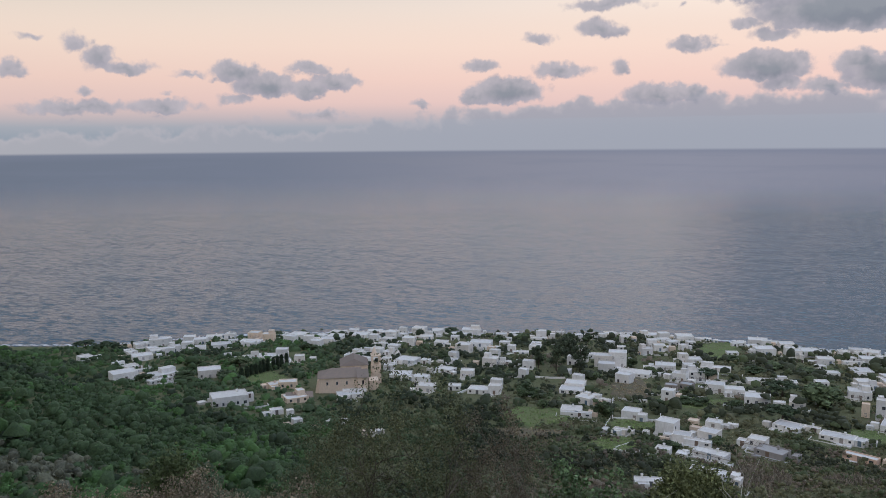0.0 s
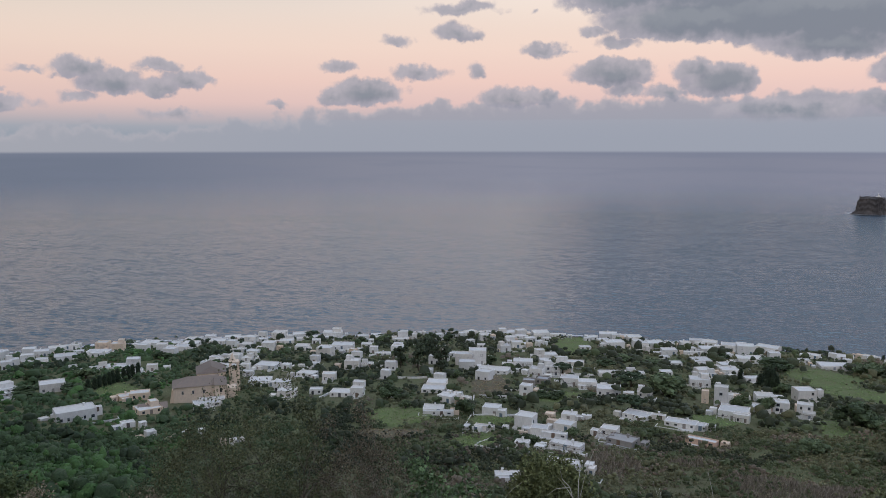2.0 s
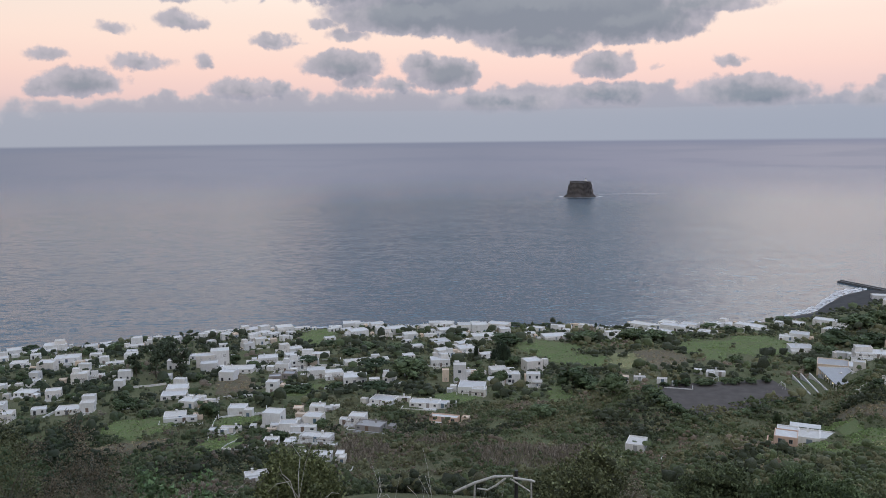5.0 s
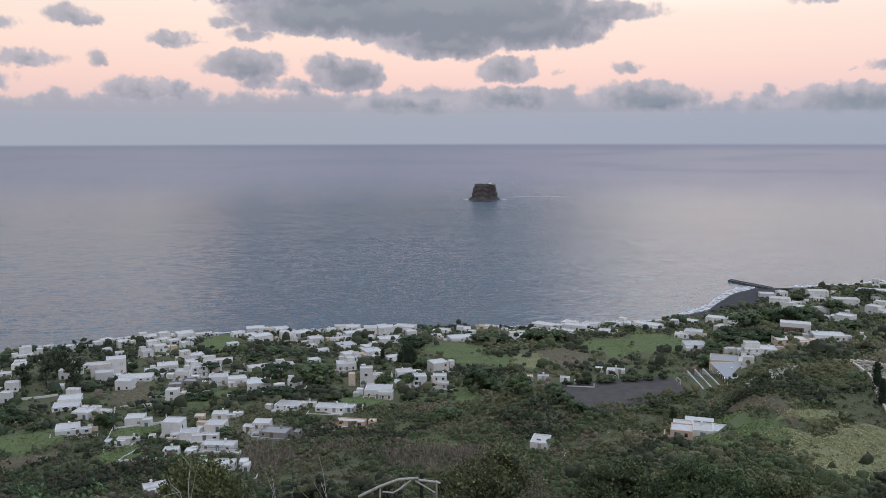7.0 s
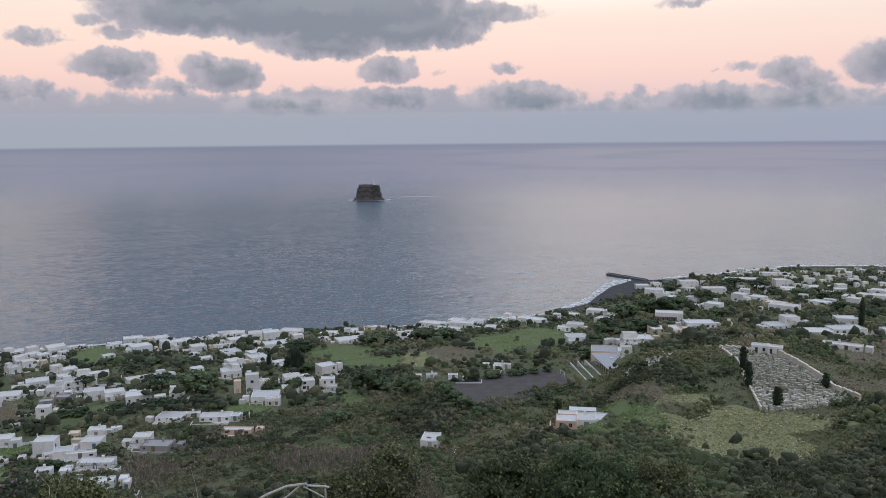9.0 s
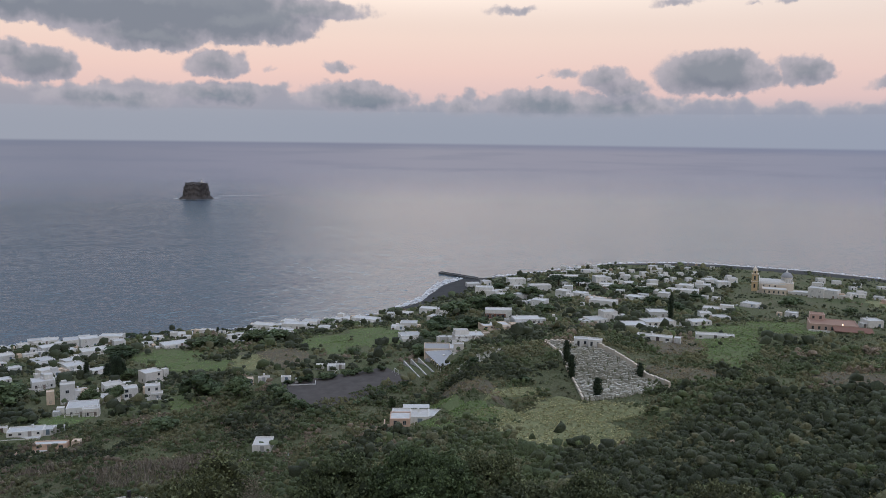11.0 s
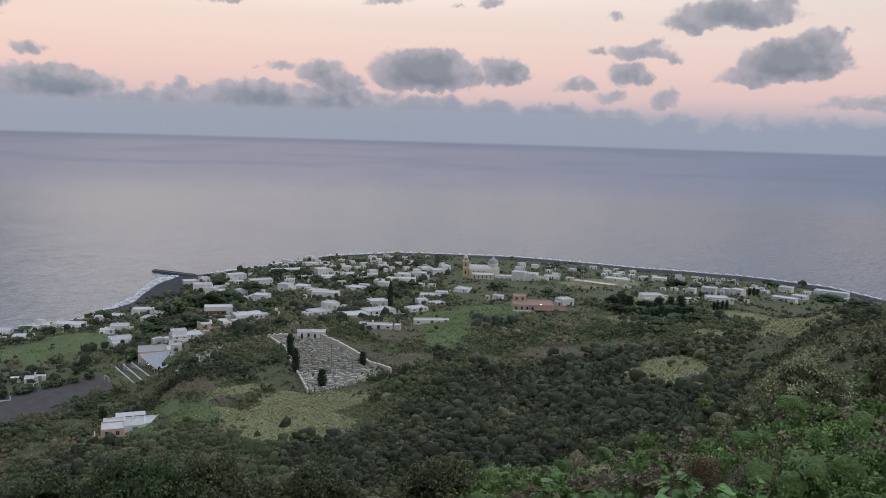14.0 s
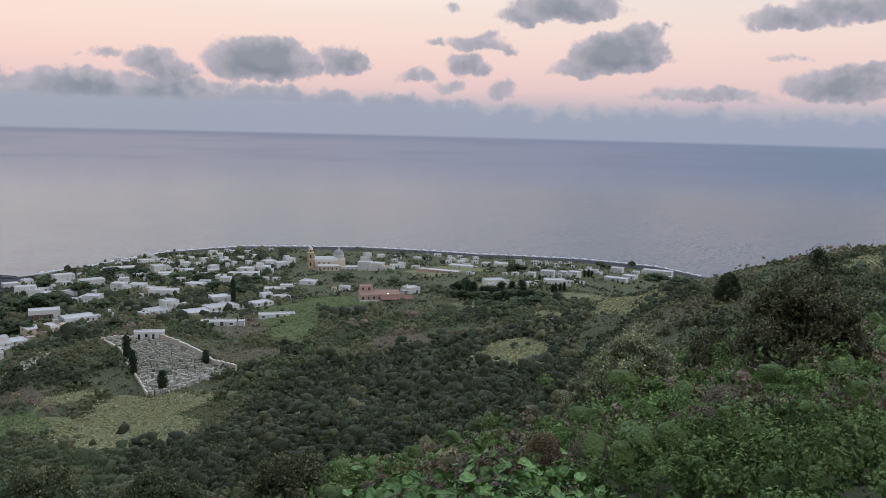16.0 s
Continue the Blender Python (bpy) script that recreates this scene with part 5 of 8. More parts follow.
house(619, 147, -86, 8.3, 6.9, 3.1)
house(525, 78, -49, 9.2, 8.6, 4.3)
house(791, 168, -89, 13.0, 10.9, 8.7)
house(795, 157, -92, 12.8, 11.0, 7.2)
house(790, 144, -98, 8.8, 7.8, 3.2)
house(840, 142, -71, 14.0, 11.0, 3.0)
house(951, 160, -59, 5.8, 5.2, 3.4)
house(841, 125, -91, 8.3, 6.9, 2.6)
house(788, 95, -104, 41.9, 11.0, 2.7, "peach")
house(855, 80, -102, 24.1, 11.0, 3.1)
house(928, 85, -70, 8.7, 7.6, 3.5)
house(961, 98, -65, 8.8, 7.8, 3.0)
house(768, 62, -112, 7.9, 3.0, 2.4)
house(891, 38, -89, 14.6, 11.0, 3.8)
house(643, 31, -68, 16.3, 11.0, 3.7)
house(596, 25, -77, 12.6, 3.0, 2.3)
house(765, 20, -106, 6.1, 5.4, 2.4)
house(748, 5, -107, 6.9, 6.1, 4.5)
house(604, 4, -59, 8.2, 5.8, 2.4)
house(772, -10, -100, 12.6, 10.4, 5.9)
house(658, -16, -81, 16.5, 11.0, 3.9)
house(812, -25, -117, 8.6, 7.9, 4.2)
house(811, -35, -119, 10.5, 9.7, 5.9)
house(717, -37, -78, 11.0, 3.0, 2.3)
house(910, -57, -116, 10.9, 9.9, 3.0)
house(895, -64, -112, 9.8, 8.7, 2.5)
house(957, -91, -109, 13.3, 11.0, 5.4)
house(831, -78, -110, 22.2, 11.0, 3.4)
house(885, -97, -116, 13.7, 11.0, 3.2)
house(968, -138, -110, 33.8, 11.0, 5.5)
house(935, -149, -129, 8.4, 7.3, 2.4)
house(959, -113, -107, 7.5, 6.3, 3.2)
house(942, 2, -94, 3.9, 3.4, 2.4)
house(973, -5, -82, 3.8, 3.4, 2.4)
house(957, -12, -92, 4.1, 3.8, 2.4)
house(989, -18, -86, 3.4, 3.0, 2.4)
house(970, -23, -87, 4.7, 4.0, 2.4)
house(1003, -29, -81, 3.9, 3.5, 2.5)
house(989, -35, -88, 4.1, 4.0, 2.4)
house(1009, -41, -76, 3.7, 3.4, 3.1)
house(891, -2, -102, 3.4, 3.0, 2.3)
house(1013, -12, -85, 4.1, 3.0, 2.3)
house(939, -24, -103, 3.0, 3.0, 2.3)
house(965, -42, -95, 4.0, 3.9, 2.4)
house(912, 397, -59, 6.6, 5.4, 3.5)
house(933, 421, -69, 7.1, 5.5, 3.6)
house(859, 398, -51, 5.9, 5.1, 3.3)
house(906, 431, -82, 6.2, 5.4, 2.9)
house(837, 357, -40, 5.3, 4.9, 3.7)
house(892, 330, -55, 7.1, 6.2, 3.8)
house(832, 298, -48, 6.8, 6.2, 3.4)
house(933, 330, -60, 9.6, 8.0, 3.1)
house(786, 360, -42, 6.2, 5.6, 2.8)
far_house(-55, 651, -13, 6.5, 5.1, 2.6)
far_house(249, 629, -12, 6.9, 4.5, 5.4)
far_house(189, 621, 12, 6.6, 4.4, 2.9)
far_house(423, 495, -51, 8.0, 4.9, 2.6)
far_house(332, 581, -27, 7.9, 5.6, 5.4)
far_house(479, 441, -76, 6.5, 4.8, 3.2)
far_house(245, 575, -8, 7.0, 5.0, 5.4)
far_house(232, 636, 1, 7.7, 6.6, 2.9)
far_house(-169, 652, 14, 7.5, 5.1, 2.6)
far_house(-207, 659, 6, 9.0, 7.5, 5.4)
far_house(417, 453, -50, 6.7, 4.3, 2.6)
far_house(59, 643, 12, 7.2, 4.9, 2.9)
far_house(532, 448, -69, 5.3, 3.2, 2.9)
far_house(-35, 661, -15, 8.9, 6.3, 2.9)
far_house(436, 475, -57, 6.8, 5.4, 2.6)
far_house(160, 619, 2, 7.9, 5.4, 3.2)
far_house(-237, 611, 25, 7.3, 5.7, 2.9)
far_house(309, 512, -14, 5.2, 4.7, 3.2)
far_house(-102, 668, -19, 8.4, 7.0, 2.6)
far_house(332, 499, -19, 7.3, 5.0, 2.9)
far_house(18, 654, -13, 7.6, 5.9, 3.2)
far_house(276, 551, -2, 8.2, 5.1, 2.9)
far_house(432, 484, -65, 5.9, 4.5, 2.9)
far_house(8, 669, 5, 7.3, 5.1, 2.6)
far_house(369, 507, -43, 5.5, 4.6, 3.2)
far_house(-12, 649, -12, 5.1, 3.4, 5.4)
far_house(504, 488, -69, 8.9, 7.9, 2.9)
far_house(-222, 620, 35, 8.0, 7.1, 3.2)
far_house(458, 508, -53, 8.4, 5.4, 2.9)
far_house(-224, 658, 31, 7.8, 6.8, 5.4)
far_house(202, 568, -5, 8.0, 5.5, 2.6)
far_house(174, 614, 9, 8.8, 6.2, 3.2)
far_house(512, 461, -80, 8.2, 5.5, 2.6)
far_house(363, 477, -24, 7.5, 4.6, 3.2)
far_house(162, 586, 12, 6.3, 5.4, 2.9)
far_house(-200, 592, 18, 6.9, 5.6, 5.4)
far_house(8, 625, -8, 6.4, 5.0, 3.2)
far_house(-35, 686, -16, 6.7, 4.0, 5.4)
far_house(372, 527, -43, 5.2, 4.1, 5.4)
far_house(261, 609, -5, 6.3, 4.5, 2.6)
far_house(284, 532, -14, 6.7, 5.8, 3.2)
far_house(58, 669, 2, 8.2, 6.0, 2.6)
far_house(491, 481, -67, 8.4, 6.0, 2.6)
far_house(330, 552, -29, 5.4, 3.3, 2.9)
far_house(-56, 638, -14, 7.1, 5.7, 5.4)
far_house(-97, 607, -19, 8.4, 7.1, 5.4)
far_house(225, 629, 0, 5.1, 3.9, 2.9)
far_house(447, 443, -56, 6.3, 5.3, 2.9)
far_house(553, 466, -64, 6.8, 6.0, 3.2)
far_house(49, 628, -5, 6.4, 4.0, 2.9)
far_house(322, 518, -17, 7.8, 6.2, 5.4)
far_house(-121, 637, -16, 8.6, 6.4, 5.4)
far_house(460, 476, -58, 6.8, 4.4, 3.2)
far_house(178, 657, 5, 8.4, 7.0, 5.4)
far_house(231, 607, 4, 8.9, 6.2, 3.2)
far_house(-107, 635, -5, 6.3, 4.0, 5.4)
far_house(293, 539, -7, 7.3, 5.8, 2.6)
far_house(145, 646, 7, 8.4, 6.9, 2.6)
far_house(125, 608, 11, 5.9, 4.8, 2.9)
far_house(397, 482, -50, 5.8, 3.8, 2.6)
far_house(432, 467, -59, 8.5, 6.2, 2.6)
far_house(-150, 622, -8, 8.7, 6.4, 3.2)
far_house(105, 632, 9, 5.8, 5.2, 5.4)
far_house(410, 462, -48, 6.7, 5.1, 3.2)
far_house(893, 469, -77, 8.8, 7.1, 3.2)
far_house(874, 414, -68, 7.5, 5.2, 2.9)
far_house(726, 439, -40, 9.6, 6.1, 2.9)
far_house(905, 315, -57, 8.2, 5.7, 2.9)
far_house(739, 367, -60, 5.9, 4.8, 5.4)
far_house(736, 391, -45, 7.0, 5.8, 3.2)
far_house(801, 484, -45, 8.4, 7.3, 2.6)
far_house(667, 395, -56, 7.1, 6.0, 2.9)
far_house(691, 312, -83, 7.0, 5.3, 2.9)
far_house(663, 260, -82, 9.0, 8.0, 5.4)
far_house(789, 432, -36, 7.6, 6.6, 5.4)
far_house(651, 423, -67, 8.2, 6.8, 2.9)
far_house(818, 397, -50, 7.3, 5.5, 2.6)
far_house(1000, 382, -97, 9.7, 6.7, 2.9)
far_house(701, 372, -58, 5.4, 4.7, 3.2)
far_house(675, 283, -80, 9.2, 5.6, 2.6)
far_house(776, 314, -45, 9.0, 7.8, 5.4)
far_house(727, 304, -63, 6.6, 4.8, 2.9)
far_house(791, 329, -59, 7.4, 6.3, 2.9)
far_house(754, 327, -51, 7.3, 5.3, 2.9)
far_house(640, 318, -76, 6.3, 4.6, 3.2)
far_house(697, 346, -74, 6.0, 4.4, 2.9)
far_house(621, 356, -70, 7.5, 6.5, 2.9)
far_house(661, 353, -68, 5.3, 3.6, 5.4)
far_house(1011, 393, -89, 7.4, 4.5, 3.2)
far_house(889, 297, -62, 5.0, 3.1, 2.9)
far_house(804, 387, -42, 5.9, 4.2, 5.4)
far_house(850, 453, -51, 6.9, 5.5, 5.4)
far_house(692, 435, -54, 9.2, 6.6, 3.2)
far_house(920, 474, -82, 9.3, 8.2, 3.2)
far_house(798, 278, -64, 7.1, 5.9, 5.4)
far_house(907, 485, -72, 7.5, 6.6, 5.4)
far_house(679, 231, -87, 5.9, 5.0, 2.6)
far_house(902, 360, -65, 5.5, 4.7, 2.6)
far_house(986, 357, -75, 7.2, 5.9, 3.2)
far_house(666, 217, -87, 6.0, 5.2, 3.2)
far_house(676, 311, -77, 5.4, 3.6, 2.6)
far_house(1020, 338, -79, 5.7, 3.6, 3.2)
far_house(747, 250, -80, 7.8, 6.5, 3.2)
far_house(852, 332, -54, 5.9, 3.7, 2.6)
far_house(952, 428, -73, 5.5, 3.7, 2.6)
far_house(791, 462, -37, 7.3, 4.6, 3.2)
far_house(920, 320, -54, 6.8, 4.2, 2.9)
far_house(670, 427, -58, 7.2, 5.0, 2.9)
far_house(972, 397, -82, 9.9, 8.7, 5.4)
far_house(687, 362, -67, 8.1, 7.0, 5.4)
far_house(839, 413, -38, 5.2, 3.1, 2.6)
far_house(637, 415, -73, 7.5, 5.6, 2.9)
far_house(748, 378, -41, 8.7, 6.0, 2.6)
far_house(921, 448, -80, 6.4, 5.4, 3.2)
far_house(712, 463, -30, 6.8, 5.6, 2.6)
far_house(606, 367, -90, 9.8, 8.7, 5.4)
far_house(1030, 95, -64, 6.5, 4.8, 2.9)
far_house(929, 193, -66, 6.4, 4.9, 2.6)
far_house(920, 55, -82, 7.7, 6.3, 3.2)
far_house(988, 1, -70, 8.7, 5.8, 2.9)
far_house(997, 73, -72, 6.3, 3.8, 2.6)
far_house(963, 199, -50, 8.6, 6.4, 5.4)
far_house(977, 85, -74, 6.2, 4.0, 2.6)
far_house(934, 69, -68, 6.8, 5.0, 2.9)
far_house(902, 16, -98, 5.2, 3.4, 5.4)
far_house(973, -97, -104, 5.1, 3.9, 5.4)
far_house(992, 168, -67, 8.0, 5.9, 2.6)
far_house(959, 83, -57, 8.6, 6.8, 2.9)
far_house(930, 99, -59, 7.6, 5.5, 2.6)
far_house(1025, 123, -70, 8.8, 6.3, 3.2)
far_house(1021, 74, -54, 7.0, 5.7, 2.6)
far_house(905, 191, -67, 8.8, 6.0, 5.4)
far_house(906, 44, -85, 5.6, 4.5, 5.4)
far_house(877, 144, -79, 8.0, 5.3, 2.9)
far_house(894, 74, -74, 6.6, 4.5, 2.9)
far_house(914, 158, -51, 6.5, 5.1, 2.9)
far_house(950, 181, -66, 8.6, 7.3, 5.4)
far_house(954, 20, -83, 7.2, 5.4, 5.4)
far_house(965, 139, -52, 8.7, 5.7, 2.9)
far_house(1009, 106, -61, 5.5, 3.4, 2.9)
far_house(1004, -79, -88, 9.0, 6.8, 3.2)
far_house(902, 57, -91, 7.4, 5.6, 3.2)
far_house(153, 504, -4, 7.8, 6.4, 3.2)
far_house(241, 517, 7, 6.1, 4.2, 2.6)
far_house(28, 442, -18, 6.3, 4.1, 5.4)
far_house(81, 513, -25, 7.4, 5.0, 5.4)
far_house(81, 591, -10, 6.5, 4.9, 2.6)
far_house(95, 568, -9, 7.8, 5.4, 3.2)
far_house(71, 482, -18, 7.6, 5.9, 2.9)
far_house(41, 418, -37, 5.3, 4.6, 2.9)
far_house(45, 469, -26, 5.1, 4.5, 5.4)
far_house(200, 533, 9, 8.4, 6.1, 2.6)
far_house(125, 573, -8, 5.9, 4.1, 2.9)
far_house(-14, 451, -15, 8.5, 7.2, 5.4)
far_house(89, 526, -18, 7.6, 4.8, 2.6)
far_house(-37, 577, -22, 8.0, 6.8, 3.2)
far_house(51, 493, -17, 7.3, 4.8, 5.4)
far_house(99, 452, -36, 8.3, 7.0, 5.4)
far_house(44, 595, -10, 7.6, 5.1, 3.2)
far_house(104, 465, -24, 8.4, 6.9, 2.9)
far_house(96, 541, -9, 8.4, 6.3, 2.9)
far_house(5, 439, -9, 6.8, 5.1, 2.9)
far_house(235, 489, -10, 7.9, 5.6, 2.9)
far_house(33, 544, -29, 6.4, 4.2, 5.4)
far_house(73, 446, -33, 6.2, 3.9, 5.4)
far_house(67, 595, -13, 6.9, 5.7, 3.2)
far_house(189, 404, -30, 6.3, 4.0, 3.2)
far_house(212, 453, -10, 7.0, 5.9, 2.9)
dh = root("distant_houses", 0, 0, 0, 0, "small whitewashed flat-roofed houses packed between the others", "houses")
for nm, geo, mt in (("walls", FAR_SHELLS, WHITEWASH), ("roofs", FAR_ROOFS, ROOF), ("openings", FAR_OPENINGS, GLASS)):
    part(nm, joined(*geo), mt, dh)
tagged(dh, "small whitewashed flat-roofed houses packed between the others", "houses", kind="stuff")

# the villa on its shelf of grass below the lookout
v = root("villa", 205.2, 160.6, -52, float(ground(205.2, 160.6)) - 1.0, "low white villa with a peach end wall and flat terraces", "house")
part("wall", walls(-9.5, -2.8, 0, 7.2, 2.7), PEACH, v, "peach plaster end block")
part("roof", box(-9.2, -3.1, 0.3, 6.9, 2.0, 2.35), ROOF, v)
part("wall", walls(-2.8, 3.2, 1.4, 9.4, 2.9), WHITEWASH, v)
part("roof", box(-2.5, 2.9, 1.7, 9.1, 2.15, 2.5), ROOF, v)
part("wall", walls(3.2, 9.6, 3.6, 10.6, 2.5), WHITEWASH, v)
part("roof", box(3.5, 9.3, 3.9, 10.3, 1.8, 2.1), ROOF, v)
part("wall", walls(-9.0, -2.81, 7.205, 11.5, 2.5), WHITEWASH, v)
part("roof", box(-8.7, -3.1, 7.5, 11.2, 1.8, 2.1), ROOF, v)
part("canopy", box(-5.5, 3.5, 11.8, 15.6, 2.3, 2.46), ROOF, v, "white slab canopy over the back terrace")
for px_, py_ in ((-5.1, 12.1), (3.1, 12.1), (-5.1, 15.3), (3.1, 15.3)):
    part("canopy_post", box(px_ - 0.14, px_ + 0.14, py_ - 0.14, py_ + 0.14, -1.5, 2.3), WHITEWASH, v)
part("porch_roof", box(9.7, 13.4, 7.2, 10.4, 1.7, 1.86), ROOF_GREY, v, "grey sheet porch roof")
for px_ in (10.0, 13.0):
    part("porch_post", box(px_ - 0.1, px_ + 0.1, 7.4, 7.6, -1.5, 1.7), DEAD_WOOD, v)
part("terrace", box(3.0, 11.5, 1.0, 3.58, -2.5, 0.15), ROOF, v)
part("terrace_wall", joined(box(3.0, 11.5, 0.75, 0.99, -2.5, 0.7), box(11.51, 11.75, 0.75, 3.58, -2.5, 0.7)), WHITEWASH, v)
for cx in (-7.7, -4.7):
    opening(v, "window", cx, 0, 0.7, 1.0, 1.2, 0, True)
opening(v, "door", 0.3, 1.4, 0.1, 1.4, 2.1, 0, True)
for cx in (4.6, 6.4, 8.4):
    opening(v, "window" if cx != 6.4 else "door", cx, 3.6, 0.16 if cx == 6.4 else 0.7, 1.2, 1.9 if cx == 6.4 else 1.1, 0, True)
part("chimney", box(-0.6, 0.1, 7.6, 8.3, 2.4, 3.6), WHITEWASH, v)
part("porch_wall", box(-11.2, -9.52, -1.5, -1.2, -2.5, 1.2), PEACH, v)
part("porch_wall", box(-11.4, -11.1, -1.2, 3.5, -2.5, 1.3), PEACH, v)
FOOTPRINTS.append((205.2, 160.6, -52, 13, -3, 14))

# the long building with a slab roof beside the field, its lit porch towards the pitch
c = root("terraced_building", 319, 237, 53.3, 51.6, "long white building with a grey concrete slab roof and lit porch", "building")
part("wall", walls(0.8, 27, -13, -2.6, 3.2, foot=-9), WHITEWASH, c)
part("roof", box(0, 28, -13.8, 0, 3.22, 3.5), ROOF_GREY, c, "grey concrete slab")
part("parapet", joined(box(0.2, 27.8, -13.7, -13.4, 3.502, 3.85), box(27.4, 27.7, -13.39, -0.3, 3.502, 3.8)), WHITEWASH, c)
part("porch_floor", box(0.2, 27.6, -2.58, -0.3, -9, 0.0), ROOF_GREY, c)
for i in range(8):
    part("pillar", box(0.5 + i * 3.8, 0.85 + i * 3.8, -0.8, -0.45, 0.0, 3.22), WHITEWASH, c)
    if i < 7:
        opening(c, "window" if i % 3 else "door", 2.5 + i * 3.8, -2.6, 0.7 if i % 3 else 0.02, 1.5, 1.6 if i % 3 else 2.1, 180, True)
for i in (1, 3, 4):
    part("lamp", dome(0.16, 2.5, 0.2, 0.7 + i * 3.8, -0.25, 8, 3), LIT, c, "small lit porch lamp")
part("skylight", box(17, 18.2, -8, -6.8, 3.502, 4.1), WHITEWASH, c)
FOOTPRINTS.append((319 + 16.8 * 0.5, 237 + 22.6 * 0.5, 53.3, 16, -15, 2))
ub = root("flat_roofed_block", 350, 257, -53, 50.0, "grey and white block of rooms with flat concrete roofs", "building")
part("wall", walls(-11, 3, 0, 13, 4.2, foot=-9), TAN_PLASTER, ub)
part("roof", box(-10.7, 2.7, 0.3, 12.7, 3.4, 3.8), ROOF_GREY, ub)
part("wall", walls(3.005, 10, -3, 7, 5.2, foot=-9), WHITEWASH, ub)
part("roof", box(3.3, 9.7, -2.7, 6.7, 4.4, 4.8), ROOF, ub)
part("stair_room", walls(4, 9.5, 7.005, 11, 7.0, 0.2, 0.3, -4), WHITEWASH, ub)
part("stair", joined(*[box(3.2, 4.4, -3.4 - q * 0.32, -3.02 - q * 0.32, -2, 2.4 - q * 0.3) for q in range(8)]), WHITEWASH, ub)
for i in range(3):
    opening(ub, "window", -8.8 + i * 4.2, 0, 1.2, 1.3, 1.6, 0, True)
opening(ub, "door", 7, -3, 0.6, 1.3, 2.1, 0, True)
opening(ub, "window", 8.6, -3, 2.9, 1.0, 1.3, 0, True)
FOOTPRINTS.append((350, 257, -53, 12, -5, 14))
# stepped walls of the stand between the building and the pitch, with clipped hedges between them
for (x0, y0), (x1, y1), top in (((312.5, 240.0), (331.5, 265.5), 51.0), ((316.5, 238.4), (333.8, 262.5), 51.7), ((309.5, 242.5), (327.5, 267.0), 50.6)):
    turn = math.degrees(math.atan2(y1 - y0, x1 - x0))
    length = math.hypot(x1 - x0, y1 - y0)
    w_ = root("retaining_wall", x0, y0, turn, top - 0.8, "low pale retaining wall in steps beside the field", "wall", "retaining walls")
    for q in range(9):
        part("panel", box(q * length / 9, (q + 1) * length / 9 - 0.006, -0.55, 0.0, -4.5, 0.8), ROOF, w_)
    FOOTPRINTS.append(((x0 + x1) / 2, (y0 + y1) / 2, turn, length / 2 + 1, -2, 2))

# the villa with dark red window frames
rv = root("arcaded_house", 470, 300, -57.5, None, "white house with a dark red arcaded front", "house")
part("wall", walls(-9, 9, 0, 9, 6.0), WHITEWASH, rv)
part("roof", box(-8.7, 8.7, 0.3, 8.7, 5.2, 5.6), ROOF, rv)
part("front", box(-9.0, 5.0, -0.25, -0.02, 0.0, 3.3), TILE, rv, "dark red painted front")
for i in range(4):
    opening(rv, "window", -7.2 + i * 3.4, -0.27, 0.8, 1.7, 1.8, 0, True)
FOOTPRINTS.append((470, 300, -57.5, 11, -2, 10))

# shrine pillar on the brow
sp = root("shrine_pillar", 451, 247, -61, None, "tall white masonry pillar with stepped head", "pillar")
part("shaft", box(-1.6, 1.6, -1.2, 1.2, -0.5, 4.6), WHITEWASH, sp)
part("arms", box(-2.4, 2.4, -0.9, 0.9, 3.0, 4.2), WHITEWASH, sp)
part("head", box(-0.9, 0.9, -0.9, 0.9, 4.6, 6.3), WHITEWASH, sp)

# the hotel in terracotta and pink
ho = root("hotel", 473, 88, -72, None, "pink plastered hotel with terracotta roofs and terrace", "hotel")
part("wall", walls(-14, 10, 0, 16, 4.0), PINK, ho)
part("roof", box(-13.7, 9.7, 0.3, 15.7, 3.2, 3.6), TERRACE, ho, "terracotta paved roof terrace")
part("tower", walls(-13, -5.5, 12, 19, 6.8), PINK, ho)
part("tower_roof", box(-12.7, -5.8, 12.3, 18.7, 6.0, 6.4), TERRACE, ho)
part("portico_roof", ([(-3, -9, 2.3), (16, -9, 2.3), (16, -0.01, 3.2), (-3, -0.01, 3.2), (-3, -9, 2.55), (16, -9, 2.55), (16, -0.01, 3.45), (-3, -0.01, 3.45)], BOX_FACES), TILE, ho, "dark red tiled portico roof")
for i in range(6):
    part("post", box(-2.6 + i * 3.6, -2.3 + i * 3.6, -8.8, -8.5, -1.5, 2.3), DEAD_WOOD, ho)
part("garden_wall", box(-15, -3.2, -5, -4.6, -2, 1.6), WHITEWASH, ho)
for i in range(6):
    opening(ho, "window", -12.5 + i * 3.2, 0, 1.0, 1.1, 1.6, 0, True)
for i in range(2):
    opening(ho, "window", -11.3 + i * 3.6, 12, 4.4, 1.1, 1.4, 0, True)
part("lamp", dome(0.42, 3.6, 0.5, 2.2, 2.0, 10, 4), LIT, ho, "glowing warm terrace lamp")
FOOTPRINTS.append((473, 88, -72, 17, -10, 20))

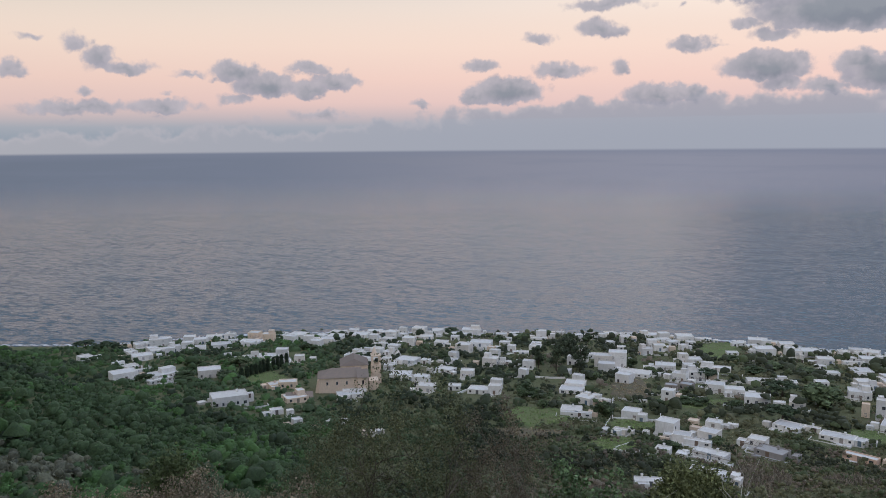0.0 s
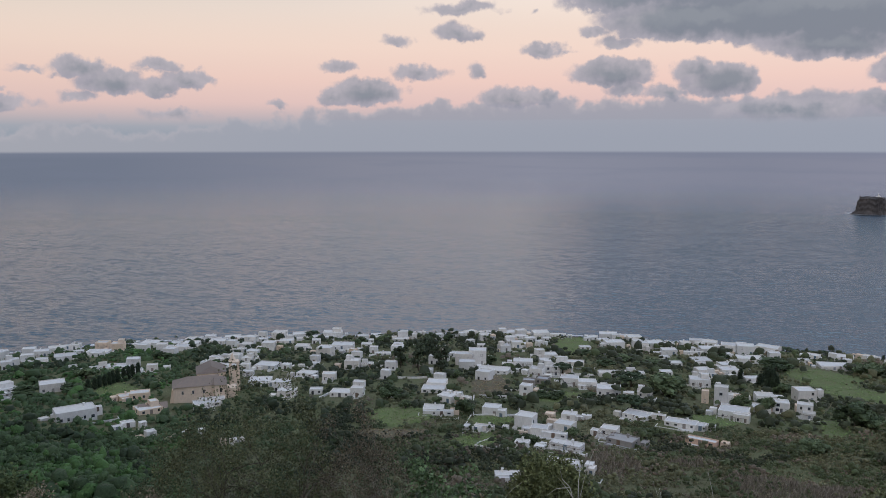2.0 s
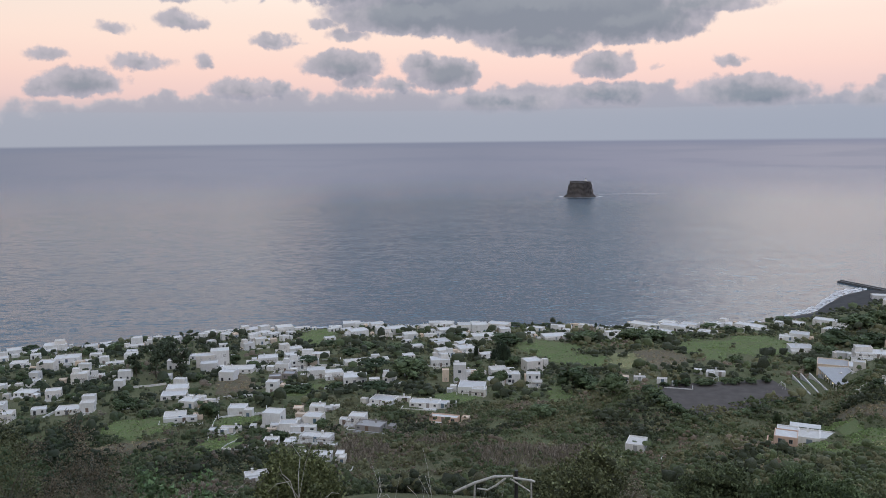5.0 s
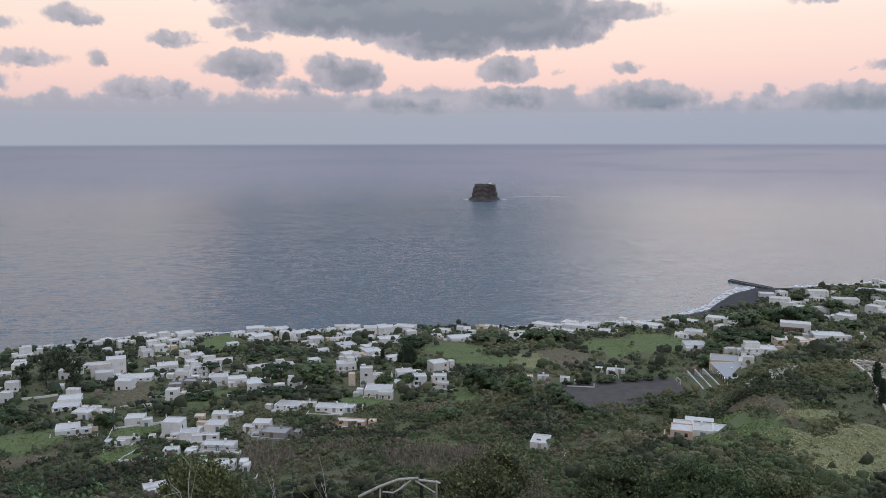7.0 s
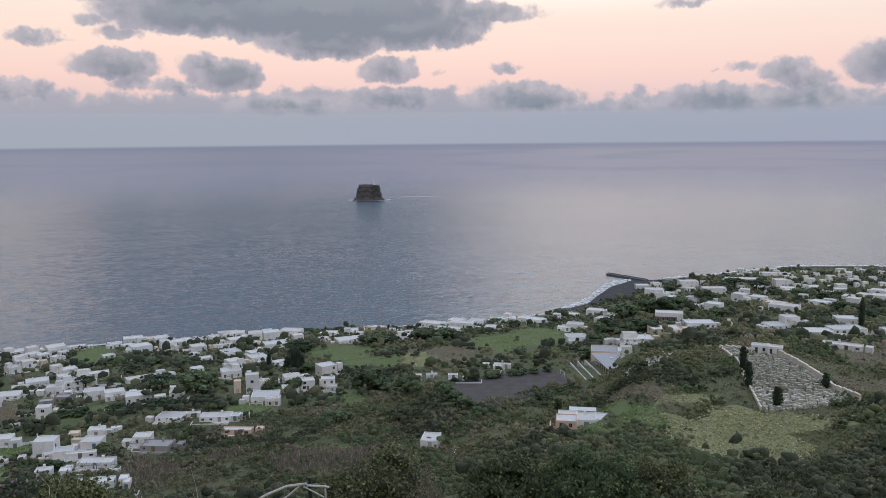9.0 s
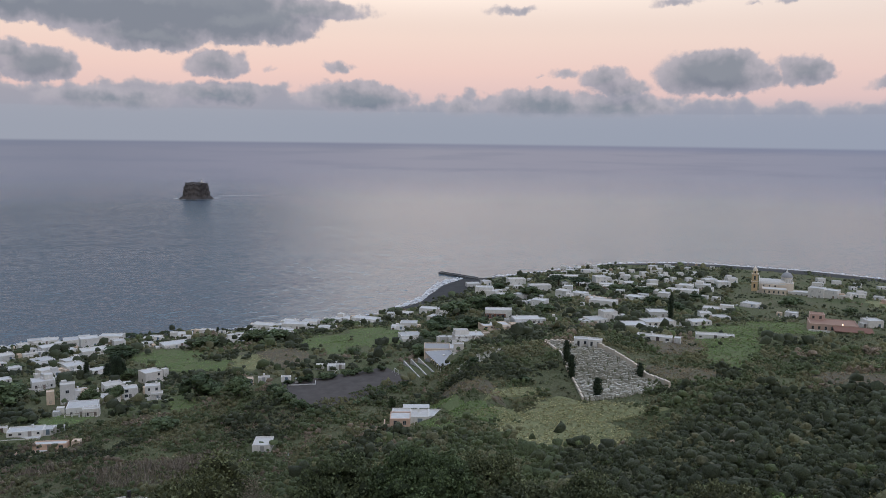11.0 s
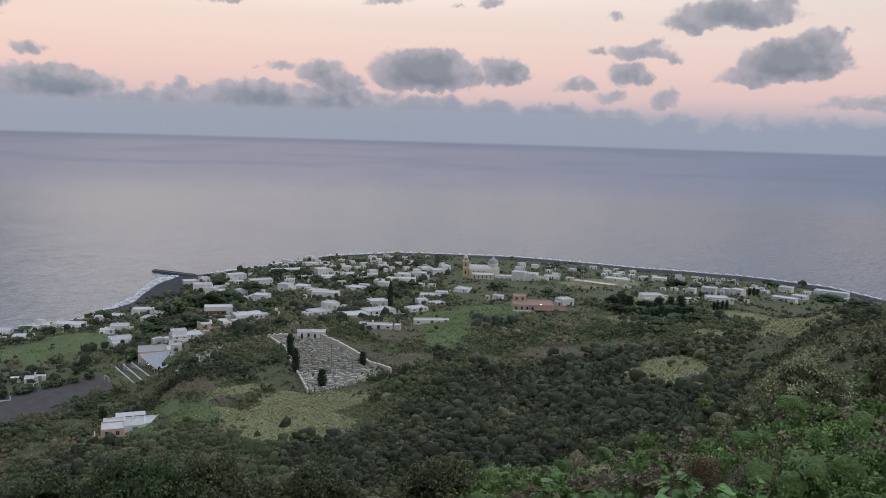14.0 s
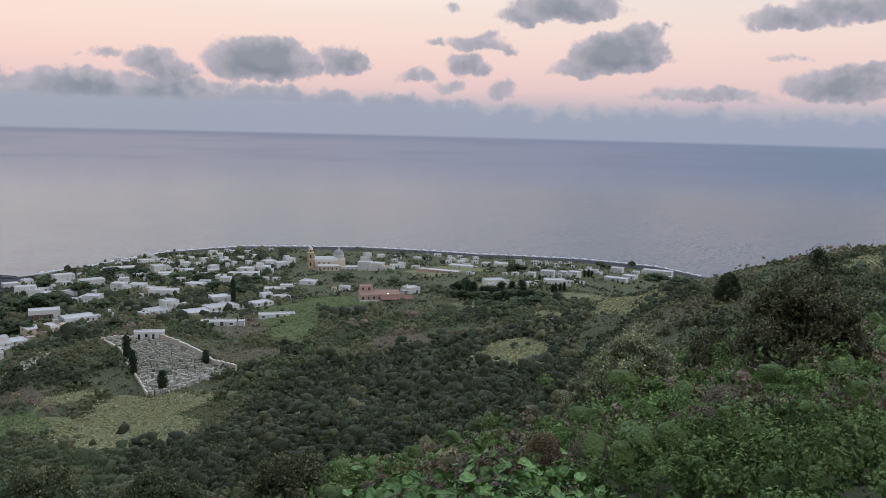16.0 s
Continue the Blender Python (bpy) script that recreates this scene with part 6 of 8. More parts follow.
# the church on the rise, with its bell tower and dome
ch = root("church", 790, 208, -75.5, 24, "white and cream church with an ochre bell tower and dome", "church")
part("nave", walls(-9, 14, 10, 26, 10, 0.4, 0.6, -4), CREAM, ch)
part("nave_roof", ([(x_, 18 - 7.4 * math.cos(u_), 9.4 + 4.6 * math.sin(u_)) for x_ in (-8.6, 13.6) for u_ in [math.pi * q / 10 for q in range(11)]], [(q, q + 1, q + 12, q + 11) for q in range(10)] + [tuple(range(10, -1, -1)), tuple(range(11, 22)), (0, 11, 21, 10)]), ROOF, ch, "white barrel vault")
part("gable_front", ([(-9.4, 9.6, 9), (-8.8, 9.6, 9), (-8.8, 26.4, 9), (-9.4, 26.4, 9), (-9.4, 9.6, 12), (-9.4, 18, 16.5), (-9.4, 26.4, 12), (-8.8, 9.6, 12), (-8.8, 18, 16.5), (-8.8, 26.4, 12)], [(0, 4, 5, 6, 3), (1, 2, 9, 8, 7), (4, 7, 8, 5), (5, 8, 9, 6), (0, 1, 7, 4), (3, 6, 9, 2), (0, 3, 2, 1)]), WHITEWASH, ch)
part("crossing", walls(8.5, 21, 11, 25, 11.5, 0.4, 0.5, -4), CREAM, ch)
part("crossing_roof", box(8.9, 20.6, 11.4, 24.6, 10.5, 11.0), ROOF, ch)
part("drum", prism(5.0, 5.0, 10.9, 16.0, 16, 14.7, 18), WHITEWASH, ch)
part("drum_cornice", prism(5.5, 5.5, 16.0, 16.5, 16, 14.7, 18), CREAM, ch)
part("dome", dome(5.1, 16.5, 4.6, 14.7, 18), ROOF_GREY, ch, "grey rendered dome", True)
part("lantern", prism(0.9, 0.8, 20.9, 22.4, 8, 14.7, 18), WHITEWASH, ch)
part("finial", prism(0.4, 0.1, 22.4, 24.4, 8, 14.7, 18), WHITEWASH, ch)
for u_ in range(5):
    a_ = radians(-150 + u_ * 30)
    opening(ch, "window", 14.7 + 5.0 * math.cos(a_), 18 + 5.0 * math.sin(a_), 12.3, 1.0, 2.4, math.degrees(a_) + 90, False)
part("apse", walls(16.5, 36, 6, 16, 5.2, 0.3, 0.5, -5), WHITEWASH, ch, "white vestry wing")
part("apse_roof", box(16.8, 35.7, 6.3, 15.7, 4.3, 4.7), ROOF, ch)
for i in range(4):
    opening(ch, "window", 19 + i * 4.6, 6, 1.2, 1.2, 1.8, 0, True)
part("tower", box(-15.8, -10.4, 8, 13.4, -5, 18.5), OCHRE, ch, "ochre plastered bell tower")
part("cornice", joined(box(-16.2, -10.0, 7.6, 13.8, 11.5, 12.1), box(-16.2, -10.0, 7.6, 13.8, 18.5, 19.1)), CREAM, ch)
part("belfry", box(-15.1, -11.1, 8.7, 12.7, 19.1, 21.6), OCHRE, ch)
part("cupola", joined(dome(2.2, 21.6, 3.2, -13.1, 10.7, 12, 5), prism(0.3, 0.08, 24.6, 26.4, 6, -13.1, 10.7)), CREAM, ch, "pointed cream cupola", True)
for z in (13.5, 6):
    opening(ch, "window", -13.1, 8, z, 1.5, 3.2, 0, True)
opening(ch, "window", -13.1, 8.7, 19.5, 1.2, 1.7, 0, True)
part("rectory", walls(-6, 15, -6, 8, 8.0, 0.3, 0.5, -6), CREAM, ch, "cream plastered parish house")
part("rectory_roof", box(-5.7, 14.7, -5.7, 7.7, 7.1, 7.5), ROOF, ch)
part("rectory_band", joined(box(-6.15, 15.15, -6.15, -6.01, 3.4, 3.8), box(-6.2, 15.2, -6.2, -6.01, 7.4, 7.7)), WHITEWASH, ch)
part("porch", walls(-10.5, -6.05, -4, 4, 4.4, 0.3, 0.5, -6), CREAM, ch)
for k_ in range(2):
    for i in range(5):
        opening(ch, "window", -3.8 + i * 4, -6, 0.9 + k_ * 3.6, 1.2, 1.9, 0, True)
opening(ch, "door", -8.3, -4, 0.1, 1.6, 2.6, 0, False)
for i in range(3):
    opening(ch, "window", -5 + i * 5, 10, 7.0, 1.2, 2.0, 0, True)
FOOTPRINTS.append((790, 208, -75.5, 28, -8, 30))

# the lattice mast behind the church
ms = root("mast", *polar(82.43, 800), -82, None, "thin grey lattice radio mast", "mast")
for sx in (-1, 1):
    for sy in (-1, 1):
        part("leg", tube([(sx * 1.3, sy * 1.3, -0.5), (sx * 0.5, sy * 0.5, 21)], [0.16, 0.12], 5), ROOF_GREY, ms)
for q in range(7):
    w_ = 1.3 - 0.8 * (q + 1) / 8
    part("brace", joined(tube([(-w_, -w_, q * 2.8 + 1.5), (w_, -w_, q * 2.8 + 3.6)], [0.1, 0.1], 4), tube([(w_, -w_, q * 2.8 + 1.5), (-w_, -w_, q * 2.8 + 3.6)], [0.1, 0.1], 4)), ROOF_GREY, ms)
for z_ in (13, 18):
    part("platform", box(-1.7, 1.7, -1.7, 1.7, z_, z_ + 0.5), ROOF_GREY, ms)
part("aerial", prism(0.12, 0.06, 20.5, 25, 6), ROOF_GREY, ms)

# the old stone church in the nearer village
oc = root("old_church", -67, 430, 8, None, "weathered tan stone church with an old tiled roof", "church")
hip = ([(-0.6, -0.6, 8.0), (23.0, -0.6, 8.0), (23.0, 14.6, 8.0), (-0.6, 14.6, 8.0), (7.0, 7, 11.6), (23.0, 7, 11.6)], [(0, 1, 5, 4), (2, 3, 4, 5), (0, 4, 3), (1, 2, 5), (0, 3, 2, 1)])
part("nave", box(0, 22, 0, 14, -4, 8.0), TAN_PLASTER, oc)
part("nave_roof", hip, OLD_TILE, oc, "brown tiled roof")
part("buttress", ([(-2.6, 0.5, -4), (0, 0.5, -4), (0, 5, -4), (-2.6, 5, -4), (-0.6, 0.5, 6.5), (0, 0.5, 6.5), (0, 5, 6.5), (-0.6, 5, 6.5)], BOX_FACES), TAN_PLASTER, oc)
part("gable_end", ([(20.5, -3.4, -4), (26.2, -1.4, -4), (26.2, 13.5, -4), (20.5, 13.5, -4), (20.5, -3.4, 8.6), (26.2, -1.4, 8.2), (26.2, 13.5, 8.2), (20.5, 13.5, 8.6)], BOX_FACES), TAN_PLASTER, oc, "weathered stone end wall")
part("gable_roof", gable(20.1, 26.6, -3.9, 13.9, 8.65, 10.8), OLD_TILE, oc)
part("transept", box(12, 27, 14.02, 30, -4, 10.5), TAN_PLASTER, oc)
part("transept_roof", ([(11.6, 13.8, 10.5), (27.4, 13.8, 10.5), (27.4, 30.4, 10.5), (11.6, 30.4, 10.5), (19.5, 17, 13.6), (19.5, 30.4, 13.6)], [(0, 1, 4), (1, 2, 5, 4), (3, 0, 4, 5), (2, 3, 5), (0, 3, 2, 1)]), OLD_TILE, oc, "grey-brown tiled roof")
part("aisle", box(1, 12, 14.02, 21, -4, 6.2), TAN_PLASTER, oc)
part("aisle_roof", ([(0.6, 13.9, 8.4), (12.0, 13.9, 8.4), (12.0, 21.4, 6.2), (0.6, 21.4, 6.2), (0.6, 13.9, 8.65), (12.0, 13.9, 8.65), (12.0, 21.4, 6.45), (0.6, 21.4, 6.45)], BOX_FACES), OLD_TILE, oc)
part("bell_tower", joined(box(29, 34.6, 20, 25.6, -4, 9.0), box(29.2, 30.4, 20.2, 25.4, 9.0, 13.4), box(33.2, 34.4, 20.2, 25.4, 9.0, 13.4), box(29.0, 34.6, 20, 25.6, 13.4, 14.2)), TAN_PLASTER, oc, "open arched bell tower of tan stone")
part("bell", prism(0.9, 0.4, 10.2, 11.8, 10, 31.8, 22.8), IRON, oc, "dark bronze bell")
part("spire", prism(1.9, 0.15, 14.2, 18.4, 8, 31.0, 22.8), TAN_PLASTER, oc)
part("porch_wall", box(27.05, 32, 4, 12, -4, 4.4), TAN_PLASTER, oc)
part("sacristy", walls(12.5, 25, -9, -3.45, 3.0, 0.25, 0.4, -4), WHITEWASH, oc, "low white building against the church")
part("sacristy_roof", box(12.8, 24.7, -8.7, -3.7, 2.2, 2.55), ROOF, oc)
for i in range(3):
    opening(oc, "window", 4.5 + i * 5.2, 0, 4.2, 0.9, 1.6, 0, True)
opening(oc, "window", 23.4, -2.45, 4.6, 1.0, 2.0, 19, True)
for cx in (15, 22):
    opening(oc, "window", cx, -9, 0.6, 1.0, 1.3, 0, True)
FOOTPRINTS.append((-67, 430, 8, 4, -2, 22))
FOOTPRINTS.append((-55, 431.5, 8, 16, -10, 32))
FOOTPRINTS.append((-37, 434, 8, 5, 2, 28))
# the tan house and the sunken tiled roof beside the church
th = root("stone_house", -86, 442, 6, None, "low tan stone house with a flat roof", "house")
part("wall", walls(-5, 5, 0, 7, 4.0), TAN_PLASTER, th)
part("roof", box(-4.7, 4.7, 0.3, 6.7, 3.2, 3.6), ROOF, th)
for cx in (-2.6, 2.2):
    opening(th, "window", cx, 0, 1.3, 1.0, 1.3, 0, True)
FOOTPRINTS.append((-86, 442, 6, 6, -1, 8))
tr = root("tiled_shed", -74, 411, 10, None, "long low shed with an old brown tiled roof", "shed")
part("wall", box(-6.5, 6.5, 0, 8, -3, 2.2), TAN_PLASTER, tr)
part("roof", gable(-7.0, 7.0, -0.5, 8.5, 2.2, 4.0), OLD_TILE, tr, "brown tiled roof")
opening(tr, "door", 2.0, 0, 0.02, 1.3, 2.0, 0, False)
FOOTPRINTS.append((-74, 411, 10, 7.5, -1, 9))

# white garden walls
def run_of(x0, y0, x1, y1, h):
    """A straight wall between two places, as middle, turn, length and height."""
    return ((x0 + x1) / 2, (y0 + y1) / 2, math.degrees(math.atan2(y1 - y0, x1 - x0)), math.hypot(x1 - x0, y1 - y0), h)


WALLS = [run_of(76, 364, 96, 364, 1.1), run_of(85, 408, 76, 365, 1.2), run_of(85, 408, 102, 406, 1.6), run_of(65, 309, 70, 301, 1.3), run_of(70, 301, 74, 304, 1.3), run_of(74, 304, 80, 293.5, 1.2), run_of(80, 293.5, 83, 294, 1.2),
         run_of(72, 344, 80, 340.5, 1.6), run_of(82.5, 340, 85, 339.7, 1.4), run_of(64.5, 333, 68, 345, 0.5), run_of(68, 345, 75.5, 367, 0.6), run_of(110, 411, 100, 373, 0.9), run_of(67, 315.5, 74, 322.5, 0.9), run_of(98, 327, 106, 321, 1.6),
         (10, 432, 62, 30, 1.2), (22, 500, 50, 40, 1.2), (120, 420, -12, 30, 1.0), (150, 395, -18, 26, 1.0), (-20, 520, 60, 30, 1.2), (50, 470, -5, 40, 1.1), (160, 470, -20, 35, 1.1), (210, 430, -24, 30, 1.1)]
for x, y, turn, length, h in WALLS:
    g = root("garden_wall", x, y, turn, None, "low whitewashed garden wall between plots", "wall", "garden walls")
    n_ = max(1, int(length / 3))
    for i in range(n_):
        x0 = -length / 2 + length * i / n_
        wx, wy = x + math.cos(radians(turn)) * (x0 + 1.5), y + math.sin(radians(turn)) * (x0 + 1.5)
        dz = float(ground(wx, wy) - ground(x, y))
        part("panel", box(x0, x0 + length / n_ - 0.004, -0.16, 0.16, dz - 1.2, dz + h), WHITEWASH, g)

# ---- the walled terraces of the old burial ground, drawn by bearing and distance ----
bg = root("terraced_enclosure", 0, 0, 0, 0, "old hillside enclosure of rough grey stone terraces inside pale walls", "terraces")


def wall_run(points, h, thick, mat, name):
    for (a0, r0), (a1, r1) in zip(points, points[1:]):
        x0, y0 = polar(a0, r0)
        x1, y1 = polar(a1, r1)
        L = math.hypot(x1 - x0, y1 - y0)
        n_ = max(1, int(L / 3.2))
        for i in range(n_):
            ax, ay = x0 + (x1 - x0) * i / n_, y0 + (y1 - y0) * i / n_
            z = float(ground(ax, ay))
            part(name, box(0, L / n_ - 0.004, -thick / 2, thick / 2, -1.6, h + dice.uniform(-0.08, 0.08)), mat, bg, at=pose(ax, ay, z, 0, 0, math.degrees(math.atan2(y1 - y0, x1 - x0))))


wall_run([(60.75, 346), (62.3, 337), (63.0, 330)], 1.6, 0.6, CREAM, "wall_panel")
wall_run([(60.75, 346), (61.9, 318), (62.3, 300), (63.0, 282), (63.5, 270)], 1.0, 0.6, CREAM, "wall_panel")
wall_run([(64.4, 326), (65.6, 318), (67.2, 302), (67.7, 292), (69.3, 278)], 2.4, 0.8, CREAM, "wall_panel")
for az, r, w_ in ((63.3, 328, 6.5), (64.2, 326, 5.5)):
    x, y = polar(az, r)
    hh = root("chapel", x, y, -az, None, "small white flat-roofed chapel on the terrace wall", "chapel")
    part("wall", walls(-w_ / 2, w_ / 2, 0, 4, 3.3), WHITEWASH, hh)
    part("roof", box(-w_ / 2 + 0.3, w_ / 2 - 0.3, 0.3, 3.7, 2.5, 2.9), ROOF, hh)
    for s in (-1.4, 1.2):
        opening(hh, "window", s, 0, 0.3, 0.8, 2.0, 0, True)
STONES = [mesh_of("stone", [(x * (1 + 0.2 * dice.uniform(-1, 1)), y * (1 + 0.2 * dice.uniform(-1, 1)), z * (1 + 0.2 * dice.uniform(-1, 1))) for x, y, z in box_verts(-0.5, 0.5, -0.5, 0.5, -0.6, 0.5)], BOX_FACES, DRY_STONE) for _ in range(8)]
rest, count = [], 0
for row in range(36):
    r = 271 + row * 2.05
    left = np.interp(r, [270, 282, 300, 318, 346], [63.6, 63.1, 62.4, 62.0, 60.85])
    right = np.interp(r, [270, 278, 292, 302, 318, 325, 327, 330, 337, 346], [66.6, 68.8, 67.6, 67.1, 65.5, 64.4, 63.2, 62.8, 62.1, 60.8])
    if right - left < 0.1:
        continue
    n_ = int((right - left) * math.pi / 180 * r / 1.05)
    for i in range(n_):
        az = left + (right - left) * (i + dice.uniform(0.1, 0.9)) / n_
        for lift in ((0, 1) if dice.random() < 0.55 else (0,)):
            x, y = polar(az, r + dice.uniform(-0.5, 0.5))
            at = pose(x, y, float(ground(x, y)) + 0.25 + lift * dice.uniform(0.5, 0.75), dice.uniform(-9, 9), dice.uniform(-9, 9), -az + dice.uniform(-20, 20)) @ Matrix.Diagonal((dice.uniform(0.6, 1.35), dice.uniform(0.45, 0.8), dice.uniform(0.5, 1.25), 1))
            if count < 300:
                shared("stone", dice.choice(STONES), bg, at)
                count += 1
            else:
                me = dice.choice(STONES)
                rest.append(([tuple(at @ q.co) for q in me.vertices], BOX_FACES))
for (a0, r0), (a1, r1) in (((63.8, 270), (61.25, 346)),):
    (ux, uy), (vx, vy) = polar(a0, r0), polar(a1, r1)
    FOOTPRINTS.append((ux, uy, math.degrees(math.atan2(ux - vx, vy - uy)), 1.6, 0, math.hypot(vx - ux, vy - uy)))
FOOTPRINTS.append((*polar(65.4, 271), -65.4, 11, 0, 20))
FOOTPRINTS.append((*polar(64.6, 290), -64.6, 9, 0, 40))
tagged(part("rubble", joined(*rest), DRY_STONE, bg), "rough grey terrace stones", kind="stuff")
# loose stones of a fallen terrace near the field
heap = []
for i in range(150):
    u = dice.random()
    x, y = polar(54.6 + 3.6 * u + dice.uniform(-0.2, 0.2), 336 + 10 * dice.uniform(-1, 1) + 8 * math.sin(u * 9))
    at = pose(x, y, float(ground(x, y)) + 0.3, dice.uniform(-20, 20), dice.uniform(-20, 20), dice.uniform(0, 180)) @ Matrix.Diagonal((dice.uniform(0.6, 1.8), dice.uniform(0.4, 1.0), dice.uniform(0.4, 1.0), 1))
    heap.append(([tuple(at @ q.co) for q in dice.choice(STONES).vertices], BOX_FACES))
tagged(new("terrace_rubble", mesh_of("terrace_rubble", *joined(*heap), DRY_STONE)), "scattered pale stones of a fallen terrace", "stones", kind="stuff")


# ---- plants ----
def ico(subdivisions):
    bm = bmesh.new()
    bmesh.ops.create_icosphere(bm, subdivisions=subdivisions, radius=1)
    co = np.array([v.co[:] for v in bm.verts])
    bm.verts.index_update()
    tri = np.array([[v.index for v in f.verts] for f in bm.faces])
    bm.free()
    return co, tri


ICO = {1: ico(1), 2: ico(2), 0: (np.array([(1, 0, 0), (-0.5, 0.87, 0), (-0.5, -0.87, 0), (0, 0, 1), (0, 0, -1.0)]), np.array([(0, 1, 3), (1, 2, 3), (2, 0, 3), (1, 0, 4), (2, 1, 4), (0, 2, 4)]))}
rng = np.random.default_rng(11)


def mound(sides, levels):
    """A low dome of few faces, open below."""
    co = [(math.sqrt(1 - z * z) * math.cos(2 * math.pi * (i + 0.5 * j) / sides), math.sqrt(1 - z * z) * math.sin(2 * math.pi * (i + 0.5 * j) / sides), z) for j, z in enumerate(levels) for i in range(sides)] + [(0, 0, 1.0)]
    tri = []
    for j in range(len(levels) - 1):
        for i in range(sides):
            a, b, c, d = j * sides + i, j * sides + (i + 1) % sides, (j + 1) * sides + i, (j + 1) * sides + (i + 1) % sides
            tri += [(a, b, c), (b, d, c)]
    tri += [((len(levels) - 1) * sides + i, (len(levels) - 1) * sides + (i + 1) % sides, len(co) - 1) for i in range(sides)]
    return np.array(co), np.array(tri)


ICO[3], ICO[4] = mound(6, (-0.5, 0.15, 0.72)), mound(5, (-0.25, 0.6))


def sheaf(c, rad, tint, level, leaves, leaf, up=0.25, core=0.86):
    """Leafy lumps: for each centre an uneven heart, darkened for inner shade, and loose leaf blades about it. Returns
    corners, triangles and tints.
    """
    n = len(c)
    co0, tri0 = ICO[level]
    k = len(co0)
    lump = 0.6 + 0.65 * rng.random((n, k, 1))
    heart = c[:, None] + co0[None] * lump * rad[:, None] * core
    tris = (tri0[None] + (np.arange(n) * k)[:, None, None]).reshape(-1, 3)
    d = rng.normal(size=(n, leaves, 3))
    d[..., 2] += up
    d /= np.linalg.norm(d, axis=-1, keepdims=True)
    p = c[:, None] + d * rad[:, None] * (0.78 + 0.36 * rng.random((n, leaves, 1)))
    size = leaf * (0.6 + 0.8 * rng.random((n, leaves, 1)))
    a = rng.normal(size=(n, leaves, 3))
    a /= np.linalg.norm(a, axis=-1, keepdims=True)
    b = np.cross(a, d + 0.35 * rng.normal(size=d.shape))
    b /= np.linalg.norm(b, axis=-1, keepdims=True) + 1e-6
    blades = np.stack([p - a * size * 0.5 - b * size * 0.3, p + a * size * 0.5 - b * size * 0.3, p + b * size * 0.65], 2).reshape(-1, 3)
    bt = (np.arange(n * leaves * 3).reshape(-1, 3)) + n * k
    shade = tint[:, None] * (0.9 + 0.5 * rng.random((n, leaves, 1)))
    # hearts tinted below their blades: shade inside the lump put into the colour
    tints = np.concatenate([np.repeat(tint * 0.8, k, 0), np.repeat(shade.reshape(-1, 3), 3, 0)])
    return np.concatenate([heart.reshape(-1, 3), blades]), np.concatenate([tris, bt]), tints


TINTS = {"green": (0.102, 0.134, 0.066), "dark": (0.066, 0.082, 0.047), "olive": (0.155, 0.16, 0.09), "dry": (0.22, 0.183, 0.145), "bright": (0.125, 0.2, 0.07), "grey": (0.22, 0.215, 0.13)}


def footprints_clear(x, y, pad=0.0):
    """True where no building, plot or field lies."""
    ok = np.ones(len(x), bool)
    for fx, fy, turn, hw, y0, y1 in FOOTPRINTS:
        c, s = math.cos(radians(turn)), math.sin(radians(turn))
        dx, dy = x - fx, y - fy
        lx, ly = dx * c + dy * s, -dx * s + dy * c
        ok &= ~((np.abs(lx) < hw + pad) & (ly > y0 - pad) & (ly < y1 + pad))
    return ok


def in_patch(x, y):
    inside = np.zeros(len(x), bool)
    for px, py, a, b, c, s, kind in PATCHES:
        dx, dy = x - px, y - py
        inside |= ((dx * c + dy * s) / a) ** 2 + ((-dx * s + dy * c) / b) ** 2 < 0.95
    return inside


def in_field(x, y):
    p = [field_point(*q) for q in ((0.02, 0.24), (1, 0.1), (1, 1), (0.02, 1))]
    inside = np.ones(len(x), bool)
    for (x0, y0), (x1, y1) in zip(p, p[1:] + p[:1]):
        inside &= (x1 - x0) * (y - y0) - (y1 - y0) * (x - x0) > -0.6 * math.hypot(x1 - x0, y1 - y0)
    return inside


def zone_noise(x, y, s, seed):
    return np.array([noise.noise(Vector((a / s, b / s, seed))) for a, b in zip(x, y)])


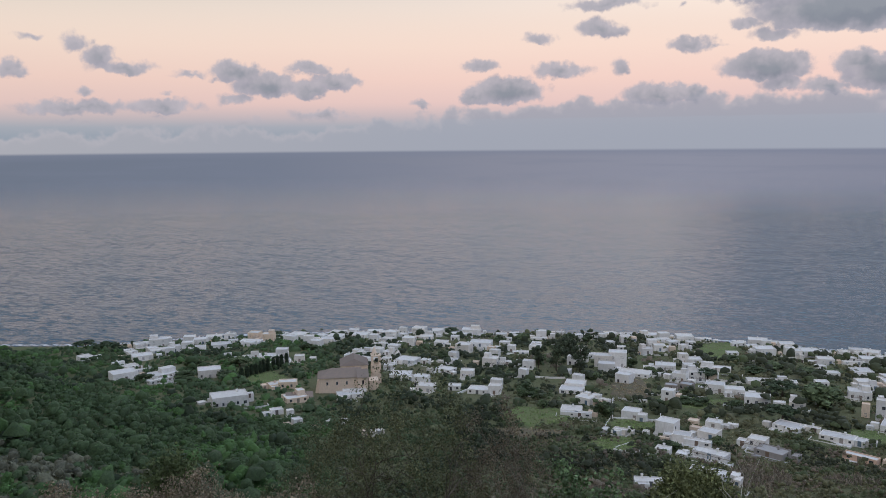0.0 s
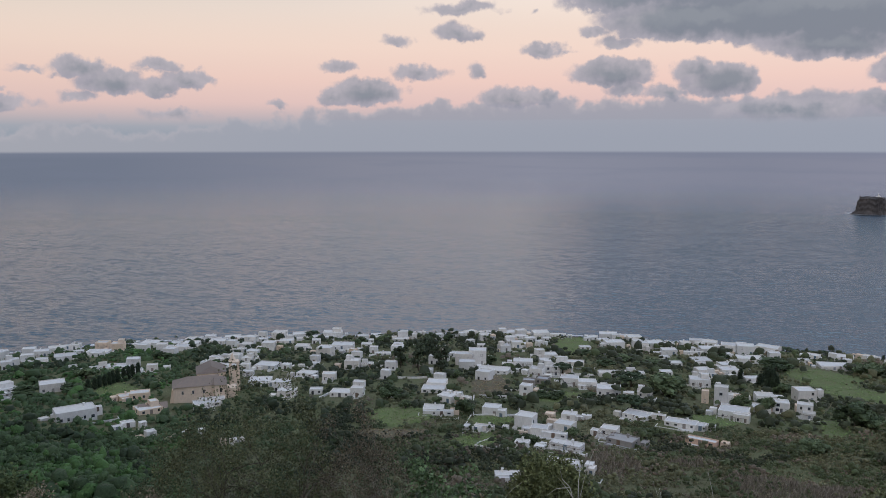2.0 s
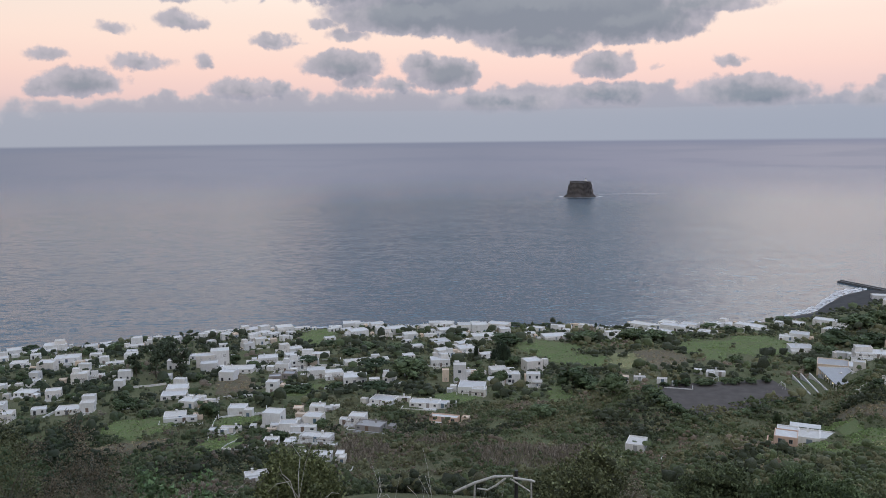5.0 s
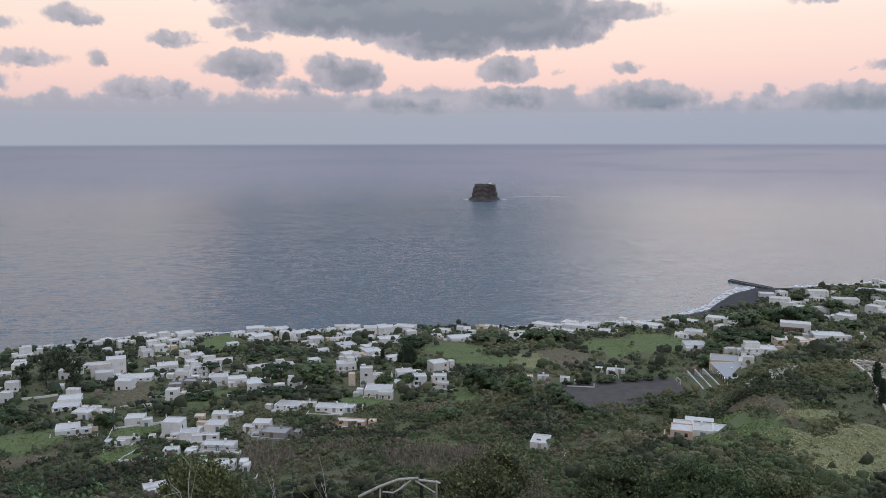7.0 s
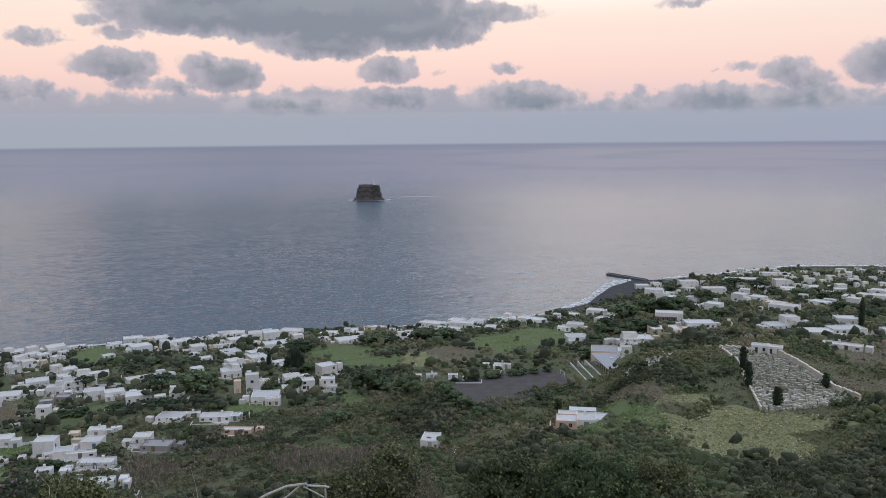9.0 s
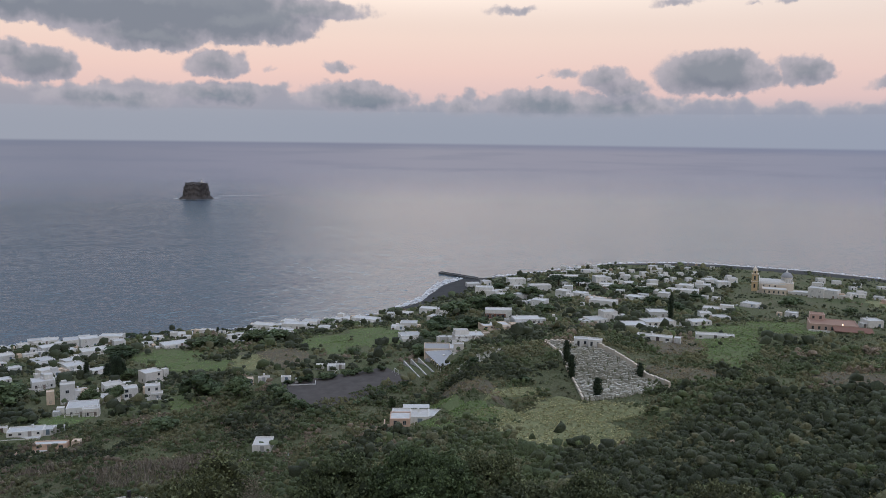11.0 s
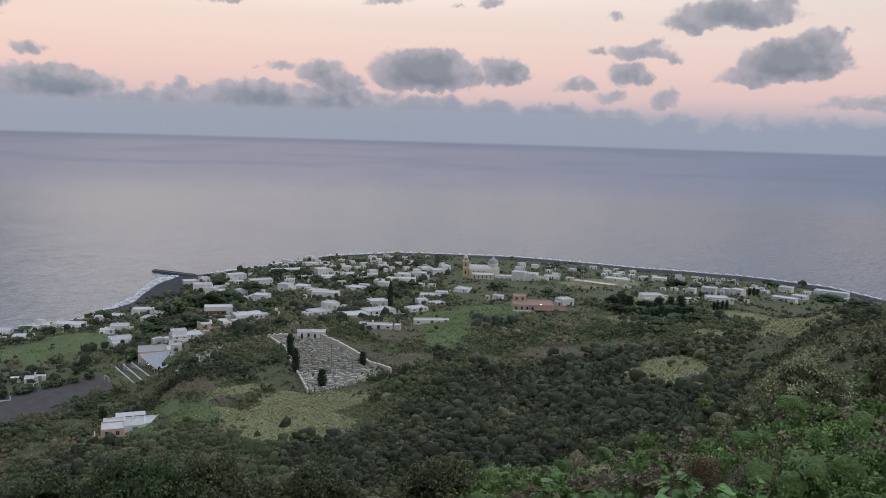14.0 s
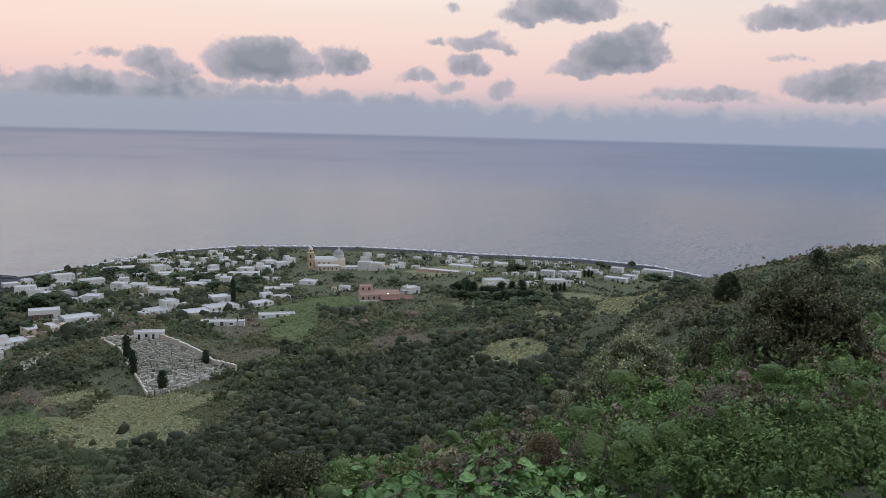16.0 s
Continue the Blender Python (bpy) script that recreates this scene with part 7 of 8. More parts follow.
def species(x, y, n):
    """Tint of the scrub by place: greener to the west, dry cane in the hollow, mixed on the slope to the east;
    brightness by bearing is painted in.
    """
    az = np.degrees(np.arctan2(x, y))
    r = np.hypot(x, y)
    big = zone_noise(x, y, 46, 3.0)
    mid = zone_noise(x, y, 19, 5.0)
    small = zone_noise(x, y, 8, 7.0)
    u = rng.random(n)
    v = big + 0.7 * mid
    names = np.where(v > 0.3, "dark", np.where(v > -0.08, "green", np.where(v > -0.46, "olive", "dry")))
    names = np.where(u < 0.16, "green", np.where(u > 0.9, "olive", names))
    names = np.where((r > 380) & (v > -0.05) & (u < 0.62), "dark", names)
    west = az < -8
    names = np.where(west, np.where(v + small * 0.5 > 0.42, "dark", np.where((v > -0.5) | (u < 0.6), "green", "olive")), names)
    names = np.where(west & (mid > 0.14) & (big < 0.3) & (u < 0.85), "bright", names)
    names = np.where(west & (r < 150) & (az < -17) & (mid < -0.1), "dry", names)
    hollow = (r > 235) & (r < 350) & (az > 5) & (az < 46)
    names = np.where(hollow & (small > -0.1) & (u < 0.35), "dry", names)
    east = (az > 76) & (r < 90)
    names = np.where(east, np.where(mid + small + 0.5 * (u - 0.5) > 0.06, "bright", np.where(u < 0.66, "dry", "olive")), names)
    wood = (az > np.interp(r, [110, 180, 230, 290], [60, 67, 70, 80])) & (az < 101) & (r > 100) & (r < 285) & (v > -0.55)
    names = np.where(wood & (u < 0.82), "dark", names)
    t = np.array([TINTS[q] for q in names])
    # brightness painted into the tint by bearing, as if less light reached the west
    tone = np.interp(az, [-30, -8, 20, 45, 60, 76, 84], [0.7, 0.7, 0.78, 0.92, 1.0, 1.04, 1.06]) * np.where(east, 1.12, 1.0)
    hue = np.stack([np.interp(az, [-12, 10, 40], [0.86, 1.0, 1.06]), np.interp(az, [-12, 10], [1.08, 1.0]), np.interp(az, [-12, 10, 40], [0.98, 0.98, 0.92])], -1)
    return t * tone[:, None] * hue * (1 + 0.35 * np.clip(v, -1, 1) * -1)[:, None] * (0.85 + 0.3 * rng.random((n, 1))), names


def scrub(name, r0, r1, a0, a1, spacing, size, lobes, level, leaves, leaf, core, label):
    """Shrubs scattered over a ring of the hillside, as one mass: close thickets, and grass with few shrubs between them."""
    area = 0.5 * radians(a1 - a0) * (r1 ** 2 - r0 ** 2)
    n = int(area / spacing ** 2)
    r = np.sqrt(r0 ** 2 + (r1 ** 2 - r0 ** 2) * rng.random(n))
    az = np.radians(a0 + (a1 - a0) * rng.random(n))
    x, y = r * np.sin(az), r * np.cos(az)
    z = ground(x, y)
    keep = (z > 3.2) & ((z + 4 - EYE) / r > -0.46) & footprints_clear(x, y, np.minimum(r * 0.004, 2.2)) & ~in_field(x, y)
    keep &= ~in_patch(x, y) | (rng.random(n) < 0.018)
    keep &= ~in_cane(x, y) | (rng.random(n) < 0.22)
    deg = np.degrees(az)
    open_ground = zone_noise(x, y, 26, 9.0) + 0.6 * zone_noise(x, y, 10, 2.0)
    wooded = ((deg > 68) & (deg < 93) & (r > 95) & (r < 285)) | (deg < -6) | (r < 60)
    bare = np.where(wooded, 0.75, np.where((deg > 56) & (deg < 70) & (r < 360), 0.02, np.where((deg > 73) & (r > 400), -0.05, 0.42)))
    bare = np.where((deg > 93) & (r > 85), -0.12, bare)
    keep &= (open_ground < bare) | (rng.random(n) < 0.16)
    x, y, z, open_ground, bare = x[keep], y[keep], z[keep], open_ground[keep], bare[keep]
    n = len(x)
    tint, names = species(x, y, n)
    u = rng.random(n)
    s = size * (0.55 + 0.7 * u ** 1.5 + np.where(u > 0.95, 0.55, 0.0))
    s = s * np.select([names == "dark", names == "dry", names == "olive"], [1.22, 0.78, 0.9], 1.0)
    s = s * np.where((np.degrees(np.arctan2(x, y)) > np.where(np.hypot(x, y) > 400, 73, 94)) & (np.hypot(x, y) > 85), 0.7, 1.0) * np.where(open_ground > bare - 0.06, 0.55, 1.0) * (1 + 0.28 * np.clip(zone_noise(x, y, 15, 4.0), -1, 1))
    c = np.repeat(np.stack([x, y, z], -1), lobes, 0)
    ss = np.repeat(s, lobes)
    off = rng.normal(size=(n * lobes, 3)) * np.array([0.55, 0.55, 0.26])
    c = c + off * ss[:, None] + np.array([0, 0, 0.36]) * ss[:, None]
    rad = ss[:, None] * np.array([1.0, 1.0, 0.85]) * (0.86 / math.sqrt(lobes)) * (0.55 + 0.6 * rng.random((n * lobes, 1))) * (0.75 + 0.5 * rng.random((n * lobes, 3)))
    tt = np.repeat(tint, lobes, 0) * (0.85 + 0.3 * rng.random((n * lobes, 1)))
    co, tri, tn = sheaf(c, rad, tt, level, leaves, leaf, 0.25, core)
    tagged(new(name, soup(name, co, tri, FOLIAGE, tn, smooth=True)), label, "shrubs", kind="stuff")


# brakes of dead cane in the hollow: bearing and distance of their middles, half lengths across and along the view
CANE = [(21.6, 300, 11, 16), (33.0, 282, 19, 12), (27.0, 305, 9, 7), (36.5, 290, 8, 8)]


def in_cane(x, y):
    inside = np.zeros(len(x), bool)
    for az, r, a, b in CANE:
        px, py = polar(az, r)
        c, s = math.cos(radians(az)), math.sin(radians(az))
        dx, dy = x - px, y - py
        inside |= ((dx * c - dy * s) / a) ** 2 + ((dx * s + dy * c) / b) ** 2 < 1 + 0.5 * zone_noise(x, y, 9, 6.0)
    return inside


def cane_brake():
    """Standing dead canes, thin and upright, in uneven clumps."""
    pts = []
    for az, r, a, b in CANE:
        px, py = polar(az, r)
        c, s = math.cos(radians(az)), math.sin(radians(az))
        n = int(a * b * 20)
        u, v = rng.uniform(-1.2, 1.2, n) * a, rng.uniform(-1.2, 1.2, n) * b
        pts.append(np.stack([px + u * c + v * s, py - u * s + v * c], -1))
    p = np.concatenate(pts)
    p = p[in_cane(p[:, 0], p[:, 1]) & footprints_clear(p[:, 0], p[:, 1], 1.0) & ~in_patch(p[:, 0], p[:, 1])]
    n = len(p)
    z = ground(p[:, 0], p[:, 1]) - 0.2
    tall = (1.0 + 1.6 * rng.random(n) ** 1.4) * (1 + 0.4 * np.clip(zone_noise(p[:, 0], p[:, 1], 7, 1.0), -1, 1))
    foot = np.stack([p[:, 0], p[:, 1], z], -1)
    lean = rng.normal(size=(n, 3)) * np.array([0.6, 0.6, 0]) + np.array([0.12, 0, 0])
    head = foot + lean * tall[:, None] * 0.5 + np.stack([0 * z, 0 * z, tall], -1)
    u = rng.random(n) * np.pi
    across = np.stack([np.cos(u), np.sin(u), 0 * u], -1) * (0.08 + 0.1 * rng.random((n, 1)))
    mid = foot * 0.35 + head * 0.65
    co = np.stack([foot - across * 0.5, foot + across * 0.5, mid + across, head, mid - across], 1).reshape(-1, 3)
    base = np.arange(n)[:, None] * 5
    tri = np.concatenate([base + np.array([[0, 1, 2]]), base + np.array([[0, 2, 4]]), base + np.array([[4, 2, 3]])])
    tone = np.array([0.25, 0.215, 0.175]) * (0.55 + 0.8 * rng.random((n, 1)))
    tagged(new("cane_brake", soup("cane_brake", co, tri, FOLIAGE, np.repeat(tone, 5, 0))), "brake of standing dead grey-brown canes", "canes", kind="stuff")


cane_brake()
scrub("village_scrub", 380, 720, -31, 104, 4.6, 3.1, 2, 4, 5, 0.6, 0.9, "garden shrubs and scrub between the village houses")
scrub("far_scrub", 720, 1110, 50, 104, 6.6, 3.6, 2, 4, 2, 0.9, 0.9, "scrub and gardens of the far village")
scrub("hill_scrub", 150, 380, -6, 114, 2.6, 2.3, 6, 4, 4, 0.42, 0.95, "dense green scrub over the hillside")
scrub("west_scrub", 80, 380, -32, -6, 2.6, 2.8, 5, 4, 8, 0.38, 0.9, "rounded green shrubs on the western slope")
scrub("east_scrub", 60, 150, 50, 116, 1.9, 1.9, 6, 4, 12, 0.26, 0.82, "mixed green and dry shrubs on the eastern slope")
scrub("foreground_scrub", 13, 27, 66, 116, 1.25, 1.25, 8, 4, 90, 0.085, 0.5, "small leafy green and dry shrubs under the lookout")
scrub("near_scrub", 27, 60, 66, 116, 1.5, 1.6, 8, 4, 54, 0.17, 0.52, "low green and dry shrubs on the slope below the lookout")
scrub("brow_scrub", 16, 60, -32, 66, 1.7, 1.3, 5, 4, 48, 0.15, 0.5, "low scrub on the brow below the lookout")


def hill_grass():
    """Tussocks of rough grass on the open slopes between the shrubs."""
    cs, ts, sz = [], [], []
    for r0, r1, a0, a1, step in ((60, 150, 92, 115, 1.15), (150, 330, 92, 115, 2.1), (185, 360, 54, 72, 1.9), (210, 380, 6, 54, 2.5), (380, 620, 72, 104, 4.2), (330, 470, 70, 93, 3.2)):
        n = int(0.5 * radians(a1 - a0) * (r1 ** 2 - r0 ** 2) / step ** 2)
        r, az = np.sqrt(r0 ** 2 + (r1 ** 2 - r0 ** 2) * rng.random(n)), np.radians(a0 + (a1 - a0) * rng.random(n))
        x, y = r * np.sin(az), r * np.cos(az)
        ok = footprints_clear(x, y) & ~in_field(x, y) & (ground(x, y) > 4)
        x, y = x[ok], y[ok]
        cs.append(np.stack([x, y, ground(x, y) + 0.15], -1))
        pale = np.clip(zone_noise(x, y, 22, 12.0) + 0.6 * zone_noise(x, y, 7, 13.0) + 0.45, 0, 1)[:, None]
        ts.append(np.array((0.105, 0.126, 0.06)) * (1 - pale) + np.array((0.23, 0.207, 0.123)) * pale)
        sz.append(np.full(len(x), step * 0.5))
    c, t, q = np.concatenate(cs), np.concatenate(ts), np.concatenate(sz)
    co, tri, tn = sheaf(c, q[:, None] * np.array([0.9, 0.9, 0.45]) * (0.5 + 0.8 * rng.random((len(c), 1))), t * (0.85 + 0.4 * rng.random((len(c), 1))), 0, 6, 0.42, 1.8, 0.2)
    tagged(new("hillside_grass", soup("hillside_grass", co, tri, FOLIAGE, tn)), "rough green and straw grass on the open slope", "grass", kind="stuff")


hill_grass()


def tufts():
    """Grass and weeds on the open plots."""
    cs, ts, sz = [], [], []
    for px, py, a, b, c, s, kind in PATCHES:
        r = math.hypot(px, py)
        step = max(1.3, r / 190)
        n = min(1400, int(math.pi * a * b / step ** 2))
        q, u = np.sqrt(rng.random(n)), rng.random(n) * 2 * np.pi
        lx, ly = a * q * np.cos(u), b * q * np.sin(u)
        x, y = px + lx * c - ly * s, py + lx * s + ly * c
        ok = footprints_clear(x, y) & ~in_field(x, y)
        x, y = x[ok], y[ok]
        cs.append(np.stack([x, y, ground(x, y) + 0.5], -1))
        base = {"lawn": (0.13, 0.185, 0.07), "meadow": (0.3, 0.28, 0.16), "soil": (0.2, 0.15, 0.1)}[kind]
        mix_ = rng.random((len(x), 1))
        ts.append(np.array(base) * (1 - 0.3 * mix_) + np.array((0.17, 0.2, 0.08)) * 0.3 * mix_)
        sz.append(np.full(len(x), step * 0.55))
    c, t, s = np.concatenate(cs), np.concatenate(ts), np.concatenate(sz)
    co, tri, tn = sheaf(c, s[:, None] * np.array([0.8, 0.8, 0.4]) * (0.5 + 0.8 * rng.random((len(c), 1))), t * (1.15 + 0.4 * rng.random((len(c), 1))), 0, 9, 0.34, 1.9, 0.12)
    tagged(new("meadow_grass", soup("meadow_grass", co, tri, FOLIAGE, tn)), "tufts of green and dry grass on open plots", "grass", kind="stuff")


tufts()


# trees: a few meshes of each kind, scaled tree by tree
def crown(name, centres, radii, tint, level, leaves, leaf):
    c, rd = np.array(centres, float), np.array(radii, float)
    if rd.ndim == 1:
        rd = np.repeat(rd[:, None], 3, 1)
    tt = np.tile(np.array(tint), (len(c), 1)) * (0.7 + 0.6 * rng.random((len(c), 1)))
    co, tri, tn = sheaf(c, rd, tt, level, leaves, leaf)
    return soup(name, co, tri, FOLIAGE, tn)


def kinds(make, count):
    return [make(i) for i in range(count)]


def oak_mesh(i):
    cs, rs = [], []
    for _ in range(20):
        u, v = dice.uniform(0, 2 * math.pi), dice.uniform(0, 1) ** 0.6
        cs.append((0.36 * v * math.cos(u), 0.36 * v * math.sin(u), 0.3 + 0.52 * dice.random() * (1.05 - 0.6 * v)))
        rs.append(dice.uniform(0.1, 0.2))
    trunk = joined(tube([(0, 0, -0.1), (0.02, 0, 0.2), (0, 0.03, 0.5)], [0.05, 0.04, 0.02]), *[tube([(0, 0, 0.2), (0.14 * math.cos(q), 0.14 * math.sin(q), 0.36), (0.26 * math.cos(q), 0.26 * math.sin(q), 0.52)], [0.03, 0.02, 0.01], 5) for q in (0.3, 2.2, 4.4)])
    return crown("crown", cs, rs, (0.06, 0.085, 0.042) if i < 2 else (0.09, 0.12, 0.06), 1, 46, 0.075), mesh_of("trunk", *trunk, BARK)


def pine_mesh(i):
    cs, rs = [], []
    for _ in range(20):
        u, v = dice.uniform(0, 2 * math.pi), dice.random() ** 0.5
        cs.append((0.42 * v * math.cos(u), 0.42 * v * math.sin(u), 0.78 + 0.12 * dice.random() - 0.16 * v * v))
        rs.append((0.14, 0.14, 0.09))
    trunk = joined(tube([(0, 0, -0.1), (0.02, 0, 0.35), (0, 0.02, 0.75)], [0.04, 0.03, 0.02]), *[tube([(0, 0, 0.5), (0.2 * math.cos(q), 0.2 * math.sin(q), 0.7)], [0.02, 0.01], 5) for q in (0.5, 2.4, 4.2, 5.3)])
    return crown("crown", cs, rs, (0.045, 0.066, 0.036), 1, 44, 0.07), mesh_of("trunk", *trunk, BARK)


def cypress_mesh(i):
    cs, rs = [], []
    for q in range(16):
        z = 0.1 + 0.84 * q / 15
        wd = 0.46 * max(0.0, math.sin(math.pi * (0.06 + 0.9 * z))) ** 0.45 + 0.03
        cs.append((dice.uniform(-0.1, 0.1) * wd, dice.uniform(-0.1, 0.1) * wd, z))
        rs.append((wd * dice.uniform(0.8, 1.05), wd * dice.uniform(0.8, 1.05), 0.085))
    return crown("crown", cs, rs, (0.032, 0.048, 0.028), 1, 40, 0.075), mesh_of("trunk", *tube([(0, 0, -0.1), (0, 0, 0.15)], [0.08, 0.07]), BARK)


def gum_mesh(i):
    cs, rs = [], []
    for _ in range(26):
        u, v = dice.uniform(0, 2 * math.pi), dice.random() ** 0.6
        cs.append((0.42 * v * math.cos(u), 0.42 * v * math.sin(u), dice.uniform(0.25, 0.97)))
        rs.append(dice.uniform(0.06, 0.13))
    trunk = joined(tube([(0, 0, -0.1), (0.03, 0, 0.4), (0, 0.02, 0.9)], [0.03, 0.022, 0.01]), *[tube([(0, 0, h0), (0.18 * math.cos(q), 0.18 * math.sin(q), h0 + 0.2), (0.3 * math.cos(q), 0.3 * math.sin(q), h0 + 0.34)], [0.016, 0.01, 0.005], 5) for q, h0 in ((0.3, 0.2), (2.2, 0.3), (4.4, 0.4), (1.2, 0.5), (5.3, 0.55))])
    return crown("crown", cs, rs, (0.068, 0.088, 0.055), 1, 40, 0.06), mesh_of("trunk", *trunk, BARK)


def palm_mesh(i):
    blades = []
    for q in range(18):
        u, lift = 2 * math.pi * q / 18 + dice.uniform(-0.2, 0.2), dice.uniform(0.05, 0.4)
        for s in range(5):
            r0, r1 = 0.1 * s, 0.1 * (s + 1)
            z0, z1 = 0.72 + lift * math.sin(r0 * 5) * 0.6 - r0 * r0 * 0.7, 0.72 + lift * math.sin(r1 * 5) * 0.6 - r1 * r1 * 0.7
            w = 0.05 * (1 - s / 6)
            nx, ny = -math.sin(u), math.cos(u)
            v_ = [(r0 * math.cos(u) + nx * w, r0 * math.sin(u) + ny * w, z0 - 0.02), (r0 * math.cos(u), r0 * math.sin(u), z0 + 0.01), (r0 * math.cos(u) - nx * w, r0 * math.sin(u) - ny * w, z0 - 0.02),
                  (r1 * math.cos(u) + nx * w * 0.8, r1 * math.sin(u) + ny * w * 0.8, z1 - 0.02), (r1 * math.cos(u), r1 * math.sin(u), z1 + 0.01), (r1 * math.cos(u) - nx * w * 0.8, r1 * math.sin(u) - ny * w * 0.8, z1 - 0.02)]
            blades.append((v_, [(0, 1, 4, 3), (1, 2, 5, 4)]))
    vs, fs = joined(*blades)
    tri = np.array([t for q in fs for t in ((q[0], q[1], q[2]), (q[0], q[2], q[3]))])
    return soup("crown", np.array(vs), tri, FOLIAGE, np.tile([0.07, 0.09, 0.05], (len(vs), 1))), mesh_of("trunk", *tube([(0, 0, -0.1), (0.02, 0, 0.4), (0, 0, 0.74)], [0.06, 0.045, 0.04]), BARK)


TREES = {"oak": kinds(oak_mesh, 4), "pine": kinds(pine_mesh, 2), "cypress": kinds(cypress_mesh, 3), "gum": kinds(gum_mesh, 2), "palm": kinds(palm_mesh, 1)}
TREE_WORDS = {"oak": ("broadleaf_tree", "dense dark green broadleaf tree among the gardens"), "pine": ("umbrella_pine", "umbrella pine with a wide flat dark crown"), "cypress": ("cypress", "slender dark green cypress"),
              "gum": ("eucalyptus", "tall loose grey-green eucalyptus beside white houses"), "palm": ("palm", "small palm with arching fronds beside a house")}


def tree(kind, x, y, h, w):
    name, label = TREE_WORDS[kind]
    r = root(name, x, y, dice.uniform(0, 360), None, label, "tree", name + " trees")
    c, t = dice.choice(TREES[kind])
    for nm, me in (("trunk", t), ("crown", c)):
        shared(nm, me, r, Matrix.Diagonal((w, w, h, 1)))


def oak(x, y, h, w):
    tree("oak", x, y, h * 1.05, w * 1.3)


def pine(x, y, h, w):
    tree("pine", x, y, h, w)


def cypress(x, y, h, w):
    tree("cypress", x, y, h, w * 1.45)


def gum(x, y, h, w):
    tree("gum", x, y, h, w)


def palm(x, y, h, w):
    tree("palm", x, y, h, w)


pine(-265, 638, 6.7, 18.8)
pine(-290, 657, 6.5, 19.5)
oak(-134, 530, 7.8, 11.9)
oak(-129, 480, 5.8, 15.2)
oak(-154, 479, 6.5, 14.4)
oak(-179, 482, 6.0, 9.8)
oak(-143, 692, 5.5, 18.3)
oak(-120, 694, 6.4, 7.7)
cypress(-121, 482, 6.8, 2.4)
cypress(-118, 484, 6.8, 2.4)
cypress(-116, 487, 7.5, 2.4)
cypress(-114, 490, 7.5, 2.4)
cypress(-112, 493, 8.3, 2.4)
cypress(-111, 497, 8.3, 2.4)
cypress(-109, 500, 8.4, 2.4)
cypress(-106, 503, 8.4, 2.4)
cypress(-104, 506, 8.4, 2.5)
cypress(-103, 513, 8.5, 2.5)
cypress(-101, 519, 8.6, 2.5)
pine(6, 690, 8.0, 13.1)
oak(-13, 692, 6.3, 7.5)
gum(68, 492, 18.6, 15.2)
gum(82, 491, 16.9, 15.2)
gum(58, 500, 13.7, 12.0)
gum(80, 525, 18.1, 14.5)
oak(87, 466, 5.5, 7.1)
oak(42, 412, 9.6, 11.8)
oak(47, 386, 5.5, 5.8)
oak(73, 370, 7.3, 8.2)
oak(-85, 478, 4.7, 6.6)
cypress(-88, 494, 4.8, 1.7)
pine(153, 471, 7.0, 14.2)
pine(175, 419, 9.4, 17.9)
oak(186, 399, 13.7, 19.8)
pine(151, 360, 9.1, 14.6)
cypress(247, 431, 9.5, 2.0)
cypress(254, 422, 8.1, 3.4)
cypress(259, 423, 11.5, 5.1)
oak(209, 364, 9.8, 8.6)
oak(225, 373, 4.5, 5.3)
oak(223, 363, 8.8, 7.5)
palm(137, 427, 7.3, 4.9)
palm(-179, 686, 6.8, 3.9)
palm(-104, 692, 7.6, 2.9)
palm(-146, 688, 6.7, 2.9)
oak(119, 404, 4.4, 8.6)
oak(127, 401, 4.9, 10.3)
oak(122, 367, 4.0, 6.8)
oak(143, 395, 3.8, 8.6)
oak(106, 398, 3.7, 7.3)
oak(86, 310, 5.4, 8.8)
oak(109, 321, 4.4, 5.5)
oak(-30, 585, 5.3, 8.0)
oak(-18, 610, 5.5, 9.1)
oak(-1, 539, 6.3, 8.1)
oak(15, 572, 5.2, 7.8)
oak(42, 618, 6.4, 9.3)
oak(60, 630, 7.4, 11.2)
pine(99, 637, 5.8, 10.5)
oak(111, 630, 5.8, 8.7)
oak(118, 512, 6.1, 7.9)
oak(125, 491, 5.2, 7.6)
oak(189, 493, 4.8, 10.8)
oak(188, 534, 5.1, 11.6)
oak(207, 511, 5.0, 12.8)
oak(224, 499, 4.2, 12.6)
oak(238, 497, 5.0, 11.2)
oak(285, 522, 5.4, 8.1)
oak(296, 476, 8.7, 17.5)
oak(309, 523, 5.5, 8.3)
oak(277, 521, 5.3, 8.8)
oak(-163, 528, 6.4, 11.3)
oak(-87, 566, 5.2, 11.7)
oak(-79, 598, 4.7, 10.7)
oak(-71, 634, 4.9, 11.3)
oak(-99, 596, 5.5, 12.3)
cypress(247, 432, 8.5, 2.4)
cypress(253, 421, 6.0, 3.0)
cypress(252, 412, 12.5, 3.0)
cypress(254, 410, 13.1, 3.0)
cypress(256, 409, 9.8, 2.6)
pine(290, 465, 7.1, 11.2)
oak(259, 407, 6.9, 10.5)
oak(212, 365, 7.6, 7.5)
oak(222, 363, 6.9, 6.4)
pine(369, 579, 5.3, 14.0)
pine(385, 570, 4.4, 9.4)
pine(392, 565, 5.3, 10.3)
oak(242, 323, 12.0, 17.0)
oak(237, 289, 10.6, 11.7)
oak(244, 311, 5.1, 8.1)
oak(195, 286, 6.7, 10.8)
oak(347, 449, 9.5, 19.3)
oak(352, 475, 6.9, 12.1)
oak(370, 430, 10.3, 17.0)
oak(382, 423, 10.3, 17.1)
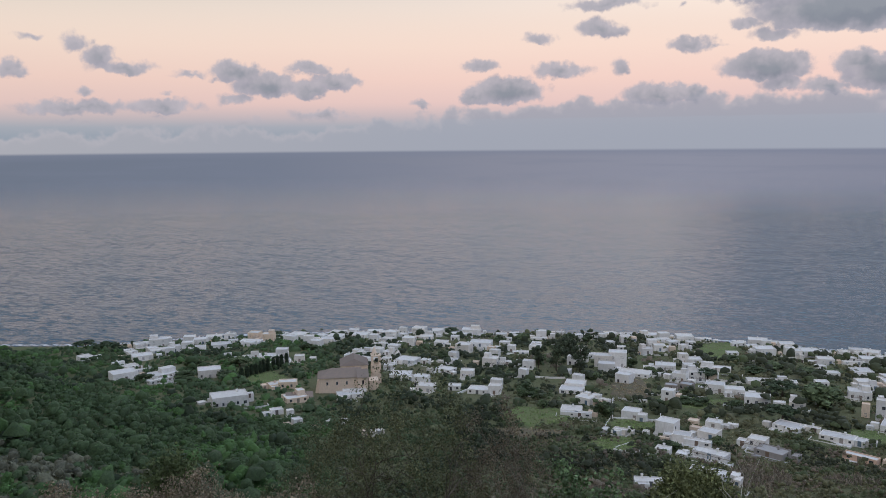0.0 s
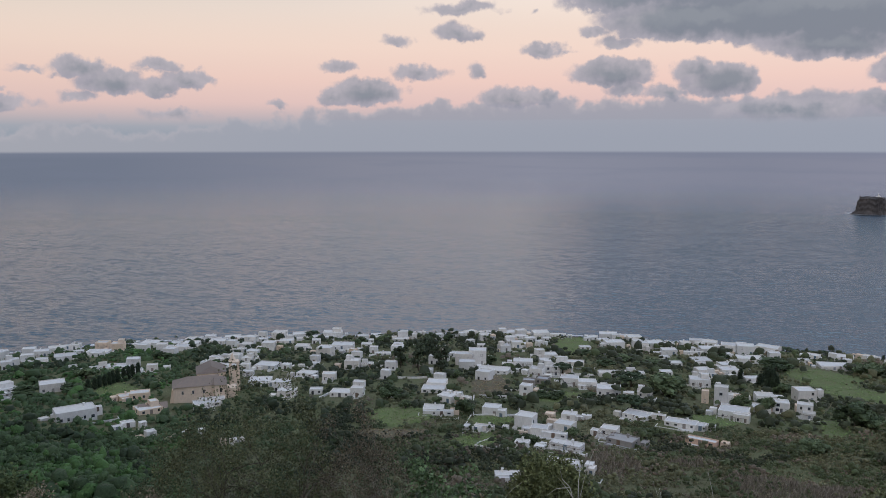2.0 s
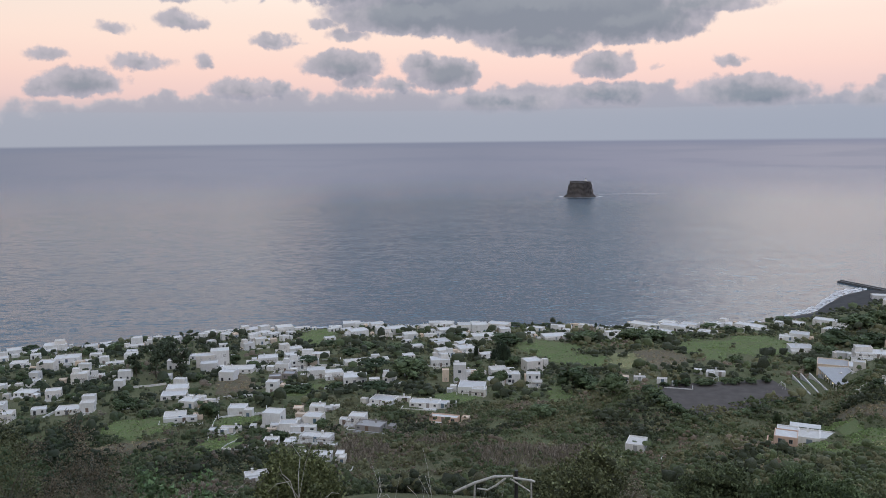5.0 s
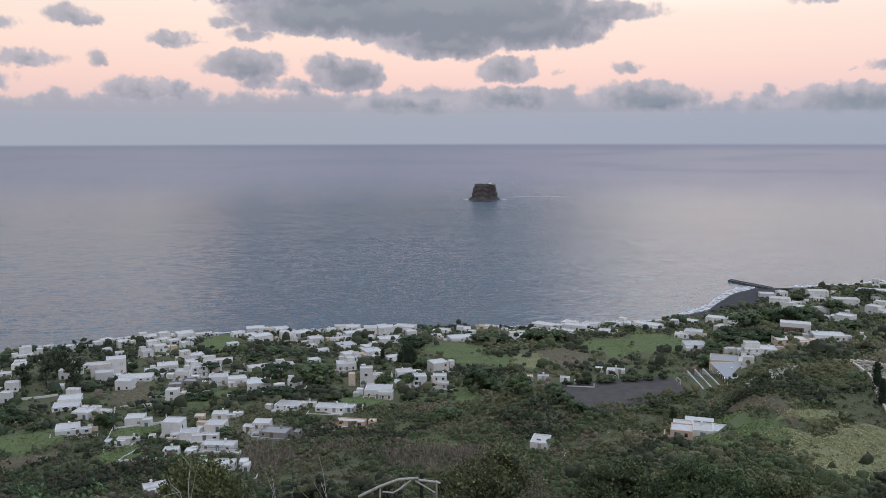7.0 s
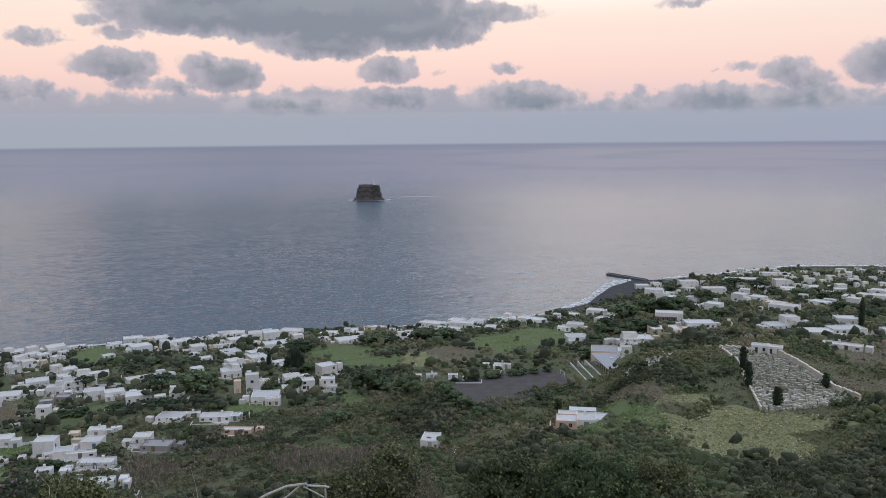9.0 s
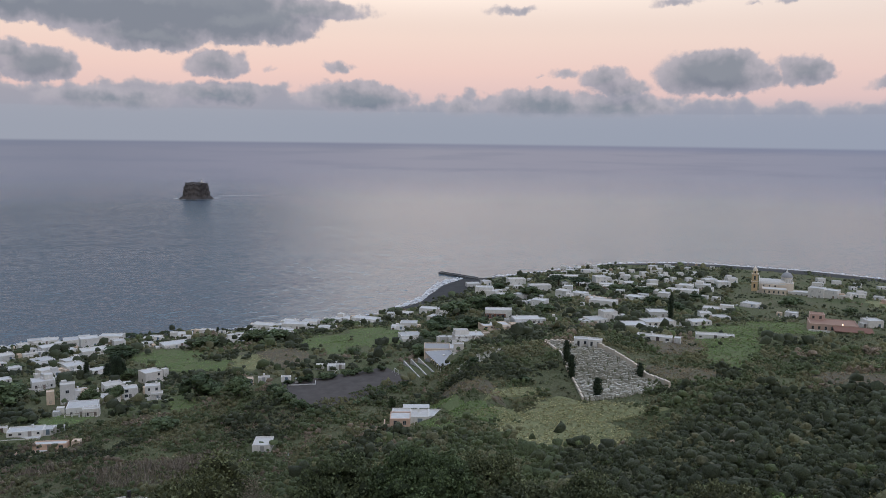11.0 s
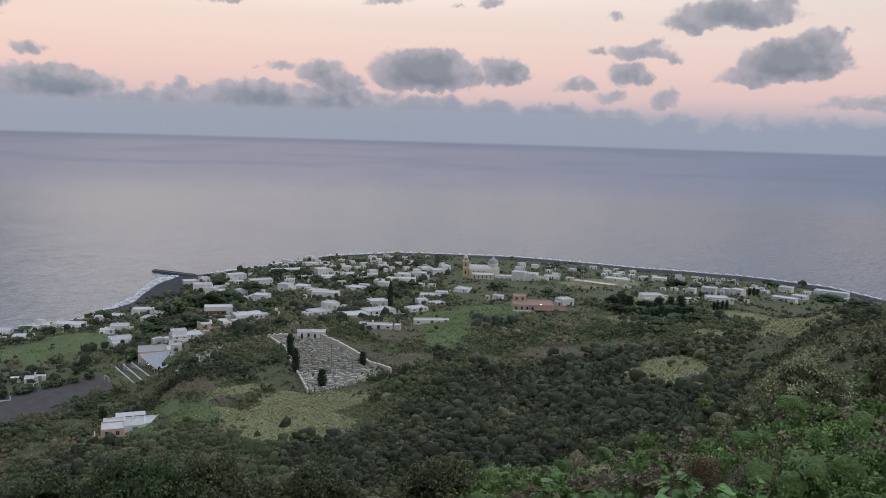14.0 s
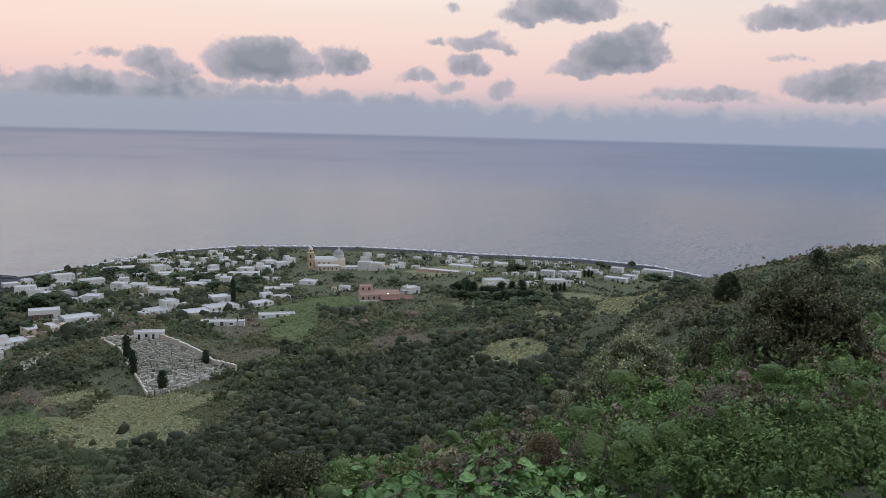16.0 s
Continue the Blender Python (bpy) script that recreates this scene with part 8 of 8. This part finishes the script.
oak(432, 321, 11.8, 19.8)
oak(509, 362, 14.5, 21.2)
oak(535, 362, 14.2, 20.2)
oak(533, 345, 12.3, 18.1)
oak(416, 287, 9.8, 15.1)
oak(564, 353, 12.9, 18.1)
oak(415, 276, 7.7, 13.6)
oak(354, 276, 7.5, 12.2)
oak(402, 306, 7.8, 12.4)
oak(615, 360, 13.8, 17.5)
pine(736, 398, 10.8, 23.9)
pine(726, 371, 10.5, 23.3)
oak(688, 440, 8.4, 14.5)
oak(475, 441, 5.9, 13.2)
oak(495, 484, 5.4, 12.3)
oak(580, 483, 5.9, 13.4)
oak(528, 296, 7.8, 14.8)
oak(599, 317, 7.0, 11.1)
cypress(425, 542, 5.6, 1.9)
oak(350, 324, 4.9, 7.1)
oak(242, 143, 2.5, 4.2)
oak(266, 181, 4.2, 5.3)
oak(260, 208, 3.4, 4.5)
oak(260, 218, 7.5, 2.8)
palm(819, 496, 7.8, 4.6)
palm(850, 473, 7.9, 5.3)
cypress(270, 142, 9.1, 2.5)
cypress(257, 133, 8.7, 2.4)
cypress(247, 118, 6.7, 2.6)
cypress(270, 113, 5.6, 2.0)
cypress(509, 194, 16.7, 3.0)
oak(707, 169, 9.4, 17.8)
oak(545, 46, 9.2, 8.9)
cypress(490, 40, 8.0, 4.7)
cypress(465, 35, 8.9, 4.4)
cypress(597, 51, 8.6, 5.7)
cypress(437, 28, 7.1, 4.2)
cypress(434, 25, 7.4, 4.1)
cypress(424, 22, 7.8, 4.0)
cypress(419, 19, 8.0, 4.0)
cypress(400, 15, 7.6, 3.8)
cypress(380, 12, 7.2, 3.6)
cypress(379, 9, 7.0, 3.6)
cypress(379, 7, 7.7, 3.6)
cypress(387, 5, 7.4, 3.7)
cypress(401, 2, 6.8, 3.8)
cypress(470, 20, 8.0, 4.5)
cypress(467, 13, 8.9, 4.4)
cypress(486, 8, 9.3, 4.6)
oak(544, 51, 7.8, 11.1)
oak(493, 50, 5.8, 8.1)
oak(374, 3, 5.3, 10.2)
oak(355, 11, 5.0, 10.6)
oak(396, 23, 4.6, 9.2)
oak(434, 37, 6.8, 11.9)
oak(420, 28, 7.1, 12.6)
oak(406, 18, 6.8, 13.3)
oak(374, 7, 6.3, 12.2)
oak(389, 1, 6.0, 10.6)
oak(430, 11, 7.8, 11.7)
oak(457, 25, 7.1, 11.2)
oak(450, -3, 5.2, 11.0)
cypress(536, -13, 5.8, 1.8)
cypress(536, -16, 6.6, 1.8)
cypress(555, -19, 6.8, 1.9)
cypress(538, -11, 5.1, 1.8)
cypress(664, -3, 6.3, 2.3)
cypress(830, -52, 7.9, 2.8)
cypress(839, -56, 6.9, 2.9)
cypress(829, -48, 6.8, 2.8)
oak(828, 20, 9.6, 20.3)
oak(677, 118, 6.2, 11.2)
oak(918, 123, 10.8, 12.6)
oak(706, 321, 8.0, 15.8)
oak(688, 290, 7.7, 15.2)
oak(616, 250, 6.9, 13.6)
oak(701, 342, 7.1, 13.8)
oak(583, 218, 7.2, 12.7)
oak(730, 320, 6.2, 13.0)
oak(820, 320, 6.8, 13.2)
oak(710, 291, 5.9, 11.5)
oak(662, 232, 6.3, 12.4)
oak(1056, -119, 9.6, 8.7)
oak(891, -128, 9.3, 24.5)
oak(226, -39, 2.4, 6.2)
oak(1011, -79, 7.9, 17.9)
for i in range(10):
    u = (i + dice.uniform(0.1, 0.9)) / 10
    oak(259 + 50 * u, 283.5 - 20 * u, dice.uniform(2.6, 4.2), dice.uniform(4, 6))
for i in range(7):
    u = (i + dice.uniform(0.1, 0.9)) / 7
    oak(236 + 14 * u, 240 + 42 * u, dice.uniform(3.5, 5.5), dice.uniform(5, 7.5))
for i in range(9):
    u = (i + dice.uniform(0.1, 0.9)) / 9
    oak(243 + 58 * u, 238 + 1.5 * u, dice.uniform(1.5, 2.6), dice.uniform(3, 5))


# ---- the plants close to the lookout ----
def leafy(tips, tint, size, per, spread, fold=0.25, narrow=0.38):
    """Folded leaf blades about the tips of twigs."""
    tips = np.asarray(tips, float)
    n = len(tips) * per
    p = np.repeat(tips, per, 0) + rng.normal(size=(n, 3)) * spread
    a = rng.normal(size=(n, 3)) + np.array([0, 0, 0.5])
    a /= np.linalg.norm(a, axis=1, keepdims=True)
    b = np.cross(a, rng.normal(size=(n, 3)))
    b /= np.linalg.norm(b, axis=1, keepdims=True)
    c = np.cross(a, b)
    s = size * (0.6 + 0.7 * rng.random((n, 1)))
    mid = p + a * s * 0.5
    co = np.stack([p, mid + b * s * narrow + c * s * fold, p + a * s, mid - b * s * narrow + c * s * fold], 1).reshape(-1, 3)
    base = np.arange(n)[:, None] * 4
    tri = np.concatenate([base + np.array([[0, 1, 2]]), base + np.array([[0, 2, 3]])])
    tn = np.repeat(np.array(tint)[None] * (0.65 + 0.7 * rng.random((n, 1))), 4, 0)
    return co, tri, tn


def branching(start, direction, length, radius, depth, limbs, tips, wild=0.55, kids=3):
    """Grows a limb and its twigs; collects the tubes and the tips."""
    pts, p, d = [Vector(start)], Vector(start), Vector(direction).normalized()
    steps = 4 if depth else 2
    for _ in range(steps):
        d = (d + Vector((dice.gauss(0, 1), dice.gauss(0, 1), dice.gauss(0.1, 0.6))) * wild * 0.35).normalized()
        p = p + d * length / steps
        pts.append(p.copy())
    limbs.append(tube(pts, [radius * (1 - 0.56 * i / steps) for i in range(steps + 1)], 4 if depth > 0 else 3))
    if depth == 0:
        tips.extend([pts[-1], pts[-2], pts[-1].lerp(pts[-2], 0.5)])
        return
    for i in range(kids):
        q = pts[dice.choice((2, 3, 4))]
        nd = (d + Vector((dice.gauss(0, 1), dice.gauss(0, 1), dice.gauss(0.15, 0.7))) * wild).normalized()
        branching(q, nd, length * dice.uniform(0.55, 0.8), radius * 0.52, depth - 1, limbs, tips, wild, kids)


def shrub(name, az, r, top, w, tint, leaf, per, stems, depth, label, bare=False, base=None, wood=BARK, category="shrub", wild=0.6, kids=3, girth=0.02, spread=1.0):
    """A real shrub at a bearing and distance from the lookout; top: height of its head."""
    x, y = polar(az, r)
    z = float(ground(x, y)) if base is None else base
    h = top - z
    rt = root(name, x, y, 0, z, label, category)
    stem_limbs, tips = [], []
    for i in range(stems):
        limbs = []
        stem_limbs.append(limbs)
        u = 2 * math.pi * (i + dice.random()) / stems
        lean = dice.uniform(0.1, 1.0) * w / max(h, 0.3) * 0.5
        branching((0.1 * w * math.cos(u), 0.1 * w * math.sin(u), -0.2), (math.cos(u) * lean, math.sin(u) * lean, 1), h * dice.uniform(0.38, 0.5), girth * h, depth, limbs, tips, wild, kids)
    tp = np.array([t[:] for t in tips])
    # fit the spread of the twigs to the shrub's size
    k = np.array([w / 2 / np.percentile(np.abs(tp[:, 0]), 90), w / 2 / np.percentile(np.abs(tp[:, 1]), 90), h / np.percentile(tp[:, 2], 90)])
    limit = np.array([w / 2, w / 2, h])

    def fitted(q):
        q = np.asarray(q) * k / limit
        far = np.linalg.norm(q, axis=-1, keepdims=True) + 1e-9
        return q * np.where(far > 0.75, (0.75 + 0.35 * np.tanh((far - 0.75) / 0.5)) / far, 1.0) * limit

    for limbs in stem_limbs:
        vs, fs = joined(*limbs)
        part("stem", (fitted(vs).tolist(), fs), wood, rt)
    if not bare:
        co, tri, tn = leafy(fitted(tp), tint, leaf, per, max(leaf * 1.3, 0.03 * w / 1.3) * spread)
        lv = new("foliage", soup("foliage", co, tri, FOLIAGE, tn))
        lv.parent = rt
    return rt


def bush(name, az, r, top, w, tint, leaf, lobes, label, category="shrub", loose=0.16, per=150):
    """A bush or low tree with a domed crown of leafy lumps that reaches down to its foot."""
    x, y = polar(az, r)
    z = float(ground(x, y))
    h = top - z
    rt = root(name, x, y, 0, z, label, category)
    cs, rd = [], []
    for _ in range(lobes):
        u, v_ = dice.uniform(0, 2 * math.pi), dice.random()
        e = math.acos(1 - v_ * 0.98)
        q = dice.uniform(0.72, 1.0)
        s = loose * dice.uniform(0.7, 1.4)
        cs.append((w / 2 * q * math.sin(e) * math.cos(u) * (1 - s * 0.6), w / 2 * q * math.sin(e) * math.sin(u) * (1 - s * 0.6), h * (0.12 + 0.8 * q * math.cos(e))))
        rd.append((s * w * 0.62, s * w * 0.62, s * min(w, h * 1.3) * 0.62))
    cs, rd = np.array(cs), np.array(rd)
    d = rng.normal(size=(lobes, per, 3)) + np.array([0, 0, 0.55])
    d /= np.linalg.norm(d, axis=2, keepdims=True)
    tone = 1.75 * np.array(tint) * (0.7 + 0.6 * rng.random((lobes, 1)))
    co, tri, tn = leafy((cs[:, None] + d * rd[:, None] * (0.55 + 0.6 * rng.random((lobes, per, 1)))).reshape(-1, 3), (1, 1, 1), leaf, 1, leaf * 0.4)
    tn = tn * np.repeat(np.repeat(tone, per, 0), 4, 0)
    # hearts at half tone, painting the crown's inner shade into the tint
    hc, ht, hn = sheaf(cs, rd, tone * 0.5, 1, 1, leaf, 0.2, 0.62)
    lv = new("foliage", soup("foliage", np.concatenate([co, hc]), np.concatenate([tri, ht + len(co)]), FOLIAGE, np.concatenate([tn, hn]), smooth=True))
    lv.parent = rt
    for c_ in cs[:8]:
        part("branch", tube([(0, 0, -0.3), (c_[0] * 0.4, c_[1] * 0.4, c_[2] * 0.55), tuple(c_)], [0.014 * h, 0.01 * h, 0.004 * h], 5), BARK, rt)
    return rt


# the loose twiggy tree just below, in front of the old church
shrub("tamarisk", -3.4, 9.4, 163.45, 2.6, (0.135, 0.145, 0.075), 0.026, 24, 9, 4, "loose twiggy tamarisk with thin olive and brown foliage", wild=0.75, girth=0.007)
shrub("tamarisk", 3.6, 9.9, 163.05, 2.0, (0.17, 0.14, 0.1), 0.022, 18, 7, 4, "half-dry reddish brown tamarisk", wild=0.75, girth=0.006, wood=DEAD_WOOD)
shrub("tamarisk", -8.6, 10.6, 162.4, 2.2, (0.125, 0.135, 0.075), 0.026, 18, 6, 4, "low olive-brown tamarisk on the brow", wild=0.75, girth=0.006)
shrub("green_shrub", -7.6, 8.2, 162.5, 0.9, (0.14, 0.29, 0.075), 0.06, 16, 5, 3, "fresh bright green shrub under the tamarisk", girth=0.006)
shrub("green_shrub", 4.4, 8.6, 162.2, 1.5, (0.12, 0.2, 0.08), 0.065, 14, 6, 3, "dark green shrub on the brow", girth=0.006)
shrub("green_shrub", 9.0, 11.5, 161.75, 2.1, (0.12, 0.185, 0.085), 0.07, 14, 7, 3, "green shrub on the brow", girth=0.006)
shrub("dry_shrub", 12.5, 8.4, 162.55, 1.7, (0.25, 0.2, 0.14), 0.035, 4, 9, 3, "dry grey-brown thorny shrub", wood=DEAD_WOOD, girth=0.004, kids=4)
for az, r, top in ((-10.0, 9.0, 162.3), (-12.5, 10.0, 161.9), (-16.5, 10.5, 162.0), (-20.5, 10.0, 162.1), (-24.5, 10.0, 162.2), (-28.0, 9.0, 162.5)):
    shrub("dry_shrub", az, r, top + 0.1, 2.2, (0.25, 0.205, 0.145), 0.028, 16, 20, 3, "dry feathery grey-brown scrub on the brow", wood=DEAD_WOOD, girth=0.0035, kids=4, wild=0.35)
shrub("green_shrub", -18.4, 26, 157.3, 2.2, (0.1, 0.13, 0.055), 0.11, 16, 6, 3, "small dark green tree in the dry scrub", girth=0.008)
shrub("green_shrub", -25.5, 12, 161.2, 1.1, (0.12, 0.2, 0.055), 0.06, 14, 5, 3, "fresh green shrub in dry scrub", girth=0.006)
# the leafy tree in front of the white houses, and dead twigs by it
shrub("leafy_tree", 17.2, 44, 149.6, 4.4, (0.17, 0.19, 0.085), 0.2, 9, 7, 4, "olive green leafy tree below the lookout", girth=0.01)
shrub("dead_shrub", 20.0, 5.3, 164.3, 1.3, (0, 0, 0), 0.02, 1, 7, 3, "bare pale dead shrub below the path", bare=True, wood=PALE_WOOD, girth=0.008)
shrub("dead_shrub", 26.0, 5.6, 164.2, 0.9, (0, 0, 0), 0.02, 1, 5, 3, "bare pale dead shrub with forked twigs", bare=True, wood=PALE_WOOD, girth=0.008)
shrub("dead_shrub", 14.0, 6.4, 163.6, 1.6, (0, 0, 0), 0.02, 1, 8, 3, "bare grey-brown dead shrub", bare=True, wood=PALE_WOOD, girth=0.007)
shrub("dead_shrub", 30.5, 8.6, 162.95, 0.7, (0, 0, 0), 0.02, 1, 3, 3, "bare pale dead shrub with forked twigs", bare=True, wood=PALE_WOOD, girth=0.007)
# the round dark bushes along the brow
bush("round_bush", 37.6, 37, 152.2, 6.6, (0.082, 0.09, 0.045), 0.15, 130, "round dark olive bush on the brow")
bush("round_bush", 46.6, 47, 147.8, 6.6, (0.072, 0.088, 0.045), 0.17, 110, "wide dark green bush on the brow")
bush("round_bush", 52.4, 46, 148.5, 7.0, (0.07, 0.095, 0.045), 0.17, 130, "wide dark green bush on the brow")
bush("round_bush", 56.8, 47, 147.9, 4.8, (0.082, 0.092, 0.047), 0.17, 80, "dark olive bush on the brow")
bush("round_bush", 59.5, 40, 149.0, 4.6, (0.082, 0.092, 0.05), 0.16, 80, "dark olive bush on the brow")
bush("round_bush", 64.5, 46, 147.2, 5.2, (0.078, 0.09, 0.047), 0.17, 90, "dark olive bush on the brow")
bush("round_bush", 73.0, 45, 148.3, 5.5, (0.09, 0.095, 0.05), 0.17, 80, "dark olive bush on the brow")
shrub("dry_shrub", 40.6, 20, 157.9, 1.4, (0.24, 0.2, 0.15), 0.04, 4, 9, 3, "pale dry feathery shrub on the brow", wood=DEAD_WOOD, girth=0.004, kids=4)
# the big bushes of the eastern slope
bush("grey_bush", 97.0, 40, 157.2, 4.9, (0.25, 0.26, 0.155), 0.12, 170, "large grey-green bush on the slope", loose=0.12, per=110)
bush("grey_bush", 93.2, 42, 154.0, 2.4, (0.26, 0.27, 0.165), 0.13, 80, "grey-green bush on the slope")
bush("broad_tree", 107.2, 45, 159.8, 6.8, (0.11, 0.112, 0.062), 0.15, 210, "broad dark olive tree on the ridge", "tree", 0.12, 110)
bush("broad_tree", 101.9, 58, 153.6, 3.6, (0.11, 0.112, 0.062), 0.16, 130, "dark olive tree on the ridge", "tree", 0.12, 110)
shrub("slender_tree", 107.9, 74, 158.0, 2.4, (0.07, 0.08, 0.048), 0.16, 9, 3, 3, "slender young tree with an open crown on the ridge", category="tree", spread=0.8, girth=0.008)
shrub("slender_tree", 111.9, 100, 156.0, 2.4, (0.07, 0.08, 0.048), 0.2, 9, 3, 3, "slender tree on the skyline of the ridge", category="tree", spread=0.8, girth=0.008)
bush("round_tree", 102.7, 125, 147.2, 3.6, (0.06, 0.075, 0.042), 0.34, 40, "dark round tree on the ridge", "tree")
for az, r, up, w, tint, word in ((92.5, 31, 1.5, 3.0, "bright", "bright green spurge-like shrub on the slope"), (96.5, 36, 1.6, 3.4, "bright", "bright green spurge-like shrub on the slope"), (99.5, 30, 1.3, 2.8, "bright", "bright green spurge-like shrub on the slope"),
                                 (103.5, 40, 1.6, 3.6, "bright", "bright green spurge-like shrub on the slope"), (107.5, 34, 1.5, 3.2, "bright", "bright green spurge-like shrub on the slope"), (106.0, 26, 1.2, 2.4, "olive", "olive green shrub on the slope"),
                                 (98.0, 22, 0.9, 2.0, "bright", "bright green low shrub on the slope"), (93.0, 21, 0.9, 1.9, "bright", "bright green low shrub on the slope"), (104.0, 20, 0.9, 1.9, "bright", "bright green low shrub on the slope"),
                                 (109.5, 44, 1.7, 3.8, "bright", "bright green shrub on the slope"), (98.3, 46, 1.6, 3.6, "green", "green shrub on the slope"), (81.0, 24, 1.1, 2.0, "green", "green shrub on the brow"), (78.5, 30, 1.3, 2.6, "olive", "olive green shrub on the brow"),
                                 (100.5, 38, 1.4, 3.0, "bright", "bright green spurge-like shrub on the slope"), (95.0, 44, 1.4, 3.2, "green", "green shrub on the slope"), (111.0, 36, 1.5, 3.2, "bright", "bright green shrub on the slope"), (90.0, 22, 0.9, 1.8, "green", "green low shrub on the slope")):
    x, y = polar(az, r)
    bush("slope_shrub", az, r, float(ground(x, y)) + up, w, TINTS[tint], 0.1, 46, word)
PALE_DRY = (0.34, 0.29, 0.22)
for az, r, up, w, tint, word in ((91.0, 26, 1.6, 1.5, (0.3, 0.225, 0.135), "dry rust-brown feathery shrub"), (95.0, 25, 1.1, 2.0, PALE_DRY, "dry grey-brown shrub on the slope"), (101.5, 25, 1.2, 2.4, PALE_DRY, "dry grey-brown shrub on the slope"),
                                 (110.5, 28, 1.3, 2.6, PALE_DRY, "dry grey-brown shrub on the slope"), (86.5, 32, 1.2, 2.4, PALE_DRY, "dry grey-brown shrub on the slope"), (84.0, 28, 1.2, 2.2, PALE_DRY, "dry grey-brown shrub on the slope"), (103.0, 33, 1.2, 2.6, PALE_DRY, "dry grey-brown shrub on the slope")):
    x, y = polar(az, r)
    shrub("dry_shrub", az, r, float(ground(x, y)) + up, w, tint, 0.05, 4, 12, 3, word, wood=DEAD_WOOD, girth=0.006, kids=4, wild=0.45)

# the broad-leaved plant at the foot of the lookout
pl = root("broad_leaved_plant", *polar(87.5, 2.65), 0, None, "lush plant with broad crinkled green leaves", "plant")
stems, tips = [], []
px, py = polar(87.5, 2.65)
pz = float(ground(px, py))
for i in range(170):
    az, rr_ = dice.uniform(79.0, 94.0), dice.uniform(2.4, 3.2)
    tx, ty = polar(az, rr_)
    top = 165.1 - 0.014 * abs(az - 87) + dice.uniform(-0.25, 0.02) - (rr_ - 2.6) * 0.3
    p0, p1 = Vector((dice.uniform(-0.3, 0.3), dice.uniform(-0.3, 0.3), -0.1)), Vector((tx - px, ty - py, top - pz))
    stems.append(tube([p0, p0.lerp(p1, 0.55) + Vector((0, 0, 0.08)), p1], [0.008, 0.006, 0.003], 5))
    tips += [p1, p0.lerp(p1, 0.88), p0.lerp(p1, 0.78)]
part("stems", joined(*stems), BARK, pl)
LEAF_ROWS = ((0.0, 0.03, 0.0), (0.2, 0.3, 0.02), (0.45, 0.42, 0.05), (0.7, 0.34, 0.02), (0.9, 0.14, -0.06), (1.0, 0.01, -0.12))
lco, ltri, ltn = [], [], []
for t in tips:
    for _ in range(8):
        o = Vector(t) + Vector((dice.gauss(0, 1), dice.gauss(0, 1), dice.gauss(0, 1))) * 0.045
        a = Vector((dice.gauss(0, 1), dice.gauss(0, 1), dice.gauss(0.5, 0.6))).normalized()
        b = a.cross(Vector((dice.gauss(0, 0.5), dice.gauss(0, 0.5), 1))).normalized()
        c_ = a.cross(b)
        c_ = c_ if c_.z > 0 else -c_
        s = dice.uniform(0.03, 0.055)
        tone, k0 = dice.uniform(0.6, 1.3), len(lco)
        for q, (u, hw, up) in enumerate(LEAF_ROWS):
            wave = dice.uniform(-0.05, 0.05)
            for side_, lift in ((-1, 0.1 + wave), (0, 0.0), (1, 0.1 - wave)):
                lco.append(tuple(o + a * (u * s) + b * (side_ * hw * s) + c_ * ((up + lift * abs(side_)) * s)))
                ltn.append([v_ * tone for v_ in (0.17, 0.28, 0.1)])
        for q in range(len(LEAF_ROWS) - 1):
            for e in (0, 1):
                i0 = k0 + q * 3 + e
                ltri += [(i0, i0 + 1, i0 + 4), (i0, i0 + 4, i0 + 3)]
lv = new("foliage", soup("foliage", np.array(lco), np.array(ltri), FOLIAGE, np.array(ltn), smooth=True))
lv.parent = pl

# the pole fence below the brow
fx, fy = polar(32.5, 27)
fz = EYE - 27 * math.tan(radians(23.9)) + 0.34
fe = root("pole_fence", fx, fy, -32.2, fz, "rough pale pole fence with a dark post", "fence")
gz = float(ground(fx, fy)) - fz - 0.3
part("post", tube([(0, 0, gz), (0, 0, 0.62)], [0.07, 0.06], 8), IRON, fe, "dark iron post")
part("rail", tube([(-2.1, 0.1, -0.25), (-1.4, 0.06, 0.12), (-0.75, 0.06, 0.36), (-0.1, 0.06, 0.4)], [0.05, 0.05, 0.045, 0.04], 8), PALE_WOOD, fe)
part("rail", tube([(-0.1, -0.06, 0.38), (0.5, -0.06, 0.3), (0.62, -0.06, 0.26)], [0.045, 0.04, 0.035], 8), PALE_WOOD, fe)
part("brace", tube([(-0.35, 0, 0.34), (-0.7, 0, 0.06), (-0.95, 0, -0.08), (-1.3, 0, -0.04)], [0.035, 0.035, 0.03, 0.025], 7), PALE_WOOD, fe)
part("brace", tube([(-0.2, -0.08, 0.36), (0.45, -0.08, -0.06)], [0.03, 0.025], 7), PALE_WOOD, fe)
part("stake", tube([(-1.5, 0.1, gz), (-1.38, 0.1, 0.14)], [0.04, 0.03], 7), PALE_WOOD, fe)
part("stake", tube([(0.5, 0, gz), (0.5, 0, 0.32)], [0.04, 0.03], 7), PALE_WOOD, fe)
